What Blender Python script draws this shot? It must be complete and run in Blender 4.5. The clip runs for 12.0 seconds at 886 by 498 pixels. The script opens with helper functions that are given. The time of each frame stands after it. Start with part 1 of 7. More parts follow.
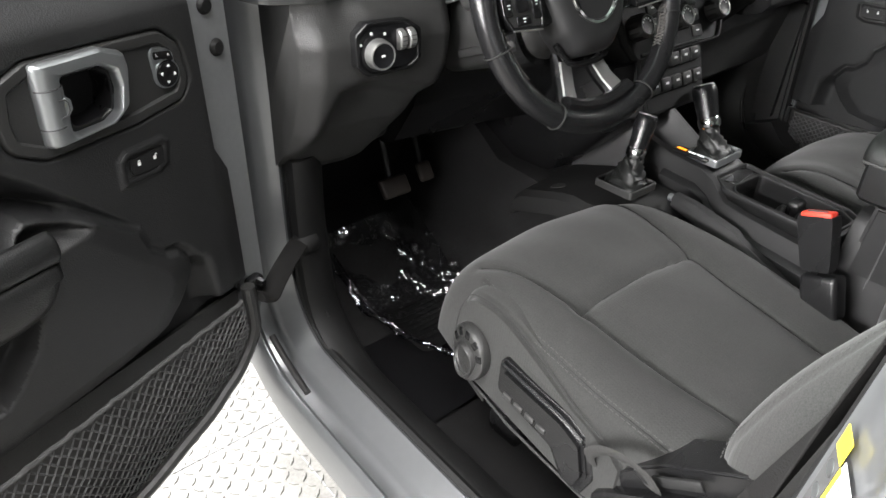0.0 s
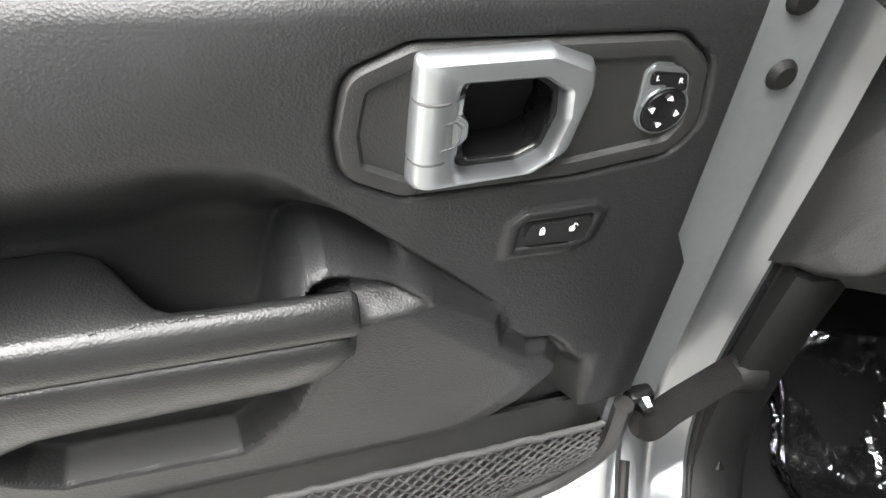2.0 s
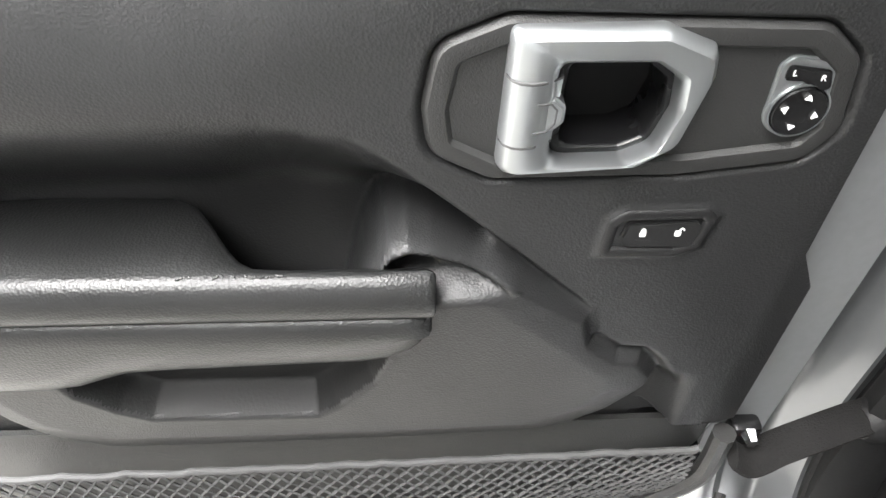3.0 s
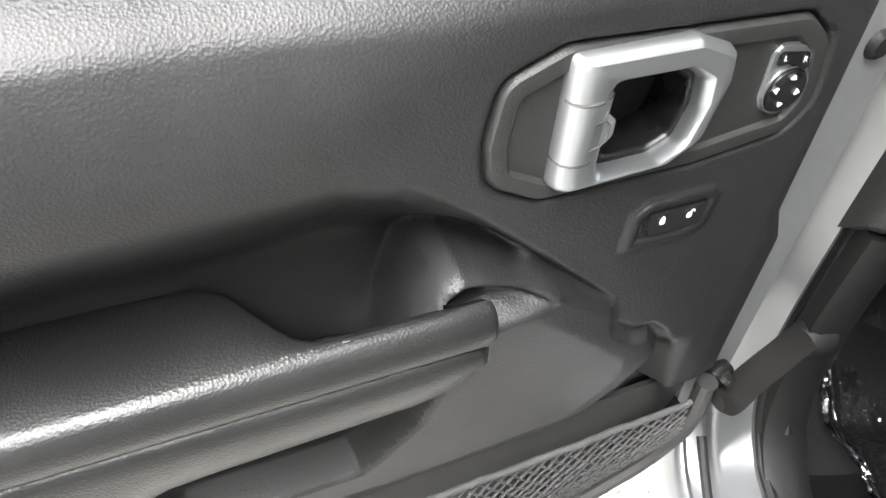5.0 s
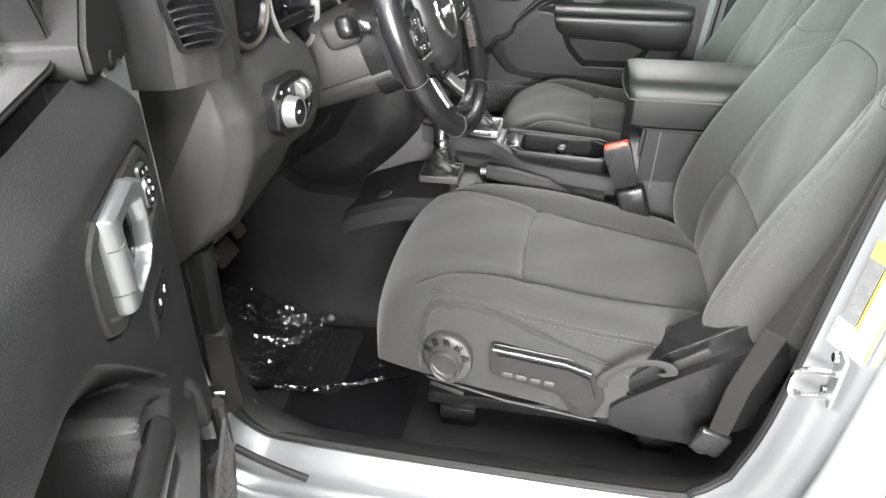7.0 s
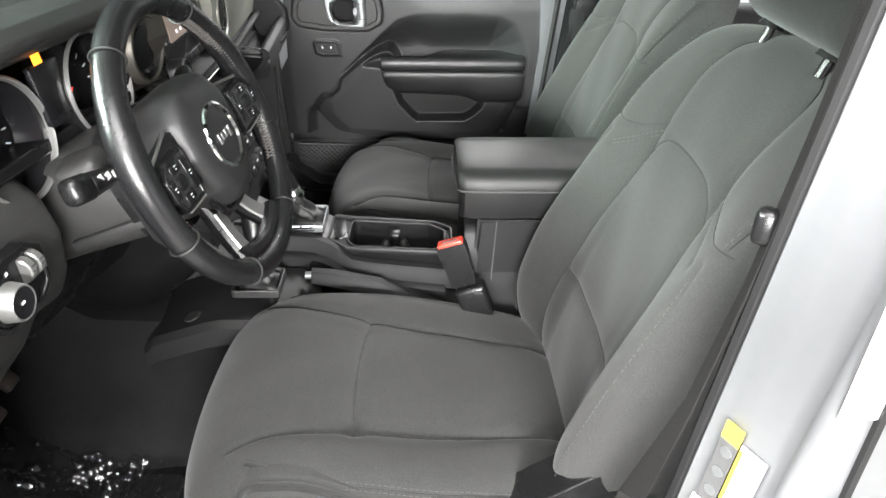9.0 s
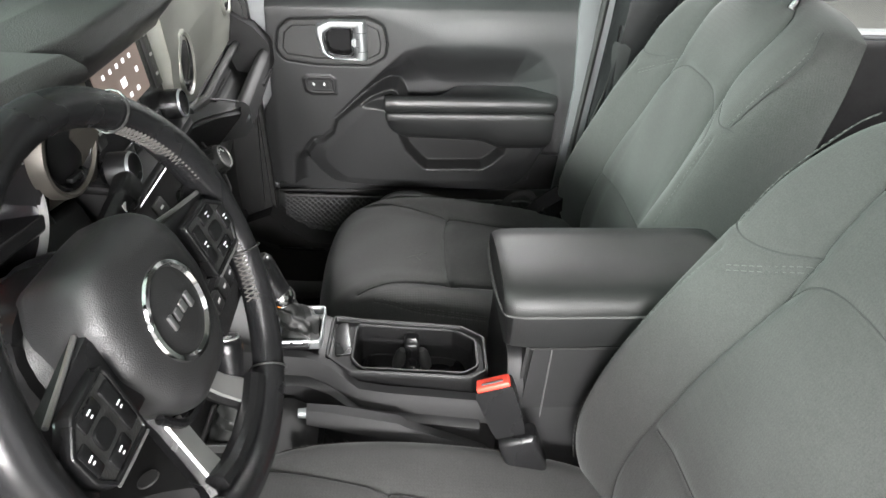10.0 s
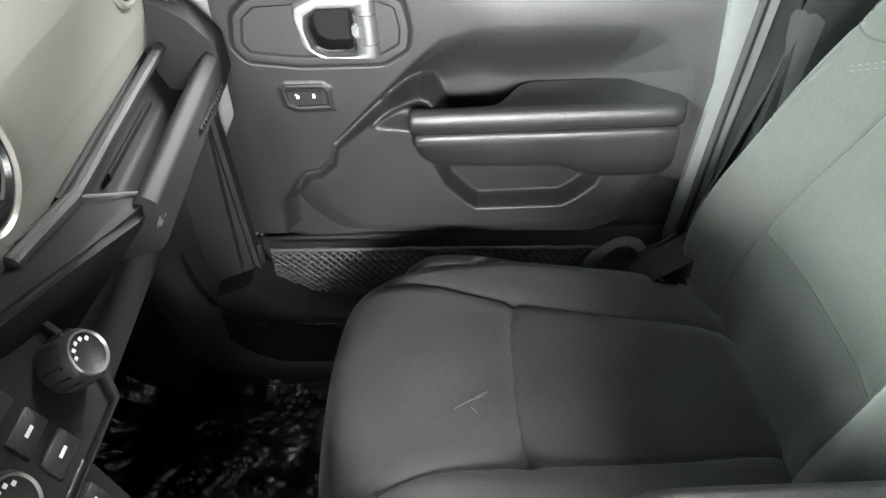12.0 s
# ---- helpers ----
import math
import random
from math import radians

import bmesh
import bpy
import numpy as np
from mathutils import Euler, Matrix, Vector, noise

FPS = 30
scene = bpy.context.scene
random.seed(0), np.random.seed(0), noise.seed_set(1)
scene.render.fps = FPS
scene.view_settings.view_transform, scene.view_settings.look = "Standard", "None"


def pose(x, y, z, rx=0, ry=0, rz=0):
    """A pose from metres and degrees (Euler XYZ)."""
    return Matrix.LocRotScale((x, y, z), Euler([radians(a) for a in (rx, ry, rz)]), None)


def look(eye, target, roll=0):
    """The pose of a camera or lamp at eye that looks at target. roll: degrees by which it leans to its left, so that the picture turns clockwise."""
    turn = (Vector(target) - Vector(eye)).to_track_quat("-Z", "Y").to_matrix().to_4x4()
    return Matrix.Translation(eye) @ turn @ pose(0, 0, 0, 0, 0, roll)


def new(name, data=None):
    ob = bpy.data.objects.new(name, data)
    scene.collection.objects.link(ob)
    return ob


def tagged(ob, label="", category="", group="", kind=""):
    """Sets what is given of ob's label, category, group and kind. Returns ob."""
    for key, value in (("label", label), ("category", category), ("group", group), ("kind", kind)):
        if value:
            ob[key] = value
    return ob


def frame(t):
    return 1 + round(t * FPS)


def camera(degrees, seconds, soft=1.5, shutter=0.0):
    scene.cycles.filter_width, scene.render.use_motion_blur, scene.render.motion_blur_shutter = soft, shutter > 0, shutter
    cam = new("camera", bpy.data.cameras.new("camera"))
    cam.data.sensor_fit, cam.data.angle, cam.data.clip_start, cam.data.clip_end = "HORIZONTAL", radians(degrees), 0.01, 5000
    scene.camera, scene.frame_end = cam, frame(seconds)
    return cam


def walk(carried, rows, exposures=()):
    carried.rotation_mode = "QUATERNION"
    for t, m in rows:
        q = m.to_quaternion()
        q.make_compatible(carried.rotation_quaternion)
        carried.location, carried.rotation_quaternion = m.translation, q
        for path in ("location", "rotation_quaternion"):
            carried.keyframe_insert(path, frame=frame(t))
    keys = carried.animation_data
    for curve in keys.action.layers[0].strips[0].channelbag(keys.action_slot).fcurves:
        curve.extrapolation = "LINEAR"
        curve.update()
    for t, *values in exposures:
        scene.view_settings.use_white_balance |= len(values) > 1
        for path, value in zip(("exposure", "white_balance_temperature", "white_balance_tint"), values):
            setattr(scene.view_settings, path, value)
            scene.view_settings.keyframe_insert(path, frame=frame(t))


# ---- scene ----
cam = camera(66.0, 12.0)
PATH = [
    (0, (-1.153, 0.372, 1.476), (-0.057, 1.652, 0.399), 1.5),
    (0.5, (-1.094, 0.555, 1.474), (-0.096, 1.871, 0.346), 6.4),
    (1, (-1.099, 0.693, 1.463), (-0.320, 2.058, 0.228), 7.2),
    (1.5, (-1.038, 0.757, 1.447), (-0.687, 2.231, 0.142), 6.1),
    (2, (-1.003, 0.809, 1.434), (-1.068, 2.252, 0.051), 5.0),
    (2.5, (-0.984, 0.831, 1.425), (-1.31, 2.204, 0.008), 1.9),
    (3, (-0.975, 0.83, 1.42), (-1.408, 2.163, -0.008), 1.1),
    (5, (-1.116, 0.813, 1.431), (-1.072, 2.248, 0.039), 2.3),
    (5.5, (-1.237, 0.767, 1.438), (-0.687, 2.154, 0.105), 3.0),
    (6, (-1.341, 0.707, 1.459), (-0.303, 1.896, 0.23), 1.9),
    (6.5, (-1.417, 0.718, 1.488), (0.083, 1.427, 0.371), 2.0),
    (7, (-1.442, 0.8, 1.514), (0.235, 1.1, 0.467), 0.1),
    (7.5, (-1.459, 0.816, 1.543), (0.294, 0.879, 0.583), -0.1),
    (7.7, (-1.461, 0.832, 1.545), (0.313, 0.822, 0.622), 0.6),
    (9.3, (-1.092, 0.729, 1.616), (0.601, 0.658, 0.555), 1.5),
    (9.5, (-1.025, 0.74, 1.614), (0.667, 0.669, 0.551), 2.0),
    (10, (-0.818, 0.806, 1.626), (0.864, 0.686, 0.551), 2.1),
    (10.5, (-0.642, 0.869, 1.601), (0.994, 0.583, 0.487), 3.2),
    (11, (-0.58, 0.874, 1.581), (0.977, 0.527, 0.374), 4.2),
    (11.5, (-0.449, 0.874, 1.554), (1.117, 0.613, 0.337), 1.7),
    (12, (-0.19, 0.803, 1.565), (1.329, 0.805, 0.264), -2.0),
]
walk(cam, [(t, look(eye, target, roll)) for t, eye, target, roll in PATH], exposures=[(0, 0.05), (0.5, 0.9), (1.0, 1.0), (1.5, 1.1), (2.0, 1.25), (3.0, 1.4), (5.0, 1.4), (5.5, 1.75), (6.0, 1.8), (6.5, 1.0), (7.0, 0.9), (7.5, 0.68), (9.5, 0.58), (10.0, 0.78), (10.5, 0.85), (11.5, 1.2), (12.0, 1.5)])

import functools


# ---- light: a closed hall with added tube lamps, all out of view ----
world = bpy.data.worlds.new("hall_air")
world.use_nodes = True
scene.world = world
world.node_tree.nodes["Background"].inputs[0].default_value = (0.80, 0.86, 0.84, 1)
world.node_tree.nodes["Background"].inputs[1].default_value = 0.25
scene.view_settings.exposure = 0.0


def tube_lamp(eye, target, length, width, watts, colour):
    data = bpy.data.lights.new("lamp_light", "AREA")
    data.shape, data.size, data.size_y, data.energy, data.color = "RECTANGLE", length, width, watts, colour
    ob = new("lamp_light", data)
    ob.matrix_world = look(eye, target)
    return ob


# added, unseen strip lamps: over the driver's side, over the bonnet, beside the car on both sides
ADDED_LAMPS = [
    ((-1.9, 0.35, 3.60), (-1.7, 0.5, 0.0), 3.0, 1.3, 200.0),
    ((-1.5, 4.7, 3.45), (0.3, 0.6, 1.0), 3.0, 0.5, 1450.0),
    ((-5.6, 0.8, 2.52), (0.2, 0.7, 1.0), 3.8, 0.9, 1250.0),
    ((3.0, -0.7, 3.55), (2.9, -0.6, 0.0), 3.0, 0.5, 700.0),
]
for eye, target, size, width, watts in ADDED_LAMPS:
    tube_lamp(eye, target, size, width, watts, (1.0, 0.985, 0.985))


# ---- materials ----
def mat(name, colour, rough=0.6, metal=0.0, vary=0.15, scale=8.0, grain=0.0, grain_scale=300.0, cells=False, coat=0.0, spec=0.5,
        smudge=0.0, sheen=0.0, rand=0.0):
    m = bpy.data.materials.new(name)
    m.use_nodes = True
    nt = m.node_tree
    n, l = nt.nodes, nt.links
    b = n["Principled BSDF"]
    b.inputs["Roughness"].default_value, b.inputs["Metallic"].default_value = rough, metal
    b.inputs["Coat Weight"].default_value, b.inputs["Specular IOR Level"].default_value = coat, spec
    b.inputs["Coat Roughness"].default_value = 0.12
    b.inputs["Sheen Weight"].default_value = sheen
    tc = n.new("ShaderNodeTexCoord")
    big = n.new("ShaderNodeTexNoise")
    big.inputs["Scale"].default_value, big.inputs["Detail"].default_value = scale, 5
    l.new(tc.outputs["Object"], big.inputs["Vector"])
    fine = n.new("ShaderNodeTexNoise")
    fine.inputs["Scale"].default_value, fine.inputs["Detail"].default_value = scale * 14, 3
    l.new(tc.outputs["Object"], fine.inputs["Vector"])
    add = n.new("ShaderNodeMath")
    add.operation = "MULTIPLY_ADD"
    l.new(fine.outputs[0], add.inputs[0])
    add.inputs[1].default_value = 0.5
    l.new(big.outputs[0], add.inputs[2])
    ramp = n.new("ShaderNodeMapRange")
    ramp.inputs["From Min"].default_value, ramp.inputs["From Max"].default_value = 0.45, 1.05
    ramp.inputs["To Min"].default_value, ramp.inputs["To Max"].default_value = 1 - vary, 1 + vary
    l.new(add.outputs[0], ramp.inputs["Value"])
    fac = ramp.outputs[0]
    if rand:
        oi = n.new("ShaderNodeObjectInfo")
        mr = n.new("ShaderNodeMapRange")
        mr.inputs["To Min"].default_value, mr.inputs["To Max"].default_value = 1 - rand, 1 + rand
        l.new(oi.outputs["Random"], mr.inputs["Value"])
        mu = n.new("ShaderNodeMath")
        mu.operation = "MULTIPLY"
        l.new(fac, mu.inputs[0])
        l.new(mr.outputs[0], mu.inputs[1])
        fac = mu.outputs[0]
    mix = n.new("ShaderNodeVectorMath")
    mix.operation = "SCALE"
    mix.inputs[0].default_value = colour
    l.new(fac, mix.inputs["Scale"])
    l.new(mix.outputs[0], b.inputs["Base Color"])
    rr = n.new("ShaderNodeMapRange")
    rr.inputs["From Min"].default_value, rr.inputs["From Max"].default_value = 0.3, 0.75
    rr.inputs["To Min"].default_value, rr.inputs["To Max"].default_value = max(0.02, rough - 0.04 - smudge), min(1, rough + 0.05)
    l.new(big.outputs[0], rr.inputs["Value"])
    l.new(rr.outputs[0], b.inputs["Roughness"])
    if grain:
        if cells:
            g = n.new("ShaderNodeTexVoronoi")
            g.feature = "F1"
            g.inputs["Scale"].default_value = grain_scale
        else:
            g = n.new("ShaderNodeTexNoise")
            g.inputs["Scale"].default_value, g.inputs["Detail"].default_value = grain_scale, 2
        l.new(tc.outputs["Object"], g.inputs["Vector"])
        bu = n.new("ShaderNodeBump")
        bu.inputs["Strength"].default_value, bu.inputs["Distance"].default_value = grain, 0.0015
        l.new(g.outputs[0], bu.inputs["Height"])
        l.new(bu.outputs[0], b.inputs["Normal"])
    return m


def weave(name, colour, pitch=420.0, vary=0.18):
    """Knitted seat cloth: a fine crossed weave on a dark yarn."""
    m = mat(name, colour, rough=0.92, vary=vary, scale=5.0, sheen=0.12, spec=0.25)
    nt = m.node_tree
    n, l = nt.nodes, nt.links
    tc = n.new("ShaderNodeTexCoord")
    waves = []
    for axis in ("X", "Y"):
        w = n.new("ShaderNodeTexWave")
        w.bands_direction = axis
        w.inputs["Scale"].default_value, w.inputs["Distortion"].default_value = pitch / 6.28, 0.4
        l.new(tc.outputs["Object"], w.inputs["Vector"])
        waves.append(w)
    mu = n.new("ShaderNodeMath")
    mu.operation = "MULTIPLY"
    l.new(waves[0].outputs[1], mu.inputs[0])
    l.new(waves[1].outputs[1], mu.inputs[1])
    bu = n.new("ShaderNodeBump")
    bu.inputs["Strength"].default_value, bu.inputs["Distance"].default_value = 0.12, 0.001
    l.new(mu.outputs[0], bu.inputs["Height"])
    # yarn speckle and slight soiling on the colour
    b = n["Principled BSDF"]
    old = b.inputs["Base Color"].links[0].from_socket
    spk, rng, mul = n.new("ShaderNodeTexNoise"), n.new("ShaderNodeMapRange"), n.new("ShaderNodeVectorMath")
    spk.inputs["Scale"].default_value, spk.inputs["Detail"].default_value = 620.0, 2
    l.new(tc.outputs["Object"], spk.inputs["Vector"])
    rng.inputs["From Min"].default_value, rng.inputs["From Max"].default_value = 0.3, 0.7
    rng.inputs["To Min"].default_value, rng.inputs["To Max"].default_value = 0.68, 1.32
    l.new(spk.outputs[0], rng.inputs["Value"])
    mul.operation = "SCALE"
    l.new(old, mul.inputs[0])
    l.new(rng.outputs[0], mul.inputs["Scale"])
    l.new(mul.outputs[0], b.inputs["Base Color"])
    l.new(bu.outputs[0], n["Principled BSDF"].inputs["Normal"])
    return m


def glow(name, colour, strength):
    m = bpy.data.materials.new(name)
    m.use_nodes = True
    b = m.node_tree.nodes["Principled BSDF"]
    b.inputs["Base Color"].default_value = (*colour, 1)
    b.inputs["Emission Color"].default_value = (*colour, 1)
    b.inputs["Emission Strength"].default_value = strength
    return m


def clear(name, tint, weight):
    """A thin clear sheet: see-through, with gloss that grows at grazing angles."""
    m = bpy.data.materials.new(name)
    m.use_nodes = True
    nt = m.node_tree
    n, l = nt.nodes, nt.links
    n.remove(n["Principled BSDF"])
    tr, gl = n.new("ShaderNodeBsdfTransparent"), n.new("ShaderNodeBsdfGlossy")
    tr.inputs[0].default_value = (*tint, 1)
    gl.inputs["Roughness"].default_value = 0.045
    fr = n.new("ShaderNodeFresnel")
    fr.inputs[0].default_value = weight
    mx = n.new("ShaderNodeMixShader")
    l.new(fr.outputs[0], mx.inputs[0])
    l.new(tr.outputs[0], mx.inputs[1])
    l.new(gl.outputs[0], mx.inputs[2])
    l.new(mx.outputs[0], n["Material Output"].inputs[0])
    if weight > 1.5:
        tc, no, vo, mx2, bu = (n.new(k) for k in ("ShaderNodeTexCoord", "ShaderNodeTexNoise", "ShaderNodeTexVoronoi", "ShaderNodeMath", "ShaderNodeBump"))
        no.inputs["Scale"].default_value, no.inputs["Detail"].default_value = 11.0, 3
        vo.inputs["Scale"].default_value = 75.0
        l.new(tc.outputs["Object"], no.inputs["Vector"])
        l.new(tc.outputs["Object"], vo.inputs["Vector"])
        mx2.operation = "MULTIPLY_ADD"
        l.new(vo.outputs[0], mx2.inputs[0])
        # the film is crumpled in patches and lies smooth between them
        pa, pr = n.new("ShaderNodeTexNoise"), n.new("ShaderNodeMapRange")
        pa.inputs["Scale"].default_value, pa.inputs["Detail"].default_value = 6.5, 1
        l.new(tc.outputs["Object"], pa.inputs["Vector"])
        pr.inputs["From Min"].default_value, pr.inputs["From Max"].default_value = 0.55, 0.66
        pr.inputs["To Min"].default_value, pr.inputs["To Max"].default_value = 0.015, 0.17
        l.new(pa.outputs[0], pr.inputs["Value"])
        l.new(pr.outputs[0], mx2.inputs[1])
        l.new(no.outputs[0], mx2.inputs[2])
        bu.inputs["Strength"].default_value, bu.inputs["Distance"].default_value = 1.0, 0.034
        l.new(mx2.outputs[0], bu.inputs["Height"])
        l.new(bu.outputs[0], gl.inputs["Normal"])
        l.new(bu.outputs[0], fr.inputs["Normal"])
    return m


CLOTH = weave("seat_cloth", (0.0195, 0.0198, 0.0190))
THREAD = mat("thread", (0.038, 0.038, 0.037), rough=0.9)
WHEEL_THREAD = mat("grey_wheel_thread", (0.060, 0.057, 0.053), rough=0.85)
THREAD_DARK = mat("thread_dark", (0.008, 0.008, 0.008), rough=0.9)
BLACK = mat("black_plastic", (0.0065, 0.0065, 0.0068), rough=0.26, grain=0.15, grain_scale=1100, spec=0.38)
HARD = mat("hard_plastic", (0.022, 0.022, 0.0215), rough=0.46, vary=0.22, grain=0.45, grain_scale=620, smudge=0.10)
CONSOLE = mat("console_plastic", (0.008, 0.008, 0.0083), rough=0.50, grain=0.25, grain_scale=900, smudge=0.04, spec=0.3)
BIN = mat("matte_console_plastic", (0.010, 0.010, 0.0102), rough=0.62, grain=0.3, grain_scale=900, spec=0.22)
TRIM = mat("door_trim_plastic", (0.0145, 0.0147, 0.0150), rough=0.48, grain=0.19, grain_scale=560, cells=True, smudge=0.05, spec=0.33)
LEATHER = mat("grained_vinyl", (0.0095, 0.0098, 0.0098), rough=0.38, grain=0.17, grain_scale=520, cells=True, smudge=0.02, spec=0.36)
LID = mat("padded_vinyl", (0.0085, 0.0090, 0.0086), rough=0.48, grain=0.2, grain_scale=700, cells=True, smudge=0.04, spec=0.34)
HUB = mat("satin_black_airbag_cover", (0.017, 0.017, 0.0173), rough=0.40, grain=0.2, grain_scale=900, cells=True, smudge=0.04)
HIDE = mat("smooth_leather", (0.008, 0.008, 0.0085), rough=0.27, grain=0.12, grain_scale=1100, cells=True, smudge=0.03)
GREY_TRIM = mat("grey_lower_trim", (0.018, 0.018, 0.0177), rough=0.50, grain=0.25, grain_scale=800, spec=0.35)
DASH_PANEL = mat("satin_dash_panel", (0.30, 0.305, 0.27), rough=0.34, metal=0.45, vary=0.06)
BEZEL = mat("bronze_grey_bezel", (0.095, 0.087, 0.076), rough=0.44, metal=0.7, vary=0.05)
SATIN = mat("satin_silver", (0.35, 0.365, 0.37), rough=0.34, metal=0.9, vary=0.04)
SPOKE = mat("satin_spoke_trim", (0.34, 0.34, 0.33), rough=0.34, metal=0.8, vary=0.05)
CHROME = mat("chrome", (0.80, 0.80, 0.80), rough=0.10, metal=1.0, vary=0.03)
PAINT = mat("silver_car_paint", (0.175, 0.18, 0.185), rough=0.32, metal=0.62, vary=0.05, coat=0.5, scale=5.0)
PAINT_IN = mat("dull_grey_paint", (0.19, 0.195, 0.20), rough=0.42, metal=0.35, vary=0.10, coat=0.2)
# near-black that puts the shade of deep recesses into the colour
PIT_SHADE = mat("recess_shade_black", (0.004, 0.004, 0.0042), rough=0.75, spec=0.2)
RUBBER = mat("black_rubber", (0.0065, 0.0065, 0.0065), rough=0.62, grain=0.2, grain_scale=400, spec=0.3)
CARPET = mat("black_carpet", (0.011, 0.0108, 0.011), rough=0.97, vary=0.35, scale=14.0, grain=1.0, grain_scale=1100, spec=0.15)
MAT_CLOTH = mat("floor_mat_pile", (0.008, 0.008, 0.009), rough=0.95, vary=0.3, grain=0.8, grain_scale=800, spec=0.15)
WEBBING = mat("belt_webbing", (0.0065, 0.0062, 0.006), rough=0.9, grain=0.6, grain_scale=500, spec=0.2)
WEB_WORN = mat("worn_grey_strap", (0.014, 0.0137, 0.013), rough=0.9, grain=0.6, grain_scale=400)
RED = mat("red_button", (0.62, 0.05, 0.03), rough=0.4, vary=0.08)
WHITE_INK = mat("white_ink", (0.75, 0.75, 0.74), rough=0.6, vary=0.05)
YELLOW = mat("yellow_label", (0.80, 0.66, 0.03), rough=0.5, vary=0.05)
SCUFF = mat("pale_scuff", (0.060, 0.060, 0.058), rough=0.95)
PAPER = mat("label_paper", (0.74, 0.74, 0.72), rough=0.6, vary=0.06)
DARK_INK = mat("dark_ink", (0.05, 0.05, 0.05), rough=0.6)
PEWTER = mat("pewter_emblem", (0.35, 0.35, 0.35), rough=0.3, metal=0.9)
NETTING = mat("net_cord", (0.045, 0.045, 0.045), rough=0.8)
PLATE = mat("pale_tread_plate", (0.14, 0.137, 0.127), rough=0.62, vary=0.34, scale=7.0, smudge=0.08, spec=0.3)
WALL = mat("painted_wall", (0.42, 0.425, 0.425), rough=0.8, vary=0.08, scale=1.5)
CEIL = mat("hall_ceiling", (0.30, 0.31, 0.31), rough=0.9, vary=0.05, scale=1.0)
HEADLINER = mat("grey_headliner", (0.30, 0.30, 0.29), rough=0.95, grain=0.4, grain_scale=700)
SCREEN = glow("screen_glass", (0.26, 0.20, 0.17), 0.30)
ICON = glow("lit_icons", (0.95, 0.95, 1.0), 0.9)
AMBER = glow("amber_lamp", (1.0, 0.30, 0.02), 2.2)
REDLAMP = glow("red_lamp", (1.0, 0.04, 0.02), 0.8)
LAMP_FACE = glow("added_lamp_diffuser", (1.0, 0.98, 0.95), 6.0)
FILM = clear("clear_plastic_film", (0.80, 0.80, 0.82), 2.1)
GLASS = clear("window_glass", (0.92, 0.94, 0.93), 1.45)
TINTED = clear("green_tinted_glass", (0.82, 0.90, 0.86), 1.45)
GAUGE = mat("gauge_face", (0.008, 0.008, 0.009), rough=0.25)


# ---- mesh helpers ----
def part(name, bm, material, parent=None, label="", smooth=35.0):
    """Links a bmesh as one mesh object under its parent."""
    me = bpy.data.meshes.new(name)
    bm.to_mesh(me)
    bm.free()
    me.materials.append(material)
    ob = new(name, me)
    if smooth:
        for p in me.polygons:
            p.use_smooth = True
        me.set_sharp_from_angle(angle=radians(smooth))
    if parent is not None:
        ob.parent = parent
    if label:
        tagged(ob, label)
    return ob


def thing(name, label, category, m=None, group="", kind=""):
    ob = new(name)
    ob.empty_display_size = 0.05
    if m is not None:
        ob.matrix_world = m
    return tagged(ob, label, category, group, kind)


def fillet(pts, r, n=4, closed=True):
    """Rounds the corners of a 2D polyline with radius r (a number or one for each corner)."""
    out, k = [], len(pts)
    for i, p in enumerate(pts):
        rad = r[i] if isinstance(r, (list, tuple)) else r
        if (not closed and i in (0, k - 1)) or rad <= 0:
            out.append(Vector(p))
            continue
        p = Vector(p)
        a, b = Vector(pts[i - 1]) - p, Vector(pts[(i + 1) % k]) - p
        la, lb = a.length, b.length
        ang = a.angle(b, 3.1)
        cut = min(rad / max(math.tan(ang / 2), 0.05), la * 0.45, lb * 0.45)
        s, e = p + a / la * cut, p + b / lb * cut
        for j in range(n + 1):
            t = j / n
            out.append(s * (1 - t) ** 2 + p * 2 * t * (1 - t) + e * t * t)
    return out


def prism(pts, lo, hi, bevel=0.0, seg=2, m=None):
    """A 2D outline (x, y) drawn out from z = lo to z = hi, its edges bevelled."""
    bm = bmesh.new()
    low = [bm.verts.new((p[0], p[1], lo)) for p in pts]
    top = [bm.verts.new((p[0], p[1], hi)) for p in pts]
    k = len(pts)
    bm.faces.new(low[::-1])
    f = bm.faces.new(top)
    for i in range(k):
        bm.faces.new((low[i], low[(i + 1) % k], top[(i + 1) % k], top[i]))
    bmesh.ops.recalc_face_normals(bm, faces=bm.faces)
    if bevel:
        bmesh.ops.bevel(bm, geom=list(f.edges), offset=bevel, segments=seg, affect="EDGES", clamp_overlap=True)
    if m is not None:
        bm.transform(m)
    return bm


def ring(outer, inner, lo, hi, bevel=0.0, m=None):
    """A frame between two outlines with as many points each."""
    bm = bmesh.new()
    k = len(outer)
    v = [[bm.verts.new((p[0], p[1], z)) for p in loop] for loop, z in ((outer, lo), (outer, hi), (inner, hi), (inner, lo))]
    tops = []
    for a in range(4):
        b = (a + 1) % 4
        for i in range(k):
            j = (i + 1) % k
            f = bm.faces.new((v[a][i], v[a][j], v[b][j], v[b][i]))
            if a == 1:
                tops.append(f)
    bmesh.ops.recalc_face_normals(bm, faces=bm.faces)
    if bevel:
        edges = [e for e in bm.edges if sum(f in tops for f in e.link_faces) == 1]
        bmesh.ops.bevel(bm, geom=edges, offset=bevel, segments=2, affect="EDGES", clamp_overlap=True)
    if m is not None:
        bm.transform(m)
    return bm


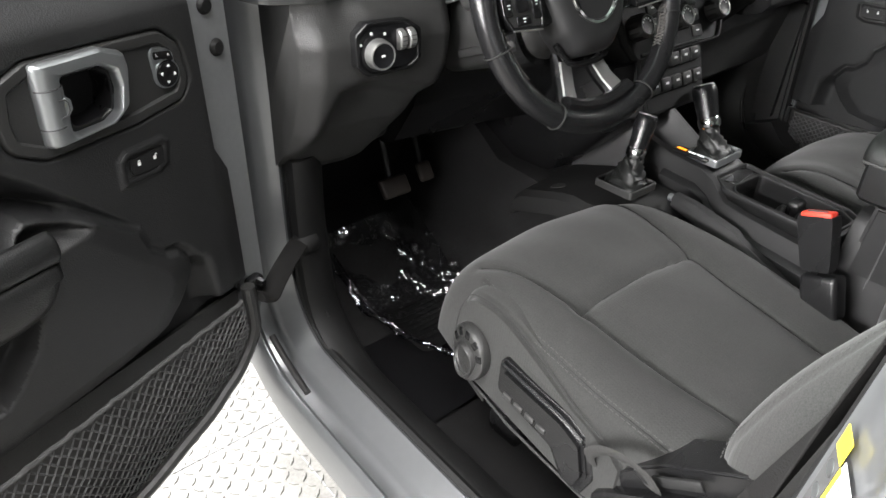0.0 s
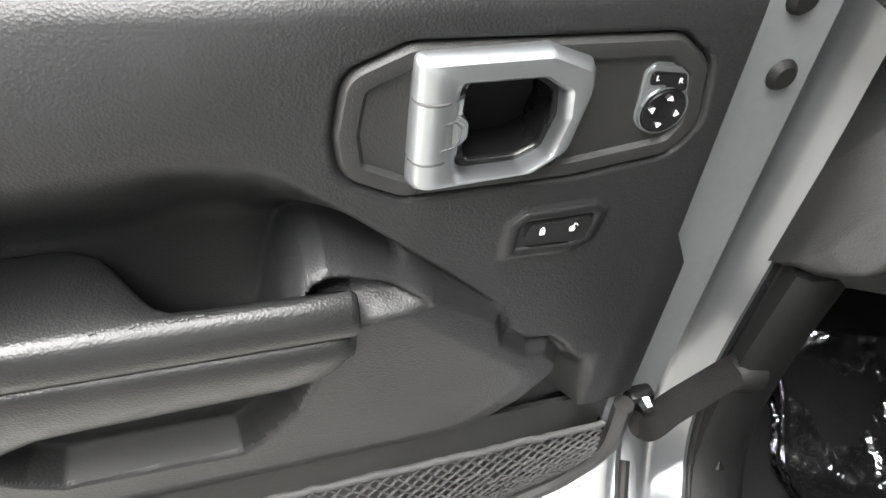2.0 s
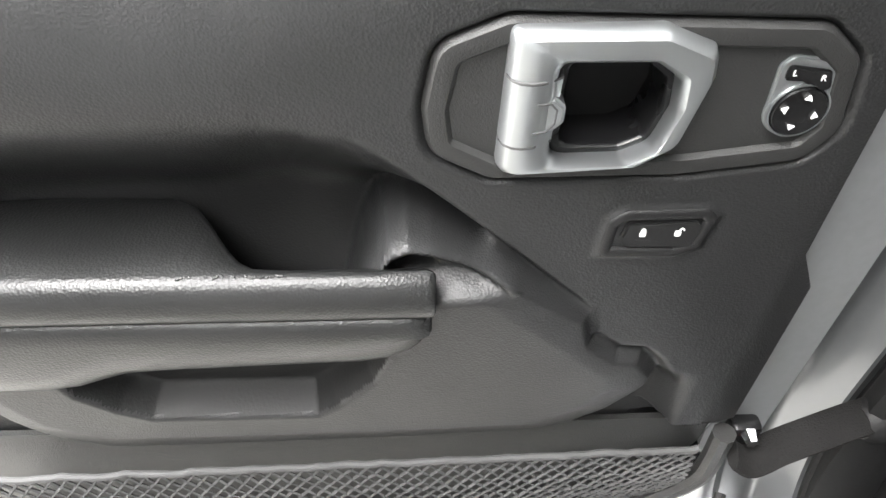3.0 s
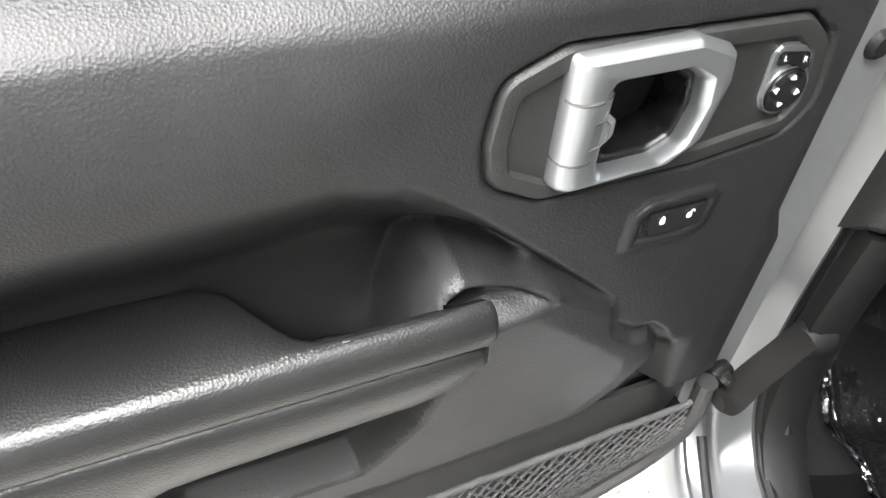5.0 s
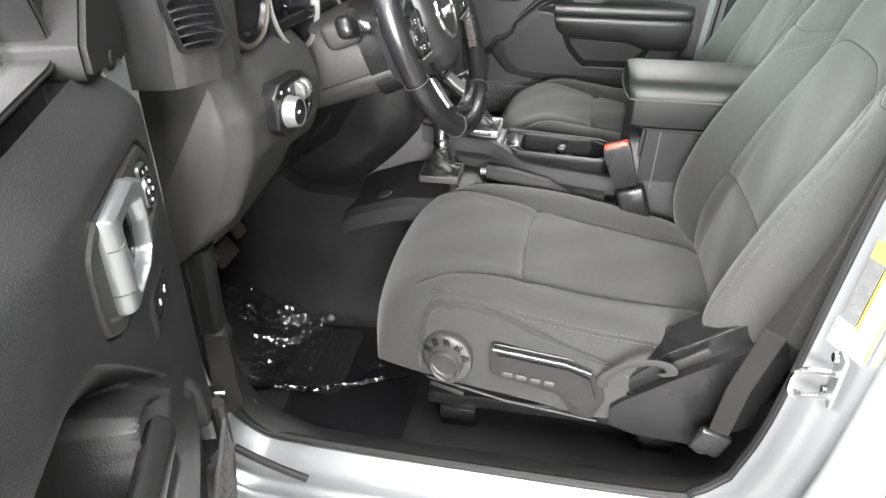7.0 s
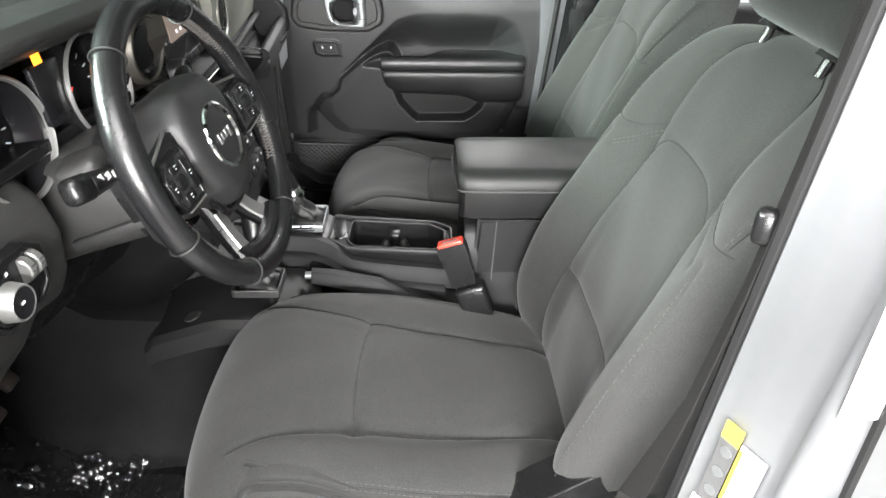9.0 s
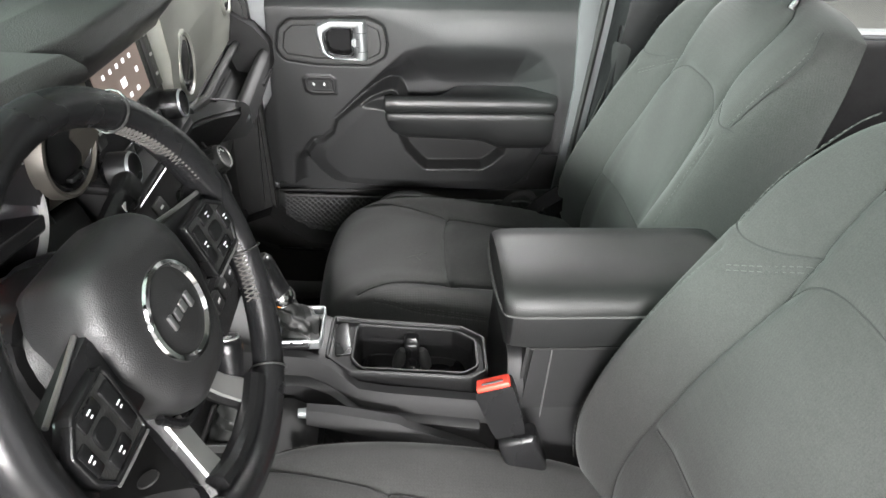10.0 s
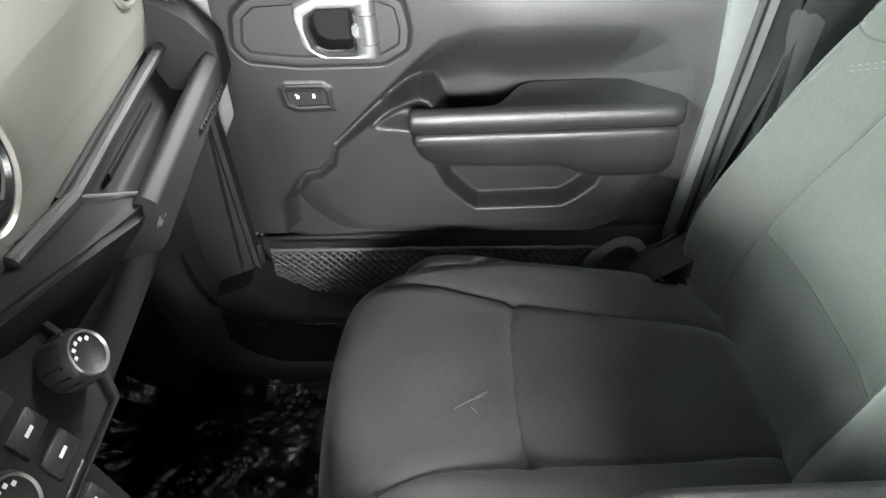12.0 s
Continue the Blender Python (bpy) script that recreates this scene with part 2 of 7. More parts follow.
def soft_ring(outer, inner, lo, hi, r, m=None):
    """A frame between two outlines with a rounded crest."""
    prof = [(0.0, lo), (0.0, hi - r), (0.07, hi - 0.35 * r), (0.22, hi), (0.5, hi + 0.06 * r), (0.78, hi), (0.93, hi - 0.35 * r), (1.0, hi - r), (1.0, lo)]
    bm = bmesh.new()
    loops = [[bm.verts.new((a[0] + (b[0] - a[0]) * t, a[1] + (b[1] - a[1]) * t, z)) for t, z in prof] for a, b in zip(outer, inner)]
    k = len(loops)
    for i in range(k):
        x, y = loops[i], loops[(i + 1) % k]
        for j in range(len(prof)):
            bm.faces.new((x[j], x[(j + 1) % len(prof)], y[(j + 1) % len(prof)], y[j]))
    bmesh.ops.recalc_face_normals(bm, faces=bm.faces)
    if m is not None:
        bm.transform(m)
    return bm


def scaled(pts, s, c=None):
    c = c or Vector((sum(p[0] for p in pts) / len(pts), sum(p[1] for p in pts) / len(pts)))
    return [c + (Vector(p) - c) * s for p in pts]


def inset(pts, w):
    """A closed outline moved inwards by w."""
    k = len(pts)
    area = sum(pts[i - 1][0] * pts[i][1] - pts[i][0] * pts[i - 1][1] for i in range(k))
    out = []
    for i in range(k):
        t = (Vector(pts[(i + 1) % k]) - Vector(pts[i - 1])).normalized()
        out.append(Vector(pts[i]) + Vector((-t.y, t.x)) * (w if area > 0 else -w))
    return out


def plate_with_hole(outer, inner, lo, hi):
    """A plate between two outlines that may have different numbers of points."""
    bm = bmesh.new()
    edges = []
    for line in (outer, inner):
        v = [bm.verts.new((p[0], p[1], hi)) for p in line]
        edges += [bm.edges.new((v[i - 1], v[i])) for i in range(len(v))]
    bmesh.ops.triangle_fill(bm, edges=edges, use_beauty=True, normal=(0, 0, 1))
    bmesh.ops.solidify(bm, geom=list(bm.faces), thickness=hi - lo)
    bmesh.ops.recalc_face_normals(bm, faces=bm.faces)
    return bm


def rbox(sx, sy, sz, r=0.01, seg=3, m=None):
    """A box with rounded edges, about its centre."""
    bm = bmesh.new()
    bmesh.ops.create_cube(bm, size=1)
    bm.transform(Matrix.Diagonal((sx, sy, sz, 1)))
    bmesh.ops.bevel(bm, geom=list(bm.edges), offset=min(r, 0.49 * min(sx, sy, sz)), segments=seg, affect="EDGES", profile=0.5)
    if m is not None:
        bm.transform(m)
    return bm


def lathe(profile, n=32, m=None):
    """Turns a profile of (radius, z) about the z axis."""
    bm = bmesh.new()
    rings = []
    for r, z in profile:
        rings.append([bm.verts.new((r * math.cos(2 * math.pi * i / n), r * math.sin(2 * math.pi * i / n), z)) for i in range(n)] if r > 1e-6
                     else [bm.verts.new((0, 0, z))])
    for a, b in zip(rings, rings[1:]):
        for i in range(n):
            j = (i + 1) % n
            if len(a) == 1 and len(b) == 1:
                continue
            if len(a) == 1:
                bm.faces.new((a[0], b[i], b[j]))
            elif len(b) == 1:
                bm.faces.new((a[i], a[j], b[0]))
            else:
                bm.faces.new((a[i], a[j], b[j], b[i]))
    bmesh.ops.recalc_face_normals(bm, faces=bm.faces)
    if m is not None:
        bm.transform(m)
    return bm


def tube(path, r, sides=8, closed=False, flat=1.0, m=None, bm=None):
    """A round or flattened cord along a 3D path. r: a number or one for each point."""
    bm = bm or bmesh.new()
    path = [Vector(p) for p in path]
    k, loops, last = len(path), [], None
    for i, p in enumerate(path):
        a = path[(i - 1) % k] if closed or i else p
        b = path[(i + 1) % k] if closed or i < k - 1 else p
        t = (b - a).normalized()
        side = last or (Vector((0, 0, 1)) if abs(t.z) < 0.9 else Vector((1, 0, 0)))
        u = t.cross(side.cross(t)).normalized() if False else (side - t * side.dot(t)).normalized()
        last = u
        v = t.cross(u)
        rr = r[i] if isinstance(r, (list, tuple)) else r
        loops.append([bm.verts.new(p + (u * math.cos(2 * math.pi * j / sides) * flat + v * math.sin(2 * math.pi * j / sides)) * rr) for j in range(sides)])
    for i in range(k if closed else k - 1):
        a, b = loops[i], loops[(i + 1) % k]
        for j in range(sides):
            bm.faces.new((a[j], a[(j + 1) % sides], b[(j + 1) % sides], b[j]))
    if not closed:
        bm.faces.new(loops[0][::-1])
        bm.faces.new(loops[-1])
    if m is not None:
        bm.transform(m)
    return bm


def loft(sections, cap=True, m=None):
    """Skins a list of closed sections that have the same number of 3D points."""
    bm = bmesh.new()
    loops = [[bm.verts.new(p) for p in s] for s in sections]
    k = len(loops[0])
    for a, b in zip(loops, loops[1:]):
        for i in range(k):
            bm.faces.new((a[i], a[(i + 1) % k], b[(i + 1) % k], b[i]))
    if cap:
        bm.faces.new(loops[0][::-1])
        bm.faces.new(loops[-1])
    bmesh.ops.recalc_face_normals(bm, faces=bm.faces)
    if m is not None:
        bm.transform(m)
    return bm


def sheet(fn, u0, u1, nu, v0, v1, nv, m=None, thick=0.0):
    """A surface of points fn(u, v)."""
    bm = bmesh.new()
    g = [[bm.verts.new(fn(u0 + (u1 - u0) * i / nu, v0 + (v1 - v0) * j / nv)) for j in range(nv + 1)] for i in range(nu + 1)]
    for i in range(nu):
        for j in range(nv):
            bm.faces.new((g[i][j], g[i + 1][j], g[i + 1][j + 1], g[i][j + 1]))
    if thick:
        bmesh.ops.solidify(bm, geom=list(bm.faces), thickness=thick)
    if m is not None:
        bm.transform(m)
    return bm


def inside(p, poly):
    """Signed distance to a polygon, positive inside."""
    best, odd, k = 1e9, False, len(poly)
    x, y = p
    for i in range(k):
        ax, ay = poly[i - 1]
        bx, by = poly[i]
        dx, dy = bx - ax, by - ay
        t = max(0.0, min(1.0, ((x - ax) * dx + (y - ay) * dy) / (dx * dx + dy * dy + 1e-12)))
        best = min(best, math.hypot(x - ax - t * dx, y - ay - t * dy))
        if (ay > y) != (by > y) and x < (bx - ax) * (y - ay) / (by - ay) + ax:
            odd = not odd
    return best if odd else -best


def step(d, soft):
    t = max(0.0, min(1.0, d / soft * 0.5 + 0.5))
    return t * t * (3 - 2 * t)


def words(text, size, material, parent, m, name="lettering"):
    """Flat lettering with the built-in font, as a mesh."""
    cu = bpy.data.curves.new(name, "FONT")
    cu.body, cu.size, cu.extrude, cu.align_x, cu.align_y = text, size, 0.0002, "CENTER", "CENTER"
    tmp = bpy.data.objects.new(name, cu)
    me = bpy.data.meshes.new_from_object(tmp)
    bpy.data.objects.remove(tmp)
    me.materials.clear()
    me.materials.append(material)
    ob = new(name, me)
    ob.parent, ob.matrix_basis = parent, m
    return ob


def bez(p0, p1, p2, n=10):
    p0, p1, p2 = Vector(p0), Vector(p1), Vector(p2)
    return [p0 * (1 - t) ** 2 + p1 * 2 * t * (1 - t) + p2 * t * t for t in (i / n for i in range(n + 1))]


def curve_through(pts, n=6):
    """A smooth line through 3D points (Catmull-Rom)."""
    p = [Vector(q) for q in pts]
    p = [p[0] * 2 - p[1]] + p + [p[-1] * 2 - p[-2]]
    out = []
    for i in range(1, len(p) - 2):
        for j in range(n):
            t = j / n
            out.append(0.5 * (2 * p[i] + (p[i + 1] - p[i - 1]) * t + (2 * p[i - 1] - 5 * p[i] + 4 * p[i + 1] - p[i + 2]) * t * t
                              + (3 * p[i] - p[i - 1] - 3 * p[i + 1] + p[i + 2]) * t ** 3))
    out.append(p[-2])
    return out


# rotation that stands a flat (x, y) outline up: x stays across, y becomes up, thickness points to -y
def hull(points, bevel, seg=3):
    """A convex moulding round some corner points, its edges rounded."""
    bm = bmesh.new()
    for p in points:
        bm.verts.new(p)
    res = bmesh.ops.convex_hull(bm, input=list(bm.verts))
    bmesh.ops.delete(bm, geom=[v for v in bm.verts if not v.link_faces], context="VERTS")
    bmesh.ops.dissolve_limit(bm, angle_limit=radians(2), verts=list(bm.verts), edges=list(bm.edges))
    bmesh.ops.bevel(bm, geom=list(bm.edges), offset=bevel, segments=seg, affect="EDGES", clamp_overlap=True)
    bmesh.ops.recalc_face_normals(bm, faces=bm.faces)
    return bm


# ---- the hall ----
def hall():
    part_ = part("floor", prism([(-8, -8), (8, -8), (8, 8), (-8, 8)], -0.2, 0.0), PLATE)
    tagged(part_, "pale painted steel tread plate hall floor with dirt", "floor", kind="structure")
    for name, pts in (("wall_west", [(-8.2, -8), (-8, -8), (-8, 8), (-8.2, 8)]), ("wall_east", [(8, -8), (8.2, -8), (8.2, 8), (8, 8)]),
                      ("wall_north", [(-8.2, 8), (8.2, 8), (8.2, 8.2), (-8.2, 8.2)]), ("wall_south", [(-8.2, -8.2), (8.2, -8.2), (8.2, -8), (-8.2, -8)])):
        tagged(part(name, prism(pts, 0.0, 3.8), WALL), "plain light painted hall wall", "wall", kind="structure")
    tagged(part("ceiling", prism([(-8.2, -8.2), (8.2, -8.2), (8.2, 8.2), (-8.2, 8.2)], 3.8, 4.0), CEIL), "plain pale hall ceiling", "ceiling", kind="structure")
    # fixtures with glowing diffusers for the added lamps, all out of view
    for eye, target, size, width, watts in ADDED_LAMPS:
        fx = thing("added_strip_light", "unseen white strip light added to light the car", "strip light", look(eye, target), "strip lights")
        part("housing", rbox(size + 0.06, width + 0.06, 0.08, 0.02, 2, pose(0, 0, 0.08)), WALL, fx)
        for k in (-0.38, 0.38):
            foot = fx.matrix_world @ Vector((k * size, 0, 0.09))
            part("hanger", rbox(0.03, 0.03, 3.82 - foot.z, 0.004, 1, fx.matrix_world.inverted() @ Matrix.Translation((foot.x, foot.y, (3.82 + foot.z) / 2))), WALL, fx)
        part("diffuser", rbox(size, width, 0.03, 0.01, 1, pose(0, 0, 0.025)), LAMP_FACE, fx)


def tread_bars():
    """Raised lozenges of the tread plate beside the open door, in one mesh."""
    bm = bmesh.new()
    base = [(-0.016, 0, 0.0), (0, -0.0045, 0.0), (0.016, 0, 0.0), (0, 0.0045, 0.0), (-0.011, 0, 0.0032), (0, -0.0028, 0.0032), (0.011, 0, 0.0032), (0, 0.0028, 0.0032)]
    for i in range(-34, 10):
        for j in range(-16, 62):
            x, y = -0.55 + i * 0.033, 0.9 + j * 0.033
            a = 45 if (i + j) % 2 else -45
            m = pose(x, y, 0, 0, 0, a + random.uniform(-2, 2))
            v = [bm.verts.new(m @ Vector(p)) for p in base]
            bm.faces.new(v[4:])
            for k in range(4):
                bm.faces.new((v[k], v[(k + 1) % 4], v[4 + (k + 1) % 4], v[4 + k]))
    tagged(part("tread_pattern", bm, PLATE, None, smooth=0), "raised lozenge pattern of the pale tread plate floor", "floor pattern", kind="stuff")
    for x in (-0.62, -1.84):
        tagged(part("plate_seam", rbox(0.004, 5.0, 0.002, 0.001, 1, pose(x, 1.6, 0.001)), PAINT_IN), "dirty joint between two floor plates", "floor seam", kind="structure")
    tagged(part("plate_seam", rbox(3.6, 0.004, 0.002, 0.001, 1, pose(-1.2, 1.72, 0.0016)), PAINT_IN), "dirty joint between two floor plates", "floor seam", kind="structure")


# ---- body of the car ----
def opening(shift):
    """The line round a front door opening, as (y, z), from the sill's rear end round to the B pillar."""
    p = [(0.498, 0.70), (0.542, 0.655), (0.61, 0.635), (1.14, 0.642), (1.225, 0.665), (1.272, 0.74), (1.285, 0.86), (1.278, 1.10), (1.262, 1.32),
         (1.16, 1.52), (1.02, 1.69), (0.94, 1.735), (0.48, 1.745), (0.408, 1.715), (0.398, 1.62), (0.420, 1.36), (0.448, 1.05), (0.470, 0.82)]
    if shift == 0.0:
        # the driver's hinge pillar stands a little further forward
        p = [(y + 0.036 * step(y - 1.20, 0.05) * step(1.50 - z, 0.12), z) for y, z in p]
    q = curve_through([(y + shift, z, 0) for y, z in p + p[:1]], 5)[:-1]
    return [(v.x, v.y) for v in q]


def door_frame(side, shift, body):
    """Sweeps the painted flange round the opening. side: -1 driver's, 1 passenger's."""
    prof = [(0.695, 0.0), (0.705, -0.005), (0.716, 0.004), (0.735, 0.016), (0.741, 0.022), (0.743, 0.040), (0.748, 0.046), (0.768, 0.050), (0.773, 0.044),
            (0.777, 0.038), (0.785, 0.040), (0.790, 0.048), (0.790, 0.125), (0.70, 0.125)]
    rear = [(0.695, 0.0), (0.705, -0.005), (0.716, 0.004), (0.733, 0.010), (0.737, 0.014), (0.749, 0.021), (0.762, 0.0285), (0.774, 0.0355), (0.777, 0.035),
            (0.780, 0.034), (0.786, 0.037), (0.790, 0.046), (0.790, 0.125), (0.70, 0.125)]
    line = opening(shift)
    k, loops = len(line), []
    bm = bmesh.new()
    for i, (y, z) in enumerate(line):
        a, b = line[i - 1], line[(i + 1) % k]
        t = Vector((b[0] - a[0], b[1] - a[1])).normalized()
        n = Vector((t.y, -t.x))
        w = step(0.58 + shift - y, 0.06)
        loops.append([bm.verts.new((side * (x + (x2 - x) * w), y + n.x * (d + (d2 - d) * w), z + n.y * (d + (d2 - d) * w))) for (x, d), (x2, d2) in zip(prof, rear)])
    for i in range(k):
        a, b = loops[i], loops[(i + 1) % k]
        for j in range(len(prof)):
            bm.faces.new((a[j], a[(j + 1) % len(prof)], b[(j + 1) % len(prof)], b[j]))
    bmesh.ops.recalc_face_normals(bm, faces=bm.faces)
    part("door_opening_frame", bm, PAINT, body, "bare silver painted door opening flange", smooth=50)
    part("door_seal", tube([(side * 0.692, y, z) for y, z in line], 0.009, 8, True), RUBBER, body, "black rubber door seal")
    front = [i for i, (y, z) in enumerate(line) if y > 1.18 + shift and 0.67 < z < 1.45]
    secs = []
    for i in front:
        a, b = line[i - 1], line[(i + 1) % k]
        t = Vector((b[0] - a[0], b[1] - a[1])).normalized()
        n = Vector((t.y, -t.x))
        secs.append([(side * x, line[i][0] + n.x * d, line[i][1] + n.y * d) for x, d in ((0.65, 0.0), (0.658, -0.018), (0.668, -0.024), (0.676, -0.017), (0.684, -0.024), (0.694, -0.019), (0.700, 0.001), (0.700, 0.03), (0.65, 0.03))])
    part("pillar_seal", loft(secs), RUBBER, body, "double black rubber pillar seal", smooth=50)


def car_body():
    body = thing("car_body", "silver painted car body shell with the driver's door open", "car body", pose(0, 0, 0), kind="structure")
    door_frame(-1, 0.0, body)
    door_frame(1, -0.06, body)
    # carpeted floor with the tunnel, rising to the toe board

    def floor_z(x, y):
        z = 0.55 + (0.17 + 0.11 * step(y - 0.92, 0.12)) * step(0.225 - abs(x), 0.06)
        z += 0.55 * max(0.0, y - 1.34) * 1.2 + 0.02 * max(0.0, (abs(x) - 0.60) / 0.1)
        z += 0.03 * step(y - 1.3, 0.2) * step(-0.18 - x, 0.1)
        return z + 0.004 * noise.noise((x * 9, y * 9, 0))
    part("carpet", sheet(lambda x, y: (x, y, floor_z(x, y)), -0.705, 0.705, 90, -1.2, 1.72, 130), CARPET, body, "worn black moulded carpet")
    part("floor_pan", rbox(1.42, 3.0, 0.06, 0.02, 2, pose(0, 0.25, 0.47)), PAINT_IN, body)
    part("firewall", rbox(1.5, 0.06, 1.0, 0.02, 2, pose(0, 1.62, 0.95)), CARPET, body)
    part("cowl", rbox(1.56, 0.34, 0.10, 0.03, 2, pose(0, 1.52, 1.37)), PAINT, body)
    part("roof", rbox(1.56, 2.6, 0.05, 0.02, 2, pose(0, -0.30, 1.84)), PAINT, body)
    part("headliner", rbox(1.38, 2.3, 0.03, 0.01, 2, pose(0, -0.25, 1.79)), HEADLINER, body)
    for s in (-1, 1):
        sh = 0.0 if s < 0 else -0.06
        # rear door with its gap, hinges and window frame
        belt = 1.33 if s < 0 else 1.185
        out = fillet([(0.345 + sh, 0.52), (0.355 + sh, belt), (-0.42, belt), (-0.42, 0.95), (-0.25, 0.52)], 0.05, 5)
        part("rear_door_skin", prism(out, 0.0, 0.09, 0.008, 2, Matrix(((0, 0, -s, s * 0.795), (1, 0, 0, 0), (0, 1, 0, 0), (0, 0, 0, 1)))), PAINT, body, "closed silver rear door")
        f = fillet([(0.35 + sh, belt), (0.30 + sh, 1.75), (-0.42, 1.75), (-0.42, belt)], 0.03, 4)
        g = scaled(f, 0.86)
        part("rear_window_frame", ring(f, g, 0.0, 0.06, 0.004, Matrix(((0, 0, -s, s * 0.785), (1, 0, 0, 0), (0, 1, 0, 0), (0, 0, 0, 1)))), PAINT, body)
        pane = part("rear_side_glass", prism(g, 0.0, 0.004, 0, 2, Matrix(((0, 0, -s, s * 0.762), (1, 0, 0, 0), (0, 1, 0, 0), (0, 0, 0, 1)))), GLASS, body)
        pane.visible_shadow = False
        # rear linings in matt carpet black, which stands in for the rear cabin's shade
        part("rear_inner_trim", rbox(0.05, 0.76, 0.72, 0.02, 3, pose(s * 0.675, -0.04, 0.865)), CARPET, body, "rear door lining, darkened for the rear cabin's shade")
        part("rear_quarter", rbox(0.10, 0.85, 1.30, 0.03, 3, pose(s * 0.74, -0.86, 1.14)), PAINT, body)
        # lining added only to darken the quarter as shade would
        part("quarter_lining", rbox(0.03, 0.82, 0.86, 0.012, 2, pose(s * 0.674, -0.86, 0.96)), CARPET, body, "lining added to the rear quarter, black for the rear cabin's shade")
        part("front_fender", rbox(0.12, 1.0, 0.50, 0.05, 3, pose(s * 0.735, 1.93, 1.05)), PAINT, body)
        part("kick_panel", prism(fillet([((1.31 if s < 0 else 1.108), 0.56), ((1.31 if s < 0 else 1.132), 1.30), (1.62, 1.30), (1.62, 0.60)], 0.03), 0, 0.03, 0.008, 2,
                                 Matrix(((0, 0, -s, s * 0.70), (1, 0, 0, 0), (0, 1, 0, 0), (0, 0, 0, 1)))), BLACK if s < 0 else GREY_TRIM, body, "footwell side panel")
        part("b_pillar_trim", loft([[(s * 0.695, y, z), (s * 0.655, y - 0.02, z), (s * 0.645, y - 0.07, z), (s * 0.66, y - 0.14, z), (s * 0.70, y - 0.14, z)]
                                    for y, z in ((0.445 + 0.9 * sh, 0.66), (0.432 + 0.9 * sh, 0.90), (0.400 + 0.9 * sh, 1.25), (0.375 + 0.9 * sh, 1.70))]), BLACK, body, "black B pillar lining")
        path = [(y + sh + (0.034 * step(y - 1.17, 0.06) if s < 0 else 0.0), z) for y, z in ((0.50, 0.66), (0.56, 0.638), (0.70, 0.632), (1.10, 0.634), (1.17, 0.645), (1.215, 0.68), (1.24, 0.74), (1.25, 0.86), (1.245, 1.0))]
        path = [(v.x, v.y) for v in curve_through([(a, b, 0) for a, b in path], 4)]
        secs = []
        for i, (y, z) in enumerate(path):
            a, b = path[max(0, i - 1)], path[min(len(path) - 1, i + 1)]
            tt = Vector((b[0] - a[0], b[1] - a[1])).normalized()
            nn = Vector((tt.y, -tt.x))
            secs.append([(s * x, y + nn.x * q, z + nn.y * q) for x, q in ((0.696, 0.002), (0.685, -0.003), (0.660, 0.002), (0.635, 0.018), (0.615, 0.05), (0.610, 0.09), (0.696, 0.09))])
        part("sill_trim", loft(secs), HARD if s > 0 else RUBBER, body, "black sill trim", smooth=40)
    part("pillar_flange", loft([[(0.688, y, z), (0.688, y - 0.034, z), (0.692, y - 0.044, z), (0.70, y - 0.044, z), (0.70, y, z)] for y, z in ((0.432, 0.82), (0.421, 0.95), (0.408, 1.10), (0.420, 1.28), (0.40, 1.70))]), PAINT, body, "bare silver B pillar flange", smooth=40)
    part("sill_corner", prism(fillet([(1.02, 0.56), (1.02, 0.67), (1.10, 0.72), (1.16, 0.84), (1.33, 0.86), (1.33, 0.56)], 0.03), 0, 0.012, 0.003, 2, Matrix(((0, 0, 1, 0.776), (1, 0, 0, 0), (0, 1, 0, 0), (0, 0, 0, 1)))), PAINT_IN, body)
    part("sill_panel", loft([[(x, y + 0.02 * (x - 0.64), z) for y, z in ((1.185, 0.775), (1.122, 0.800), (1.085, 0.760), (1.035, 0.725), (0.96, 0.712), (0.40, 0.705), (0.40, 0.60), (1.185, 0.60))] for x in (0.628, 0.640, 0.708)]), GREY_TRIM, body, "grey sill panel", smooth=30)
    part("sill_bead", tube(curve_through([(0.632, 0.42, 0.700), (0.630, 0.96, 0.700), (0.630, 1.075, 0.706), (0.630, 1.135, 0.716), (0.630, 1.19, 0.762), (0.632, 1.215, 0.83), (0.64, 1.22, 0.95)], 6), 0.0055, 8), BLACK, body, "glossy black sill bead")
    part("dash_side_panel", prism(fillet([(1.14, 0.80), (1.135, 0.96), (1.13, 1.10), (1.24, 1.10), (1.24, 0.80)], 0.01), 0, 0.02, 0.004, 2, Matrix(((0, 0, 1, 0.655), (1, 0, 0, 0), (0, 1, 0, 0), (0, 0, 0, 1)))), GREY_TRIM, body, "grey panel at the end of the dash")
    # carpet black here too, in place of the shade at the rear
    part("rear_wall", rbox(1.5, 0.06, 0.75, 0.02, 2, pose(0, -1.27, 0.93)), CARPET, body)
    part("rear_header", rbox(1.5, 0.06, 0.16, 0.02, 2, pose(0, -1.27, 1.78)), BLACK, body)
    part("windscreen_header", rbox(1.46, 0.10, 0.08, 0.02, 2, pose(0, 0.98, 1.80)), HEADLINER, body)
    for s in (-1, 1):
        part("screen_pillar", loft([[(s * x, y, z) for x, y, z in ((0.70, 1.33, 1.36), (0.76, 1.33, 1.36), (0.76, 1.42, 1.36), (0.70, 1.42, 1.36))],
                                    [(s * x, y, z) for x, y, z in ((0.68, 0.98, 1.80), (0.73, 0.98, 1.80), (0.73, 1.06, 1.80), (0.68, 1.06, 1.80))]]), BLACK, body)
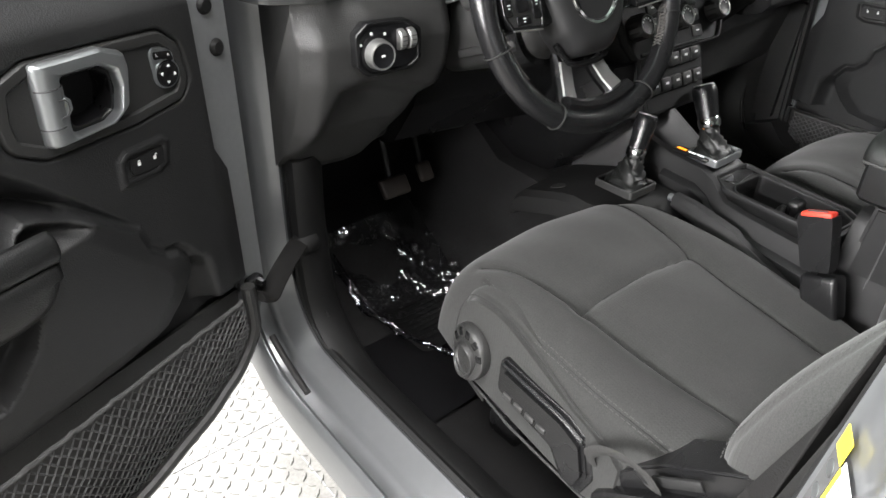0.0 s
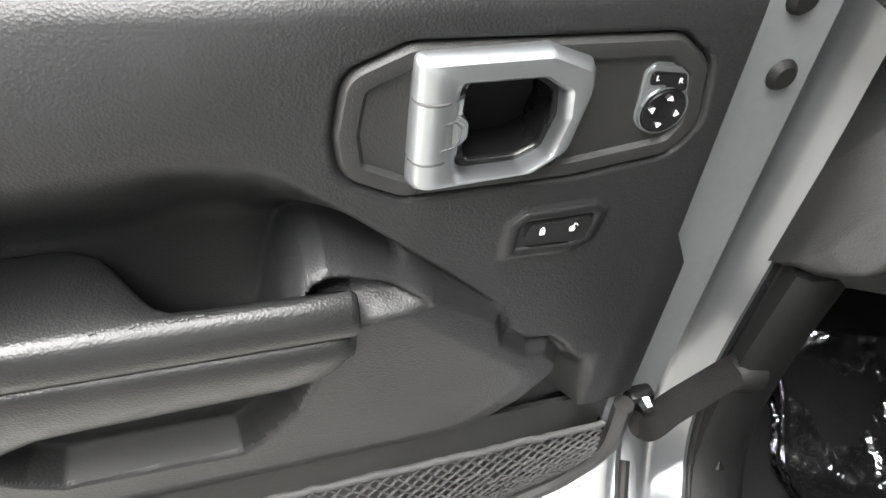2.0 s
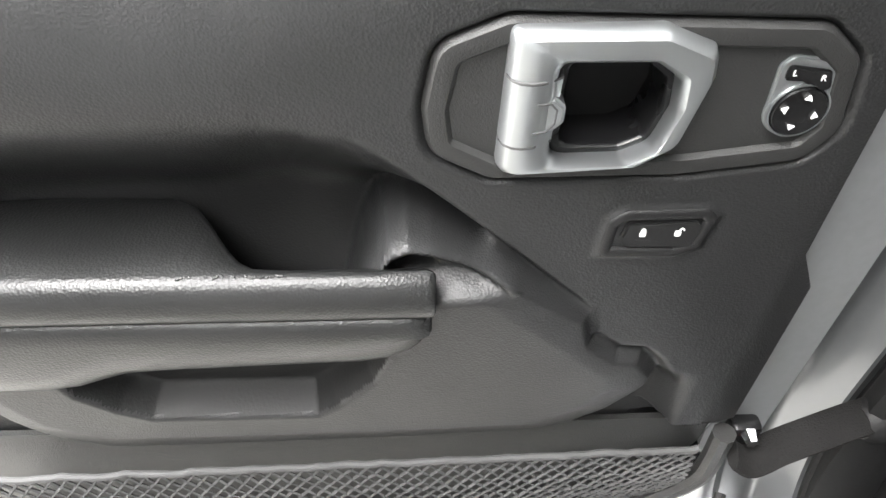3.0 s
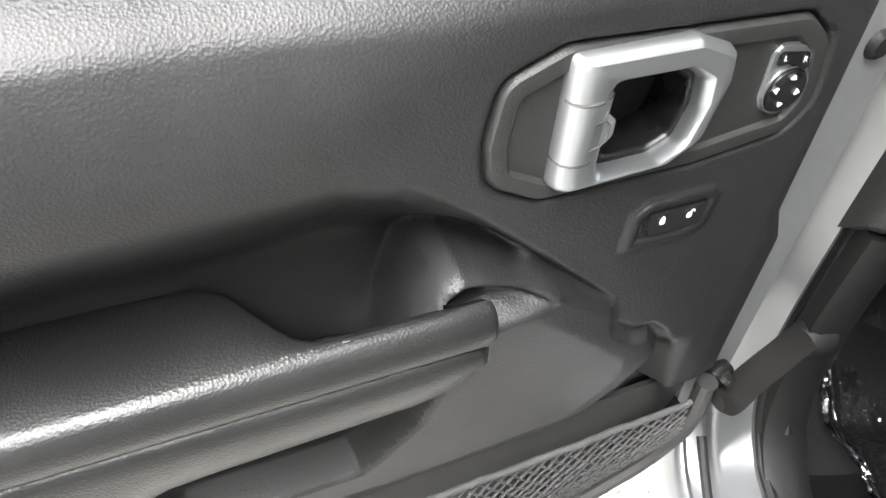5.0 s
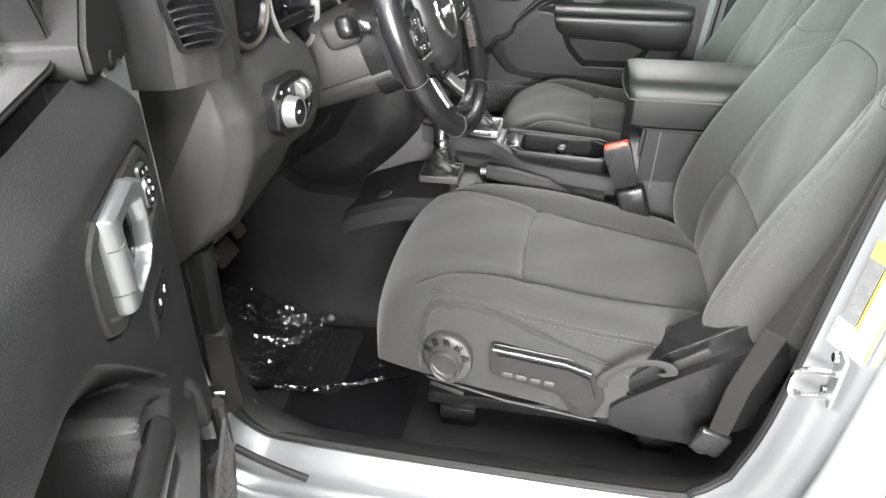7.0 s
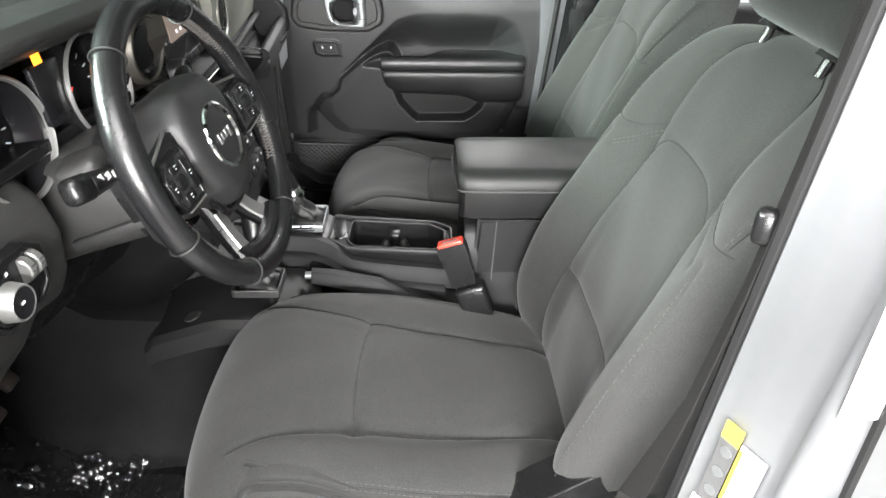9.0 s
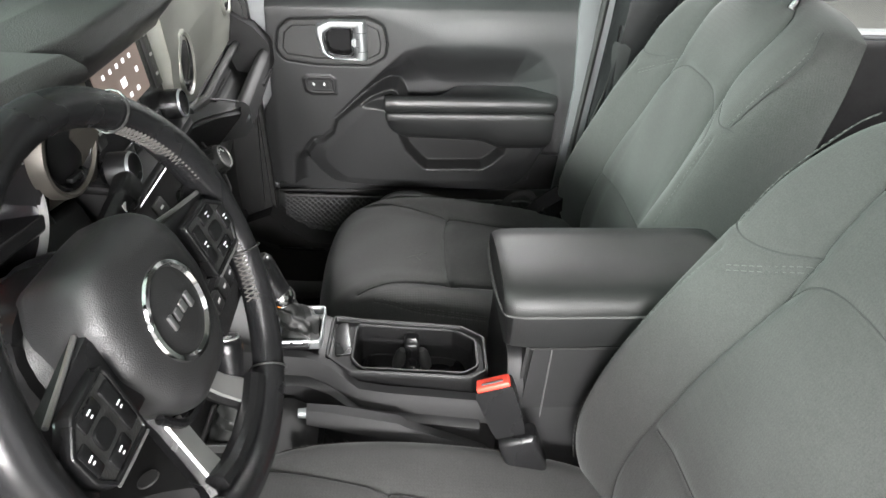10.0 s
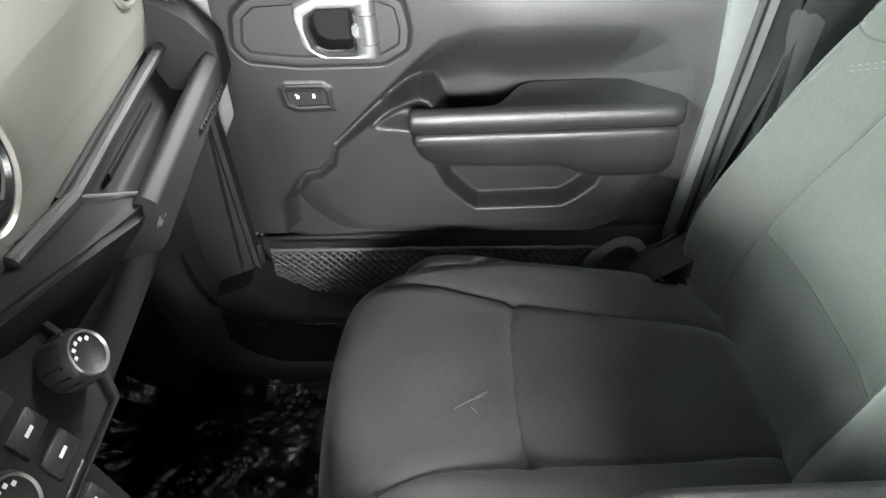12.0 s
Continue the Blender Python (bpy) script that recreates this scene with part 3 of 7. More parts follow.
    ws = part("windscreen", loft([[(-0.72, 1.42, 1.40), (0.72, 1.42, 1.40), (0.72, 1.425, 1.405), (-0.72, 1.425, 1.405)],
                                  [(-0.70, 1.04, 1.80), (0.70, 1.04, 1.80), (0.70, 1.045, 1.805), (-0.70, 1.045, 1.805)]]), TINTED, body, "green tinted windscreen")
    # hinge leaf of the rear door, striker, sill lip and pillar rivets
    for z in (0.60, 1.035):
        part("rear_hinge", rbox(0.026, 0.060, 0.070, 0.006, 2, pose(-0.805, 0.312, z)), PAINT, body)
        part("hinge_pin", lathe([(0, 0), (0.013, 0.0), (0.0145, 0.003), (0.0145, 0.110), (0.011, 0.116), (0, 0.117)], 18, pose(-0.812, 0.349, z - 0.056)), PAINT, body)
    part("door_gap", loft([[(-0.7962, y, z), (-0.7962, y + 0.006, z), (-0.79, y + 0.006, z), (-0.79, y, z)] for y, z in ((0.345, 0.56), (0.350, 0.90), (0.355, 1.33))]), RUBBER, body, "dark gap before the rear door")
    for i in range(9):
        z = 0.84 + i * 0.072
        part("spot_weld", lathe([(0, 0.0022), (0.0035, 0.0018), (0.0048, 0)], 10, pose(-0.7235, 0.4645 - (z - 0.82) * 0.083 - 0.0105, z, 90, 0, -30)), PAINT, body)
    part("sill_bumper", tube(curve_through([(-0.790, 1.235, 0.722), (-0.791, 1.20, 0.705), (-0.791, 1.16, 0.688), (-0.790, 1.125, 0.674)], 4), 0.006, 8), RUBBER, body, "black rubber bumper on the sill")
    for z in (1.17, 1.09, 0.98):
        part("hinge_bolt", lathe([(0, 0.006), (0.007, 0.006), (0.009, 0)], 6, pose(-0.762, 1.338, z, 90, 0, -35)), PAINT, body, "painted hinge bolt")
    return body


def door_striker():
    t = thing("door_striker", "bright steel door striker loop on the B pillar", "door striker", pose(-0.744, 0.442, 0.946, 0, 0, 0))
    part("loop", tube(curve_through([(-0.012, 0.0, -0.018), (-0.014, 0.045, -0.018), (-0.014, 0.052, 0.0), (-0.014, 0.045, 0.018), (-0.012, 0.0, 0.018)], 4), 0.0048, 8), CHROME, t)
    part("backing_plate", rbox(0.045, 0.006, 0.075, 0.003, 2, pose(0.0, 0.0, 0.006, 0, 0, -8)), SATIN, t)
    for z in (-0.022, 0.03):
        part("screw", lathe([(0, 0.004), (0.006, 0.004), (0.008, 0)], 12, pose(0.004, 0.004, z, -90, 0, 0)), CHROME, t)


def pillar_labels():
    x, y = Vector((-0.866, -0.50, 0.0)), Vector((0.0, -0.08, 1.0)).normalized()
    z = x.cross(y).normalized()
    x = y.cross(z)
    m = Matrix((x, y, z)).transposed().to_4x4()
    m.translation = Vector((-0.7555, 0.4235, 1.052)) - x * 0.014 + z * 0.0035
    t = thing("warning_label", "white and yellow warning label on the silver B pillar", "label", m)
    part("sheet", prism([(-0.004, -0.066), (0.024, -0.066), (0.024, 0.062), (-0.004, 0.062)], 0.0, 0.0006), PAPER, t, "white label sheet")
    part("yellow_edge", rbox(0.004, 0.088, 0.0008, 0.0002, 1, pose(-0.002, 0.012, 0.0012)), YELLOW, t, "yellow edge strip")
    part("yellow_edge", rbox(0.004, 0.070, 0.0008, 0.0002, 1, pose(0.022, -0.028, 0.0012)), YELLOW, t, "yellow edge strip")
    part("yellow_head", rbox(0.020, 0.022, 0.0008, 0.0002, 1, pose(-0.016, 0.066, 0.0014)), YELLOW, t, "yellow header patch")
    part("dark_panel", rbox(0.020, 0.085, 0.0008, 0.0002, 1, pose(-0.016, 0.012, 0.0010)), DARK_INK, t, "dark panel behind the pictograms")
    part("foot_sheet", rbox(0.024, 0.036, 0.0008, 0.0002, 1, pose(-0.018, -0.050, 0.0010)), PAPER, t)
    for i in range(3):
        part("pictogram", lathe([(0, 0.0006), (0.0065, 0.0006), (0.0065, 0)], 14, pose(-0.015, 0.042 - i * 0.027, 0.0016)), SATIN, t, "grey pictogram disc")
    for i in range(11):
        part("text_bar", rbox(0.012 + 0.003 * (i % 3), 0.0024, 0.0006, 0.0001, 1, pose(0.010, 0.048 - i * 0.0095, 0.0011)), PAINT_IN, t)
    t2 = thing("data_label", "pale data label with grey bars on the silver B pillar", "label", pose(-0.7925, 0.372, 1.30, 90, 0, -90))
    part("sheet", prism([(-0.022, -0.10), (0.022, -0.10), (0.022, 0.10), (-0.022, 0.10)], 0.0, 0.0006), PAPER, t2)
    for i in range(18):
        part("text_bar", rbox(0.026 + 0.008 * ((i * 7) % 3) / 2, 0.004, 0.0006, 0.0001, 1, pose(0, 0.085 - i * 0.010, 0.0011)), PAINT_IN, t2)


# ---- doors ----
RIB = [(0.722, 1.090), (0.708, 1.140), (0.672, 1.186), (0.630, 1.205), (0.44, 1.208), (0.400, 1.206), (0.376, 1.200), (0.352, 1.188), (0.307, 1.148), (0.255, 1.098), (0.190, 1.033)]
LOWER = [(0.78, 1.15)] + RIB + [(0.187, 1.020), (0.184, 1.006), (0.158, 0.984), (0.137, 0.982), (0.118, 0.966), (0.102, 0.942), (0.092, 0.920), (0.083, 0.848), (0.05, 0.842), (0.05, 0.50), (0.78, 0.50)]
BOWL = RIB[:-2] + [(0.258, 1.102), (0.262, 1.088), (0.310, 1.00), (0.310, 0.80), (0.722, 0.80)]
POD = [(0.190, 1.030), (0.182, 1.000), (0.158, 0.978), (0.138, 0.972), (0.118, 0.944), (0.120, 0.926), (0.145, 0.892), (0.176, 0.864), (0.258, 0.850), (0.439, 0.841), (0.595, 0.838), (0.640, 0.858),
       (0.668, 0.899), (0.690, 0.96), (0.702, 1.016), (0.704, 1.035), (0.470, 1.035), (0.458, 0.995), (0.376, 0.990), (0.362, 1.036), (0.352, 1.076), (0.345, 1.093), (0.337, 1.107), (0.322, 1.113), (0.305, 1.109), (0.285, 1.100), (0.256, 1.084)]
FACET = [(0.330, 1.090), (0.272, 1.062), (0.167, 0.955), (0.164, 0.934), (0.176, 0.912), (0.212, 0.881), (0.338, 0.874), (0.489, 0.873), (0.590, 0.873), (0.632, 0.900), (0.658, 0.96), (0.668, 1.09)]
SCOOP = [(0.347, 1.050), (0.343, 1.070), (0.335, 1.086), (0.328, 1.094), (0.319, 1.097), (0.305, 1.093), (0.285, 1.085), (0.258, 1.070), (0.285, 1.066), (0.325, 1.056)]
HANDLE_HOLE = [(0.239, 1.239), (0.191, 1.239), (0.176, 1.228), (0.174, 1.208), (0.181, 1.184), (0.197, 1.176), (0.239, 1.175)]
RIDGE = [(0.354, 1.050), (0.350, 1.070), (0.343, 1.088), (0.334, 1.100), (0.321, 1.105), (0.305, 1.101), (0.285, 1.093), (0.250, 1.072)]
POCKET = [(0.335, 1.000), (0.352, 0.956), (0.385, 0.918), (0.402, 0.904), (0.540, 0.905), (0.565, 0.920), (0.590, 0.945), (0.605, 1.000)]
BEZEL_LINE = [(0.267, 1.262), (0.305, 1.246), (0.3125, 1.207), (0.309, 1.176), (0.272, 1.156), (0.157, 1.157), (0.084, 1.167), (0.068, 1.190), (0.076, 1.236), (0.102, 1.257)]
LOCK_LINE = [(0.196, 1.090), (0.194, 1.123), (0.183, 1.132), (0.130, 1.133), (0.121, 1.125), (0.126, 1.097), (0.143, 1.089)]
TRIM_MIN = [(-0.1, 0.80), (0.02, 0.80), (0.035, 0.745), (0.07, 0.705), (0.15, 0.665), (0.30, 0.625), (0.78, 0.605)]
TRIM_FRONT = [(0.6, 0.022), (1.045, 0.026), (1.085, 0.048), (1.34, 0.052)]


def interp(pts, x):
    for (a, fa), (b, fb) in zip(pts, pts[1:]):
        if x <= b:
            return fa + (fb - fa) * max(0.0, min(1.0, (x - a) / (b - a)))
    return pts[-1][1]


def scaled_pts(pts, s):
    return [(v.x, v.y) for v in scaled(pts, s)]


LOCK_IN = scaled_pts(LOCK_LINE, 0.86)


def inside_all(x, y, poly):
    """Signed distance of arrays of points to a polygon, positive inside."""
    odd = np.zeros(x.shape, bool)
    for (ax, ay), (bx, by) in zip(poly, poly[1:] + poly[:1]):
        if ay != by:
            odd ^= ((ay > y) != (by > y)) & (x < (bx - ax) * (y - ay) / (by - ay) + ax)
    d = dist_lines(x, y, [poly + poly[:1]])
    return np.where(odd, d, -d)


def panel_depth(u, z):
    """Relief of the door lining over arrays of (distance from the hinge, height)."""
    bez = scaled_pts(fillet(BEZEL_LINE, 0.022, 6), 1.008)
    # the padded upper panel leans out towards the window sill
    start = 1.262 - 0.056 * ease(u - 0.37, 0.10)
    roll = np.maximum(0.0, z - start)
    d = -3.2 * roll ** 2 - 0.030 * ease(z - 1.302, 0.026)
    d = d - 0.007 * ease(inside_all(u, z, bez), 0.003)
    low = inside_all(u, z, LOWER)
    # step down below the rib; a broad slanting wall beside the net's front corner
    wall = ease(0.975 - z, 0.02) * ease(0.16 - u, 0.02)
    d = d - (0.014 * ease(low - 0.002, 0.006) * (1 - wall) + 0.034 * np.clip(low / 0.030, 0, 1) * wall) * (1 - ease(u - 0.33, 0.05))
    bowl = inside_all(u, z, BOWL)
    wide = 0.018 + 0.038 * ease(u - 0.36, 0.09)
    d = d - 0.066 * ease(bowl - wide, wide)
    # the pod: a broad face, a slanting strip above it and a chamfer below
    pod = inside_all(u, z, POD)
    face = inside_all(u, z, FACET)
    out = np.sqrt(np.maximum(0.0, -face) ** 2 + 0.003 ** 2) - 0.003
    body = 0.010 + 0.07 * (z - 0.96) - 0.22 * out
    # a shallow scoop above the face, closed by a soft ridge round the grip hollow
    body = body - 0.014 * ease(z - 1.072, 0.014) * ease(u - 0.250, 0.03) + 0.006 * np.exp(-(dist_lines(u, z, [RIDGE]) / 0.006) ** 2)
    body = body - 0.016 * ease(inside_all(u, z, SCOOP) - 0.003, 0.009)
    behind = np.where(z < 0.93, -0.034, d)
    behind = np.where((u > 0.19) | (z < 0.86), np.minimum(behind, d), d)
    w = ease(pod, 0.007)
    d = np.where(z < 1.14, behind * (1 - w) + body * w, d)
    under = ease(0.93 - z, 0.02) * (1 - w) * ease(u - 0.10, 0.02)
    d = d * (1 - under) + np.minimum(d, -0.034) * under
    d = d - 0.032 * ease(inside_all(u, z, POCKET) - 0.006, 0.009)
    d = d - 0.016 * ease(0.828 - z, 0.012) * (1 - under)
    d = d + 0.0035 * ease(inside_all(u, z, LOCK_LINE), 0.004) - 0.003 * ease(inside_all(u, z, LOCK_IN), 0.003)
    d = d - 0.030 * ease(inside_all(u, z, HANDLE_HOLE), 0.003)
    return d - 0.010 * ease(0.030 - u, 0.03) - 0.015 * ease(u - 0.772, 0.02)


@functools.lru_cache(None)
def lining_points(n):
    s, v = np.meshgrid(np.linspace(0, 1, n + 1), np.linspace(0, 1, n + 1), indexing="ij")
    lo = np.interp(s * 0.788, [a for a, _ in TRIM_MIN], [b for _, b in TRIM_MIN])
    z = lo + v * (1.322 - lo)
    near = np.interp(z, [a for a, _ in TRIM_FRONT], [b for _, b in TRIM_FRONT])
    u = near + s * (0.788 - near)
    return np.stack((panel_depth(u, z), -u, z), axis=-1).reshape(-1, 3).tolist()


def door(side):
    """A front door in its own frame: x into the cabin, -y along the door from the hinge, z up. side: -1 driver's, 1 passenger's."""
    flip = Matrix.Diagonal((-side, 1, 1, 1))
    flat = Matrix(((0, 0, 1, 0), (-1, 0, 0, 0), (0, 1, 0, 0), (0, 0, 0, 1)))
    if side < 0:
        d = thing("driver_door", "open silver front door with black grained inner lining", "car door", pose(-0.794, 1.237, 0, 0, 0, -69))
    else:
        d = thing("passenger_door", "closed silver front door with black grained inner lining", "car door", pose(0.70, 1.150, -0.012))

    def fix(bm):
        bm.transform(flip)
        bmesh.ops.recalc_face_normals(bm, faces=bm.faces)
        return bm

    def onto(bm):
        bm.transform(flat)
        return fix(bm)

    n = 340
    pts = lining_points(n)
    bm = sheet(lambda s, v: pts[int(s) * (n + 1) + int(v)], 0, n, n, 0, n, n)
    bm.transform(flip)
    if side > 0:
        bmesh.ops.reverse_faces(bm, faces=bm.faces)
    # the pull pocket is its own matt insert, blackened to stand for armrest shade
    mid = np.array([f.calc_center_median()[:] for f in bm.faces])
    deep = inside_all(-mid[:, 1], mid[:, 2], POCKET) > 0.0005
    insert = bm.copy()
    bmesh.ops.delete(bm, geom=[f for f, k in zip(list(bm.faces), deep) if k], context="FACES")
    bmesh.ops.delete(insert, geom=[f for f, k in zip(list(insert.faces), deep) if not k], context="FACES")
    part("pull_pocket", insert, RUBBER, d, "matt pull pocket, blackened for the shade under the armrest", smooth=60)
    part("door_lining", bm, TRIM, d, "black moulded door lining with grained upper pad", smooth=60)
    # painted shell behind the lining
    shell = fillet([(-0.045, 0.80), (0.0, 0.70), (0.10, 0.62), (0.30, 0.585), (0.79, 0.565), (0.79, 1.335), (-0.01, 1.335), (-0.045, 1.28)], 0.03, 4)
    part("outer_skin", onto(prism(shell, -0.150, -0.090, 0.01)), PAINT, d, "silver painted door skin")
    part("inner_shell", onto(prism(scaled(shell, 0.985), -0.091, -0.075, 0.004)), PAINT_IN, d, "dull grey painted inner door shell")
    edge = fillet([(-0.036, 0.80), (0.0, 0.72), (0.03, 0.74), (0.034, 0.80), (0.036, 1.04), (0.058, 1.085), (0.060, 1.335), (-0.01, 1.335), (-0.036, 1.28)], 0.01, 3)
    part("front_edge", onto(prism(edge, -0.092, -0.026, 0.006)), PAINT_IN, d, "dull grey painted front edge of the door")
    frame_o = fillet([(-0.02, 1.30), (0.02, 1.40), (0.20, 1.66), (0.30, 1.735), (0.735, 1.755), (0.775, 1.72), (0.775, 1.30)], [0.01, 0.05, 0.03, 0.05, 0.02, 0.02, 0.01], 5)
    frame_i = fillet([(0.08, 1.332), (0.115, 1.40), (0.245, 1.60), (0.325, 1.675), (0.690, 1.695), (0.70, 1.66), (0.70, 1.332)], [0.05, 0.05, 0.03, 0.05, 0.02, 0.02, 0.02], 5)
    part("window_frame", onto(ring(frame_o, frame_i, -0.10, -0.056, 0.006)), BLACK, d, "window frame of the door")
    part("sail_cover", onto(prism(fillet([(-0.040, 1.300), (0.105, 1.318), (0.105, 1.350), (0.030, 1.425), (-0.022, 1.400)], 0.008, 3), -0.094, -0.022, 0.006, 2)), RUBBER, d, "black corner cover before the window")
    part("window_seal", onto(ring(scaled(frame_i, 1.012), scaled(frame_i, 0.975), -0.09, -0.050, 0.004)), RUBBER, d, "black window seal")
    pane = part("window_pane", onto(prism(scaled(frame_i, 0.985), -0.082, -0.078)), GLASS, d)
    pane.visible_shadow = False
    # handle bezel, grab handle and latch
    bz = fillet(BEZEL_LINE, 0.022, 6)
    part("handle_bezel", onto(soft_ring(bz, inset(bz, 0.017), -0.03, 0.0012, 0.008)), GREY_TRIM, d, "black raised bezel round the inner handle")
    ho = fillet([(0.2665, 1.258), (0.188, 1.258), (0.1595, 1.247), (0.1575, 1.234), (0.166, 1.190), (0.188, 1.174), (0.2695, 1.169)], [0.005, 0.012, 0.006, 0.006, 0.014, 0.012, 0.005], 4)
    hi = fillet(HANDLE_HOLE, [0.007, 0.008, 0.006, 0.006, 0.010, 0.010, 0.010], 4)
    part("grab_handle", onto(soft_ring(ho, hi, -0.022, 0.012, 0.010)), SATIN, d, "satin silver grab handle")
    part("bezel_floor", onto(plate_with_hole(inset(bz, 0.012), scaled(hi, 1.01), -0.006, -0.0022)), GREY_TRIM, d)
    part("handle_well", onto(soft_ring(scaled(hi, 1.03), scaled(hi, 0.84), -0.036, -0.0015, 0.003)), BLACK, d, "black recess behind the handle")
    # the well's deep shade is painted as a near-black floor
    part("handle_well_floor", onto(prism(scaled(hi, 0.97), -0.040, -0.0330, 0.0)), PIT_SHADE, d)
    def barrel(z, lean):
        return [(0.2680 + lean, -0.010, z), (0.2682 + lean, 0.004, z), (0.2660 + lean, 0.0098, z), (0.2615 + lean, 0.0132, z), (0.2560 + lean, 0.0142, z), (0.2500 + lean, 0.0132, z), (0.2440 + lean, 0.0100, z), (0.2385 + lean, 0.0062, z), (0.2370 + lean, -0.010, z)]
    secs = [[(a, -u, zz) for u, a, zz in barrel(z0, lean)] for z0, lean in ((1.1905, 0.0008), (1.2100, 0.0), (1.2300, -0.0010))]
    lever = part("latch_lever", fix(loft(secs)), SATIN, d, "satin silver latch lever", smooth=50)
    part("thumb_tab", onto(prism(fillet([(0.2500, 1.2210), (0.2400, 1.2200), (0.2345, 1.2150), (0.2345, 1.2045), (0.2400, 1.1990), (0.2500, 1.1975)], 0.004, 3), -0.01, 0.0112, 0.0022, 3)), SATIN, lever, "raised thumb tab")
    for z0, lean in ((1.2308, -0.0010), (1.1904, 0.0008)):
        part("lever_gap", fix(loft([[(a + 0.0003, -u, zz) for u, a, zz in barrel(z0 + k, lean)] for k in (-0.0007, 0.0007)])), DARK_INK, lever)
    part("lever_mark", fix(tube([(k, -a, b) for k, a, b in ((0.0136, 0.2505, 1.2185), (0.0118, 0.2430, 1.2178), (0.0114, 0.2395, 1.2135), (0.0114, 0.2400, 1.2050), (0.0118, 0.2435, 1.2005), (0.0136, 0.2515, 1.2000))], 0.0006, 6)), DARK_INK, lever, "engraved outline on the lever")
    # mirror switch on the driver's side only
    if side < 0:
        cu, cz = 0.1010, 1.2045
        sw = [Vector((cu + 0.0188 * math.cos(q), cz + 0.0180 * math.sin(q))) for q in (math.radians(g) for g in range(165, 376, 12))]
        sw += fillet([(sw[-1].x, sw[-1].y), (0.1210, 1.2325), (0.1150, 1.2385), (0.0925, 1.2355), (0.0855, 1.229), (sw[0].x, sw[0].y)], 0.006, 4, False)[1:-1]
        s = part("mirror_switch", onto(prism(sw, -0.012, 0.0, 0.0015, 2)), SATIN, d, "satin silver mirror adjuster")
        part("dial_well", onto(lathe([(0.0, 0.0006), (0.0160, 0.0006), (0.0160, -0.004)], 32, pose(cu, cz, 0.0))), BLACK, s)
        part("rocker", onto(prism(fillet([(0.1165, 1.2335), (0.0920, 1.2300), (0.0885, 1.2190), (0.0930, 1.2170), (0.1060, 1.2235), (0.1165, 1.2240)], 0.003, 3), -0.006, 0.0022, 0.0012)), BLACK, s)
        part("dial_ring", onto(lathe([(0.0158, 0.0), (0.0162, 0.0030), (0.0172, 0.0030), (0.0178, 0.0)], 32, pose(cu, cz, -0.0015))), SATIN, s, "bright ring round the dial")
        part("dial", onto(lathe([(0, 0.001), (0.010, 0.0020), (0.0148, 0.0030), (0.0156, 0)], 28, pose(cu, cz, 0.0))), BLACK, s, "black four-way dial")
        for a in range(4):
            c, sn = math.cos(a * math.pi / 2 + 0.2), math.sin(a * math.pi / 2 + 0.2)
            tri = [(0.0115 * c, 0.0115 * sn), (0.0085 * c - 0.0022 * sn, 0.0085 * sn + 0.0022 * c), (0.0085 * c + 0.0022 * sn, 0.0085 * sn - 0.0022 * c)]
            part("arrow_mark", onto(prism([(cu + x, cz + y) for x, y in tri], 0.0022, 0.0036)), WHITE_INK, s)
        for txt, u, z in (("L", 0.1128, 1.2293), ("R", 0.0960, 1.2262)):
            words(txt, 0.0052, WHITE_INK, s, Matrix(((0, 0, 1, 0.0026), (1, 0, 0, -u), (0, 1, 0, z), (0, 0, 0, 1))))
    # lock switch
    lk = fillet([(0.183, 1.108), (0.180, 1.122), (0.134, 1.124), (0.129, 1.118), (0.132, 1.098), (0.178, 1.099)], 0.005, 4)
    ls = part("lock_switch", onto(prism(lk, -0.004, 0.0035, 0.002)), CONSOLE, d, "black lock and unlock rocker")
    part("switch_bezel", onto(soft_ring(fillet(LOCK_LINE, 0.008, 3), inset(fillet(LOCK_LINE, 0.008, 3), 0.009), -0.004, 0.0035, 0.003)), CONSOLE, d, "black bezel of the lock switch")
    for u in (0.169, 0.146):
        part("lock_body", onto(prism(fillet([(u + 0.0020, 1.1105), (u + 0.0020, 1.1150), (u - 0.0020, 1.1150), (u - 0.0020, 1.1105)], 0.0008, 2), 0.003, 0.0042)), WHITE_INK, ls)
        off = 0.0 if u > 0.16 else -0.0022
        part("lock_shackle", fix(tube([(0.0040, -(u + off + 0.0014 * math.cos(a)), 1.1152 + 0.0022 * math.sin(a)) for a in (i * math.pi / 6 for i in range(7))], 0.00045, 5)), WHITE_INK, ls)
    # armrest: a grip bar that widens into a flat shelf at the rear, a seam, and a lower roll
    def arm(sections):
        """sections: (u, scale, outline of (depth, z)); each outline shrinks about its own middle."""
        loops = []
        for u, k, line in sections:
            ca, cb = sum(a for a, _ in line) / len(line), sum(b for _, b in line) / len(line)
            loops.append([(ca + (a - ca) * k, -u, cb + (b - cb) * k) for a, b in line])
        return fix(loft(loops))

    def bar(back):
        top = [(back, 1.050), (back, 1.078), (back + 0.003, 1.088), (back + 0.009, 1.0925)] if back > -0.03 else [(back, 1.050), (back, 1.078), (back + 0.002, 1.090), (back + 0.008, 1.093)]
        return top + [(0.014, 1.0930), (0.0195, 1.0915), (0.0245, 1.0870), (0.0280, 1.0800), (0.0290, 1.0710), (0.0280, 1.0630), (0.0255, 1.0580), (0.0215, 1.0565)]

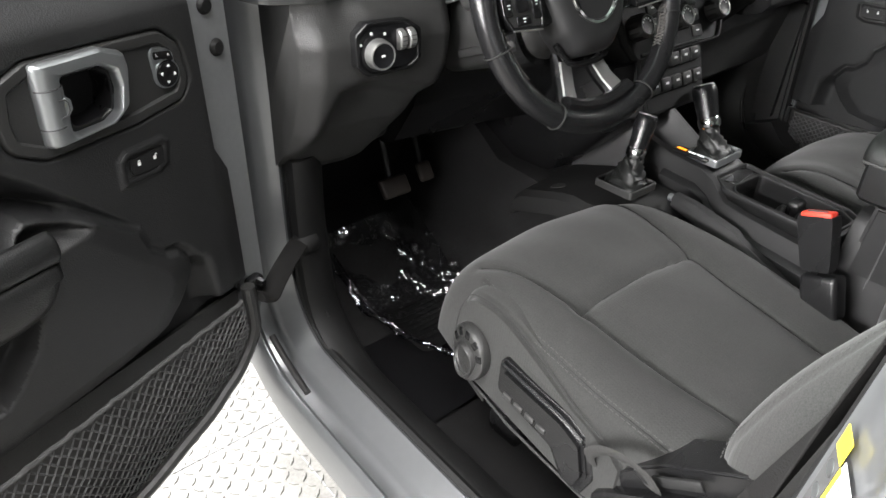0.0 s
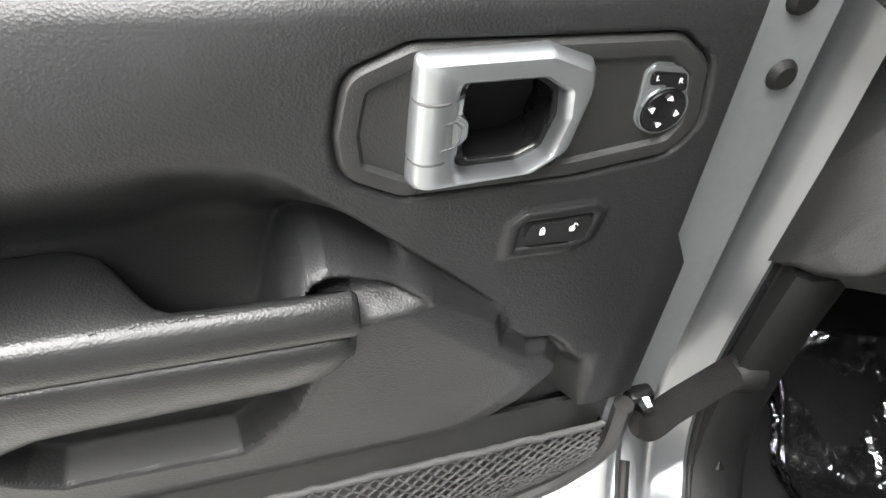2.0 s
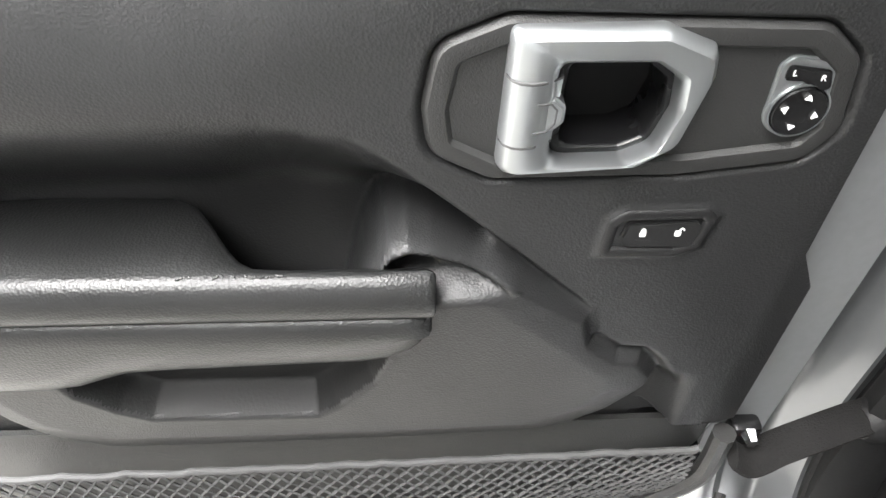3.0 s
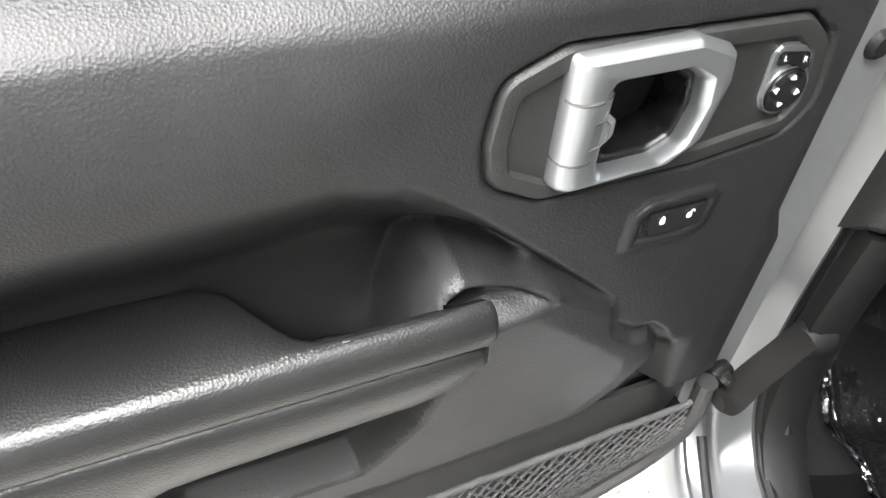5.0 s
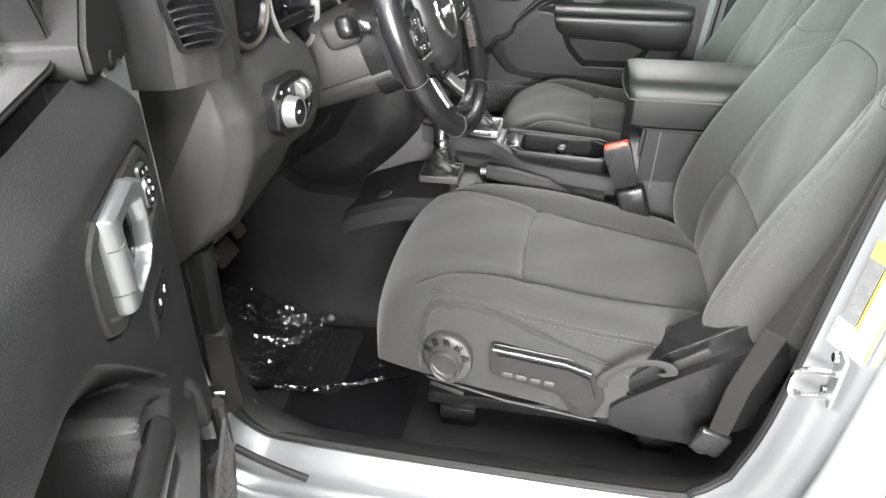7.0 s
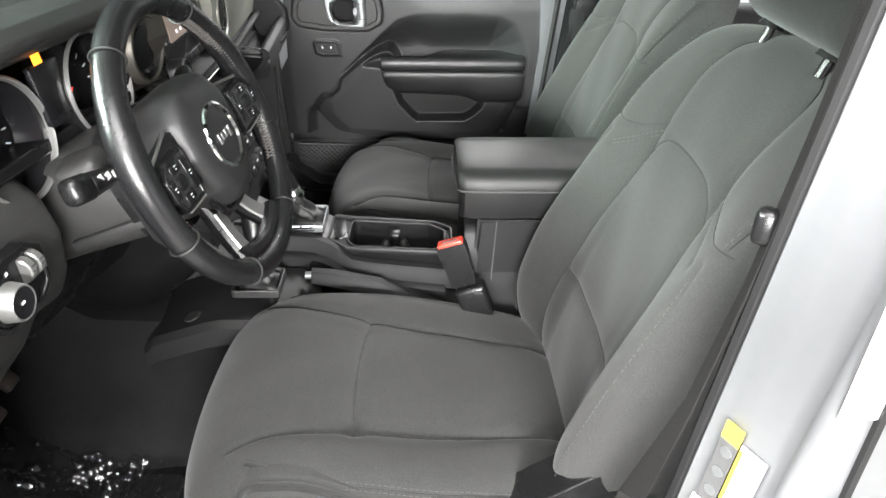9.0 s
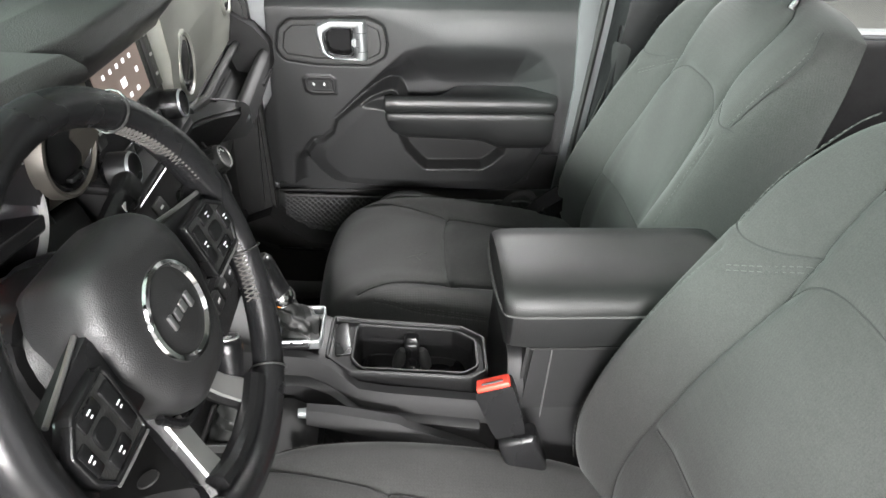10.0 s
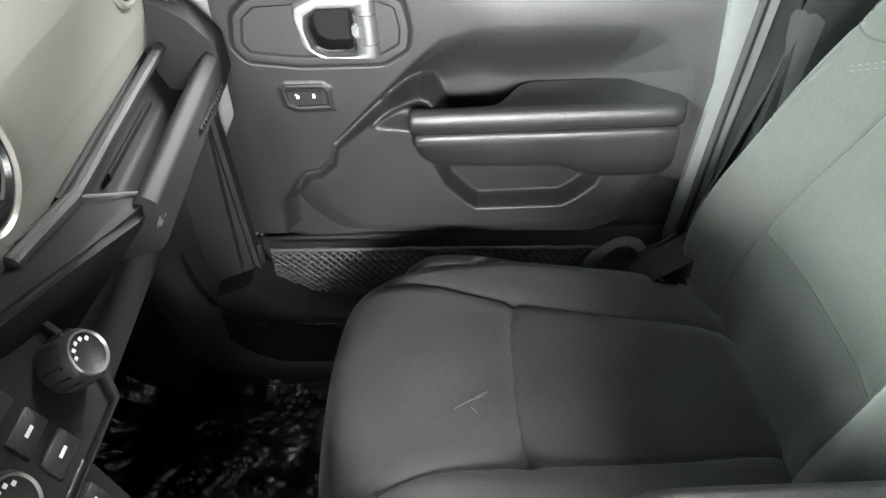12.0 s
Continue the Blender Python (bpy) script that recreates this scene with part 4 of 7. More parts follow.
    ends = [(0.3035, 0.80, 0.006), (0.3050, 0.93, 0.006), (0.3090, 1, 0.005), (0.34, 1, 0.004), (0.40, 1, 0.004), (0.424, 1, 0.002), (0.434, 1, -0.004), (0.442, 1, -0.014), (0.450, 1, -0.026),
            (0.460, 1, -0.040), (0.472, 1, -0.056), (0.49, 1, -0.066), (0.56, 1, -0.068), (0.64, 1, -0.066), (0.685, 1, -0.06), (0.697, 0.96, -0.05), (0.703, 0.86, -0.04)]
    part("armrest_pad", arm([(u, k, bar(b)) for u, k, b in ends]), LEATHER, d, "grained vinyl armrest pad", smooth=50)

    def roll_line(lo, back):
        return [(back, 1.050), (0.020, 1.0560), (0.0255, 1.0545), (0.0280, 1.0480), (0.0285, 1.038), (0.0265, lo + 0.040), (0.0215, lo + 0.021), (0.0140, lo + 0.008), (0.004, lo + 0.001), (max(back, -0.012), lo), (back, lo + 0.001)]
    low = [(0.306, 0.62, 1.030), (0.3085, 0.84, 1.022), (0.314, 0.96, 1.008), (0.324, 1, 0.998), (0.338, 1, 0.990), (0.36, 1, 0.986), (0.42, 1, 0.984), (0.446, 1, 0.983), (0.470, 1, 0.982), (0.50, 1, 0.981), (0.535, 1, 0.978), (0.556, 1, 0.970), (0.575, 1, 0.962),
           (0.60, 1, 0.958), (0.66, 1, 0.957), (0.69, 0.98, 0.960), (0.700, 0.9, 0.966)]
    part("armrest_base", arm([(u, k, roll_line(lo, 0.002 - 0.070 * step(u - 0.458, 0.02) - 0.02 * step(0.345 - u, 0.02))) for u, k, lo in low]), LEATHER, d, "lower roll of the armrest", smooth=60)
    if side < 0:
        random.seed(5)
        for i in range(16):
            u = random.uniform(0.40, 0.47)
            part("scuff", fix(tube([(0.0165, -u, 1.0932), (0.0165 + random.uniform(-0.002, 0.002), -u - random.uniform(0.001, 0.003), 1.0930)], 0.0006, 5)), DARK_INK, d, "small dark scuff")
    # map net: crossed cords and its upper cord
    bm = bmesh.new()
    rows, cols = 22, 98

    def net_pt(i, j):
        u = 0.055 + (0.782 - 0.055) * j / cols
        top = 0.836 - 0.032 * u
        lo = interp(TRIM_MIN, u) + 0.008
        bulge = 0.016 * math.sin(math.pi * min(1, i / rows)) + 0.004
        return (0.006 - 0.014 * i / rows + bulge * 0.7 + 0.002 * noise.noise((u * 30, i * 0.7, 3)), -u, lo + (top - lo) * (1 - i / rows) + 0.002 * noise.noise((u * 40, i, 1)))
    for i in range(rows):
        for j in range(cols):
            a, b = (j, j + 1) if (i + j) % 2 else (j + 1, j)
            p = [net_pt(i, a), net_pt(i + 1, b)]
            p = [Vector(q) for q in p]
            tube(p, 0.0012 + 0.0003 * ((i * 7 + j * 3) % 3), 4, bm=bm)
    part("map_net", fix(bm), NETTING, d, "black knitted map pocket net")
    part("net_cord", fix(tube([(net_pt(0, j)[0] + 0.002, net_pt(0, j)[1], net_pt(0, j)[2] + 0.0022 * (j % 8 == 0)) for j in range(cols + 1)], 0.0035, 8)), NETTING, d, "elastic upper cord of the net")
    rim = [(0.000, -u, interp(TRIM_MIN, u) + 0.004) for u in (0.028, 0.04, 0.055, 0.08, 0.11, 0.15, 0.2, 0.3, 0.45, 0.6, 0.78)]
    part("pocket_rim", fix(tube(curve_through([(0.0, -0.030, 0.845)] + rim, 4), 0.011, 10)), HARD, d, "black rim below the map pocket")
    us = [0.028, 0.04, 0.055, 0.08, 0.11, 0.15, 0.2, 0.3, 0.45, 0.6, 0.785]
    part("pocket_floor", fix(loft([[(x, -u, interp(TRIM_MIN, u) + dz2) for x, dz2 in ((0.004, 0.004), (-0.09, 0.010), (-0.09, 0.0), (0.004, -0.006))] for u in us])), BLACK, d, "black floor of the map pocket")
    part("pocket_back", fix(loft([[(x, -u, z) for x, z in ((-0.030, interp(TRIM_MIN, u)), (-0.026, 0.83), (-0.032, 0.83), (-0.036, interp(TRIM_MIN, u)))] for u in us])), HARD, d, "black back of the map pocket")
    # front edge hardware
    if side < 0:
        for u, z in ((-0.006, 1.206), (0.004, 1.262), (0.030, 1.318)):
            part("rubber_plug", onto(lathe([(0, 0.006), (0.008, 0.006), (0.011, 0.003), (0.012, 0)], 16, pose(u, z, -0.026))), RUBBER, d, "black rubber plug")
        part("strap_anchor", onto(rbox(0.03, 0.045, 0.02, 0.006, 2, pose(0.004, 0.822, -0.012))), BLACK, d)
        part("anchor_bolt", onto(lathe([(0, 0.012), (0.006, 0.012), (0.008, 0.0)], 6, pose(0.004, 0.838, -0.003))), CHROME, d)
    return d


def door_strap():
    t = thing("door_strap", "black webbing check strap between door and pillar", "strap", pose(0, 0, 0))
    path = curve_through([(-0.808, 1.222, 0.822), (-0.790, 1.226, 0.812), (-0.765, 1.244, 0.822), (-0.735, 1.262, 0.836), (-0.695, 1.288, 0.846), (-0.668, 1.304, 0.836)], 6)
    part("webbing", tube(path, 0.018, 10, False, 0.38), WEBBING, t)
    part("pillar_boot", lathe([(0.0, 0.0), (0.024, 0.0), (0.022, 0.02), (0.016, 0.03), (0, 0.03)], 18, pose(-0.672, 1.300, 0.838, 90, 0, -60)), RUBBER, t)


# ---- seats ----
def dist_lines(x, y, lines):
    """Distance from arrays of points to the nearest of some 2D lines."""
    best = np.full(x.shape, 9.0)
    for pts in lines:
        for (ax, ay), (bx, by) in zip(pts, pts[1:]):
            dx, dy = bx - ax, by - ay
            t = np.clip(((x - ax) * dx + (y - ay) * dy) / (dx * dx + dy * dy + 1e-12), 0, 1)
            best = np.minimum(best, np.hypot(x - ax - t * dx, y - ay - t * dy))
    return best


def ease(d, soft):
    t = np.clip(d / soft * 0.5 + 0.5, 0, 1)
    return t * t * (3 - 2 * t)


def flow(pts, n=6):
    return [(v.x, v.y) for v in curve_through([(a, b, 0) for a, b in pts], n)]


def mirrored(pts):
    return [pts, [(-a, b) for a, b in pts]]


class Pillow:
    """A closed upholstered form over (x, y): half(y) wide, top(x, y) high, rounded off towards its edges."""

    def __init__(self, half, depth, top, floor, sx, s0, s1, rise):
        self.half, self.depth, self.top, self.floor, self.p = half, depth, top, floor, (sx, s0, s1, rise)

    def height(self, x, y):
        sx, s0, s1, rise = self.p
        s = np.clip(np.abs(x) / self.half(y), 0, 1)
        t = np.clip((y - self.depth[0]) / (self.depth[1] - self.depth[0]) * 2 - 1, -1, 1)
        e = (1 - s ** sx) * np.where(t > 0, 1 - np.abs(t) ** s1, 1 - np.abs(t) ** s0)
        return self.floor + (self.top(x, y) - self.floor) * np.maximum(e, 0) ** rise

    def mesh(self, n=190):
        q = np.sin(np.linspace(-1, 1, n + 1) * math.pi / 2) * 0.55 + np.linspace(-1, 1, n + 1) * 0.45
        s, t = np.meshgrid(q, q, indexing="ij")
        k = 1 - 0.085 * (s * s * t * t) ** 1.3
        y = self.depth[0] + (self.depth[1] - self.depth[0]) * (t * k + 1) / 2
        x = self.half(y) * s * k
        # heights are taken at the uncut square, so that cut corners still reach the floor
        sx, s0, s1, rise = self.p
        e = (1 - np.abs(s) ** sx) * np.where(t > 0, 1 - np.abs(t) ** s1, 1 - np.abs(t) ** s0)
        z = self.floor + (self.top(x, y) - self.floor) * np.maximum(e, 0) ** rise
        bm = bmesh.new()
        g = [[bm.verts.new((x[i, j], y[i, j], z[i, j])) for j in range(n + 1)] for i in range(n + 1)]
        for i in range(n):
            for j in range(n):
                bm.faces.new((g[i][j], g[i + 1][j], g[i + 1][j + 1], g[i][j + 1]))
        rim = [g[i][0] for i in range(n)] + [g[n][j] for j in range(n)] + [g[i][n] for i in range(n, 0, -1)] + [g[0][j] for j in range(n, 0, -1)]
        bm.faces.new(rim[::-1])
        return bm

    def at(self, a, b, h=0.0):
        return Vector((a, b, float(self.height(np.array([a]), np.array([b]))[0]) + h))


def stitches(line, surf, m=None, r=0.0007, length=0.0055, gap=0.003, off=0.0):
    """A row of thread stitches along a 2D line, laid on the surface surf(a, b, h)."""
    bm = bmesh.new()
    pts = [Vector((a, b)) for a, b in line]
    pos = 0.0
    for a, b in zip(pts, pts[1:]):
        d = (b - a).length
        n = Vector((-(b - a).y, (b - a).x)).normalized() * off
        while pos < d:
            p, e = a + (b - a) * pos / d + n, a + (b - a) * min(d, pos + length) / d + n
            tube([surf(p.x, p.y, -0.0002), surf((p.x + e.x) / 2, (p.y + e.y) / 2, 0.0006), surf(e.x, e.y, -0.0002)], r, 4, bm=bm)
            pos += length + gap
        pos -= d
    if m is not None:
        bm.transform(m)
    return bm


def seam_cord(line, surf, m=None, r=0.0011, h=0.0004):
    return tube([surf(a, b, h) for a, b in line], r, 5, m=m)


def seat(name, label, cx, yj, lean, outer, high):
    """A front seat. yj: where cushion and back meet; outer: -1 if the door is on its -x side."""
    t = thing(name, label, "car seat", pose(cx, yj, 0))
    sides = mirrored(flow([(0.100, -0.03), (0.118, 0.12), (0.132, 0.28), (0.150, 0.40), (0.166, 0.462)]))
    across = flow([(-0.130, 0.288), (-0.06, 0.294), (0.06, 0.290), (0.132, 0.280)])
    lip = mirrored(flow([(0.216, 0.05), (0.222, 0.20), (0.214, 0.34), (0.192, 0.43)]))
    ph = cx * 5

    def top(x, y):
        a = np.abs(x)
        z = high + 0.066 * np.maximum(0.0, y / 0.45) ** 1.6 - 0.050 * ease(y - 0.50, 0.12)
        z = z + 0.034 * ease(a - 0.160, 0.065) * (0.35 + 0.65 * ease(y - 0.06, 0.2)) * (1 - 0.55 * ease(y - 0.40, 0.14))
        z = z + 0.007 * np.cos(np.clip(x * 11, -1.5, 1.5))
        g = dist_lines(x, y, sides)
        z = z - 0.005 * np.exp(-(g / 0.014) ** 2) - 0.0042 * np.exp(-(g / 0.0034) ** 2)
        g = dist_lines(x, y, [across])
        z = z - 0.0055 * np.exp(-(g / 0.014) ** 2) - 0.0042 * np.exp(-(g / 0.0036) ** 2)
        z = z - 0.0016 * np.exp(-(dist_lines(x, y, lip) / 0.0035) ** 2)
        return z + 0.0016 * np.sin(x * 21 + ph) * np.sin(y * 17 + 2 * ph) + 0.0009 * np.sin(x * 47 + y * 31 + ph)

    def half(y):
        return 0.252 - 0.040 * ease(y - 0.42, 0.20) - 0.012 * ease(0.06 - y, 0.08)
    cush = Pillow(half, (-0.06, 0.552), top, 0.728, 5.5, 8.0, 4.6, 0.36)
    cu = part("cushion", cush.mesh(), CLOTH, t, "charcoal cloth seat cushion with bolsters", smooth=70)
    for line in sides + [across]:
        part("seam", seam_cord(line, cush.at), THREAD_DARK, cu, "dark sewn seam")
    for line in lip:
        part("seam", seam_cord(line, cush.at, None, 0.0008, 0.0), THREAD_DARK, cu, "dark sewn seam")
        for off in (-0.003, 0.003):
            tagged(part("stitching", stitches(line, cush.at, None, off=off), THREAD, cu), "row of dark grey stitches", kind="stuff")
    if outer > 0:
        for line in ([(-0.066, 0.372), (-0.052, 0.352), (-0.044, 0.334)], [(-0.047, 0.345), (-0.038, 0.330)], [(-0.062, 0.352), (-0.070, 0.345)]):
            part("scuff", seam_cord(line, cush.at, None, 0.0008, 0.0), SCUFF, cu, "small pale scuff")
    # backrest, built lying down and then stood up
    vs = mirrored(flow([(0.130, -0.04), (0.142, 0.08), (0.133, 0.25), (0.114, 0.39), (0.113, 0.48), (0.118, 0.545), (0.106, 0.585), (0.080, 0.604)]))
    arch = flow([(-0.112, 0.395), (-0.092, 0.425), (-0.05, 0.443), (0.05, 0.443), (0.092, 0.425), (0.112, 0.395)])
    low = flow([(-0.132, 0.158), (-0.05, 0.163), (0.05, 0.163), (0.132, 0.158)])
    cross = mirrored(flow([(0.110, 0.452), (0.15, 0.428), (0.19, 0.416), (0.228, 0.420)])) + mirrored(flow([(0.112, 0.436), (0.145, 0.408), (0.182, 0.378)]))
    edge = mirrored(flow([(0.218, 0.0), (0.230, 0.12), (0.228, 0.23), (0.218, 0.33), (0.206, 0.392)])) + mirrored(flow([(0.218, 0.424), (0.228, 0.50), (0.226, 0.555), (0.206, 0.592)]))

    def front(x, y):
        a = np.abs(x)
        z = 0.052 + 0.011 * np.sin(np.clip(y / 0.45, 0, 1) * math.pi) * (1 - ease(a - 0.12, 0.04))
        z = z + 0.078 * ease(a - 0.160, 0.074) * (0.70 + 0.30 * ease(y - 0.02, 0.08)) * (1 - 0.40 * ease(y - 0.28, 0.16)) * (1 - 0.78 * ease(y - 0.47, 0.16))
        z = z - 0.022 * ease(y - 0.55, 0.10)
        g = dist_lines(x, y, vs)
        z = z - 0.006 * np.exp(-(g / 0.015) ** 2) - 0.0040 * np.exp(-(g / 0.0036) ** 2)
        g = dist_lines(x, y, [arch, low])
        z = z - 0.0022 * np.exp(-(g / 0.012) ** 2) - 0.0022 * np.exp(-(g / 0.0036) ** 2)
        g = dist_lines(x, y, cross + edge)
        z = z - 0.0015 * np.exp(-(g / 0.010) ** 2) - 0.0022 * np.exp(-(g / 0.0032) ** 2)
        return z + 0.0018 * np.sin(x * 19 + ph) * np.sin(y * 15 + ph) + 0.0009 * np.sin(x * 43 - y * 29 + ph)

    def bhalf(y):
        return 0.263 - 0.015 * ease(0.03 - y, 0.08) - 0.012 * ease(y - 0.36, 0.20) - 0.030 * ease(y - 0.590, 0.12)
    # frame of the back: local x across, local y up the back, local z to the front
    bm_m = Matrix.Translation((0, 0.0, high - 0.01)) @ pose(0, 0, 0, lean, 0, 0) @ Matrix(((1, 0, 0, 0), (0, 0, 1, -0.075), (0, 1, 0, 0), (0, 0, 0, 1)))
    back = Pillow(bhalf, (-0.06, 0.628), front, -0.055, 12.0, 8.0, 6.0, 0.40)
    bm = back.mesh()
    bm.transform(bm_m)
    bmesh.ops.reverse_faces(bm, faces=bm.faces)
    bk = part("backrest", bm, CLOTH, t, "charcoal cloth backrest with bolsters", smooth=70)
    for line in vs + [arch, low] + cross[:2] + edge[2:]:
        part("seam", seam_cord(line, back.at, bm_m), THREAD_DARK, bk, "dark sewn seam")
    for line in cross[2:]:
        for off in (-0.003, 0.003):
            tagged(part("stitching", stitches(line, back.at, bm_m, off=off), THREAD, bk), "row of grey stitches", kind="stuff")
    for line in edge:
        off = -0.004 if line[0][0] > 0 else 0.004
        tagged(part("stitching", stitches(line, back.at, bm_m, off=-off), THREAD, bk), "row of grey stitches", kind="stuff")
    # back shell and headrest
    part("back_shell", loft([[bm_m @ Vector((x * w, y, z)) for x, z in ((-0.20, -0.03), (0.20, -0.03), (0.17, -0.085), (-0.17, -0.085))] for y, w in ((0.0, 1.1), (0.3, 1.1), (0.5, 0.9), (0.60, 0.75))]), HARD, t, "dark rear shell of the seat")
    hm = bm_m @ pose(0, 0.722, -0.008)
    part("headrest", rbox(0.285, 0.190, 0.115, 0.048, 6, hm), CLOTH, t, "charcoal cloth headrest", smooth=60)
    for s in (-1, 1):
        part("headrest_post", tube([bm_m @ Vector((s * 0.075, y, 0.0)) for y in (0.60, 0.70)], 0.007, 10), BLACK, t)
        part("post_guide", lathe([(0, 0.012), (0.014, 0.012), (0.018, 0.0)], 18, bm_m @ pose(s * 0.075, 0.622, 0.0, -90, 0, 0)), BLACK, t)
    # base, rails and side covers
    part("seat_pan", rbox(0.42, 0.42, 0.07, 0.02, 3, pose(0, 0.22, 0.715)), BLACK, t)
    for s in (-1, 1):
        part("rail", rbox(0.035, 0.50, 0.03, 0.008, 2, pose(s * 0.14, 0.20, 0.61)), BLACK, t, "black seat rail")
        part("upper_rail", rbox(0.03, 0.46, 0.03, 0.006, 2, pose(s * 0.14, 0.20, 0.645)), BLACK, t)
        for y in (0.0, 0.36):
            part("riser", rbox(0.03, 0.06, 0.07, 0.01, 2, pose(s * 0.14, y, 0.675)), BLACK, t)
            part("foot", rbox(0.05, 0.07, 0.05, 0.01, 2, pose(s * 0.14, y + 0.03, 0.573)), BLACK, t)
    side = Matrix(((0, 0, outer, outer * 0.214), (1, 0, 0, 0), (0, 1, 0, 0), (0, 0, 0, 1)))

    def flank(bm):
        bm.transform(side)
        for v in bm.verts:
            v.co.x -= outer * ((0.13 * max(0.0, v.co.z - 0.745) + 1.5 * max(0.0, v.co.z - 0.80) ** 2) * step(v.co.y - 0.12, 0.06) + 0.030 * step(v.co.y - 0.435, 0.05))
        bmesh.ops.recalc_face_normals(bm, faces=bm.faces)
        return bm
    crest = flow([(0.452, 0.790), (0.446, 0.838), (0.428, 0.872), (0.395, 0.886), (0.34, 0.884), (0.256, 0.858), (0.19, 0.834), (0.12, 0.815)], 5)
    shield = crest + [(0.10, 0.80), (0.10, 0.70), (0.16, 0.698), (0.432, 0.736), (0.448, 0.745)]
    sh = part("side_shield", flank(prism(shield, 0.01, 0.042, 0.012, 5)), CLOTH, t, "charcoal cloth side panel of the cushion", smooth=70)
    for k in (0.004,):
        part("welt", flank(tube([(a + (0.30 - a) * k * 4, b - k, 0.0408 + k * 0.12) for a, b in crest], 0.0007, 5)), THREAD_DARK, sh, "sewn welt along the panel")
    part("shield_edge", flank(tube([(0.432, 0.735, 0.036), (0.30, 0.716, 0.037), (0.15, 0.696, 0.036)], 0.0022, 8)), GREY_TRIM, sh, "pale lower edge of the shield")
    part("catch", flank(rbox(0.06, 0.010, 0.004, 0.002, 2, Matrix.Translation((0.40, 0.706, 0.02)) @ pose(0, 0, 0, 0, 0, 6))), GREY_TRIM, sh)
    rear = fillet([(0.150, 0.695), (0.152, 0.748), (0.128, 0.772), (0.07, 0.820), (0.0, 0.872), (-0.045, 0.905), (-0.10, 0.925), (-0.12, 0.86), (-0.08, 0.72), (0.0, 0.668), (0.09, 0.675)], 0.022, 4)
    part("hinge_cover", flank(prism(rear, -0.01, 0.051, 0.018, 6)), BLACK, t, "black plastic recliner cover", smooth=60)
    part("cover_top", flank(prism(fillet([(0.13, 0.775), (0.06, 0.850), (-0.05, 0.930), (-0.11, 0.945), (-0.10, 0.905), (0.0, 0.860), (0.10, 0.775)], 0.008, 3), -0.03, 0.034, 0.006, 3)), BLACK, t)
    # lumbar knob with finger holes, lift lever with ribs, recliner strap
    kn = part("lumbar_knob", flank(lathe([(0, 0.002), (0.026, 0.002), (0.029, 0.0055), (0.037, 0.0060), (0.041, 0.0045), (0.043, 0.001), (0.043, -0.01)], 40, pose(0.398, 0.789, 0.043))), HARD, t, "dark round lumbar knob")
    part("hub", flank(lathe([(0, 0.0035), (0.019, 0.0035), (0.021, 0.005), (0.023, 0.0085), (0.0255, 0.0088), (0.0275, 0.005), (0.028, -0.01)], 32, pose(0.401, 0.776, 0.043))), HARD, kn, "raised ring on the knob")
    for i in range(5):
        a = 0.35 + i * 0.62
        part("finger_hole", flank(rbox(0.012, 0.012, 0.004, 0.0018, 2, Matrix.Translation((0.398 + 0.0335 * math.cos(a), 0.789 + 0.0335 * math.sin(a), 0.0478)) @ pose(0, 0, 0, 0, 0, math.degrees(a)))), BLACK, kn)
    slot = fillet([(0.330, 0.828), (0.20, 0.815), (0.158, 0.800), (0.142, 0.748), (0.158, 0.705), (0.192, 0.710), (0.216, 0.748), (0.326, 0.772)], 0.012, 4)
    part("lever_recess", flank(prism(slot, 0.03, 0.0428, 0.001, 1)), BLACK, t)
    lev = fillet([(0.323, 0.820), (0.204, 0.807), (0.166, 0.793), (0.150, 0.748), (0.163, 0.715), (0.186, 0.718), (0.210, 0.755), (0.318, 0.780)], 0.012, 4)
    lv = part("lift_lever", flank(prism(lev, 0.03, 0.051, 0.006, 4)), BLACK, t, "dark plastic seat lift lever", smooth=60)
    part("lever_top", flank(tube([(0.323, 0.820, 0.046), (0.21, 0.808, 0.046), (0.17, 0.796, 0.045)], 0.003, 8)), BLACK, lv)
    for i in range(4):
        part("grip_rib", flank(rbox(0.017, 0.009, 0.004, 0.002, 2, Matrix.Translation((0.298 - i * 0.022, 0.781 - i * 0.0025, 0.0518)) @ pose(0, 0, 0, 0, 0, 6))), HARD, lv)
    p = curve_through([(outer * 0.252, 0.150, 0.772), (outer * 0.262, 0.150, 0.800), (outer * 0.270, 0.125, 0.832), (outer * 0.276, 0.092, 0.850), (outer * 0.274, 0.066, 0.846), (outer * 0.266, 0.055, 0.826), (outer * 0.256, 0.068, 0.812)], 6)
    part("recliner_strap", tube(p, 0.0085, 8, False, 0.2), WEB_WORN, t, "worn grey fabric recliner pull strap")
    part("strap_slot", flank(rbox(0.07, 0.014, 0.006, 0.003, 2, Matrix.Translation((0.035, 0.852, 0.046)) @ pose(0, 0, 0, 0, 0, -38))), RUBBER, t)
    return t


def rear_bench():
    t = thing("rear_bench", "charcoal cloth rear bench seat in the shade", "car seat", pose(0, -0.62, 0))
    part("cushion", rbox(1.24, 0.50, 0.16, 0.05, 5, pose(0, 0.05, 0.80)), CLOTH, t)
    part("backrest", rbox(1.24, 0.15, 0.62, 0.05, 5, pose(0, -0.24, 1.14, -12, 0, 0)), CLOTH, t)
    part("base", rbox(1.2, 0.42, 0.20, 0.03, 3, pose(0, 0.03, 0.66)), BLACK, t)


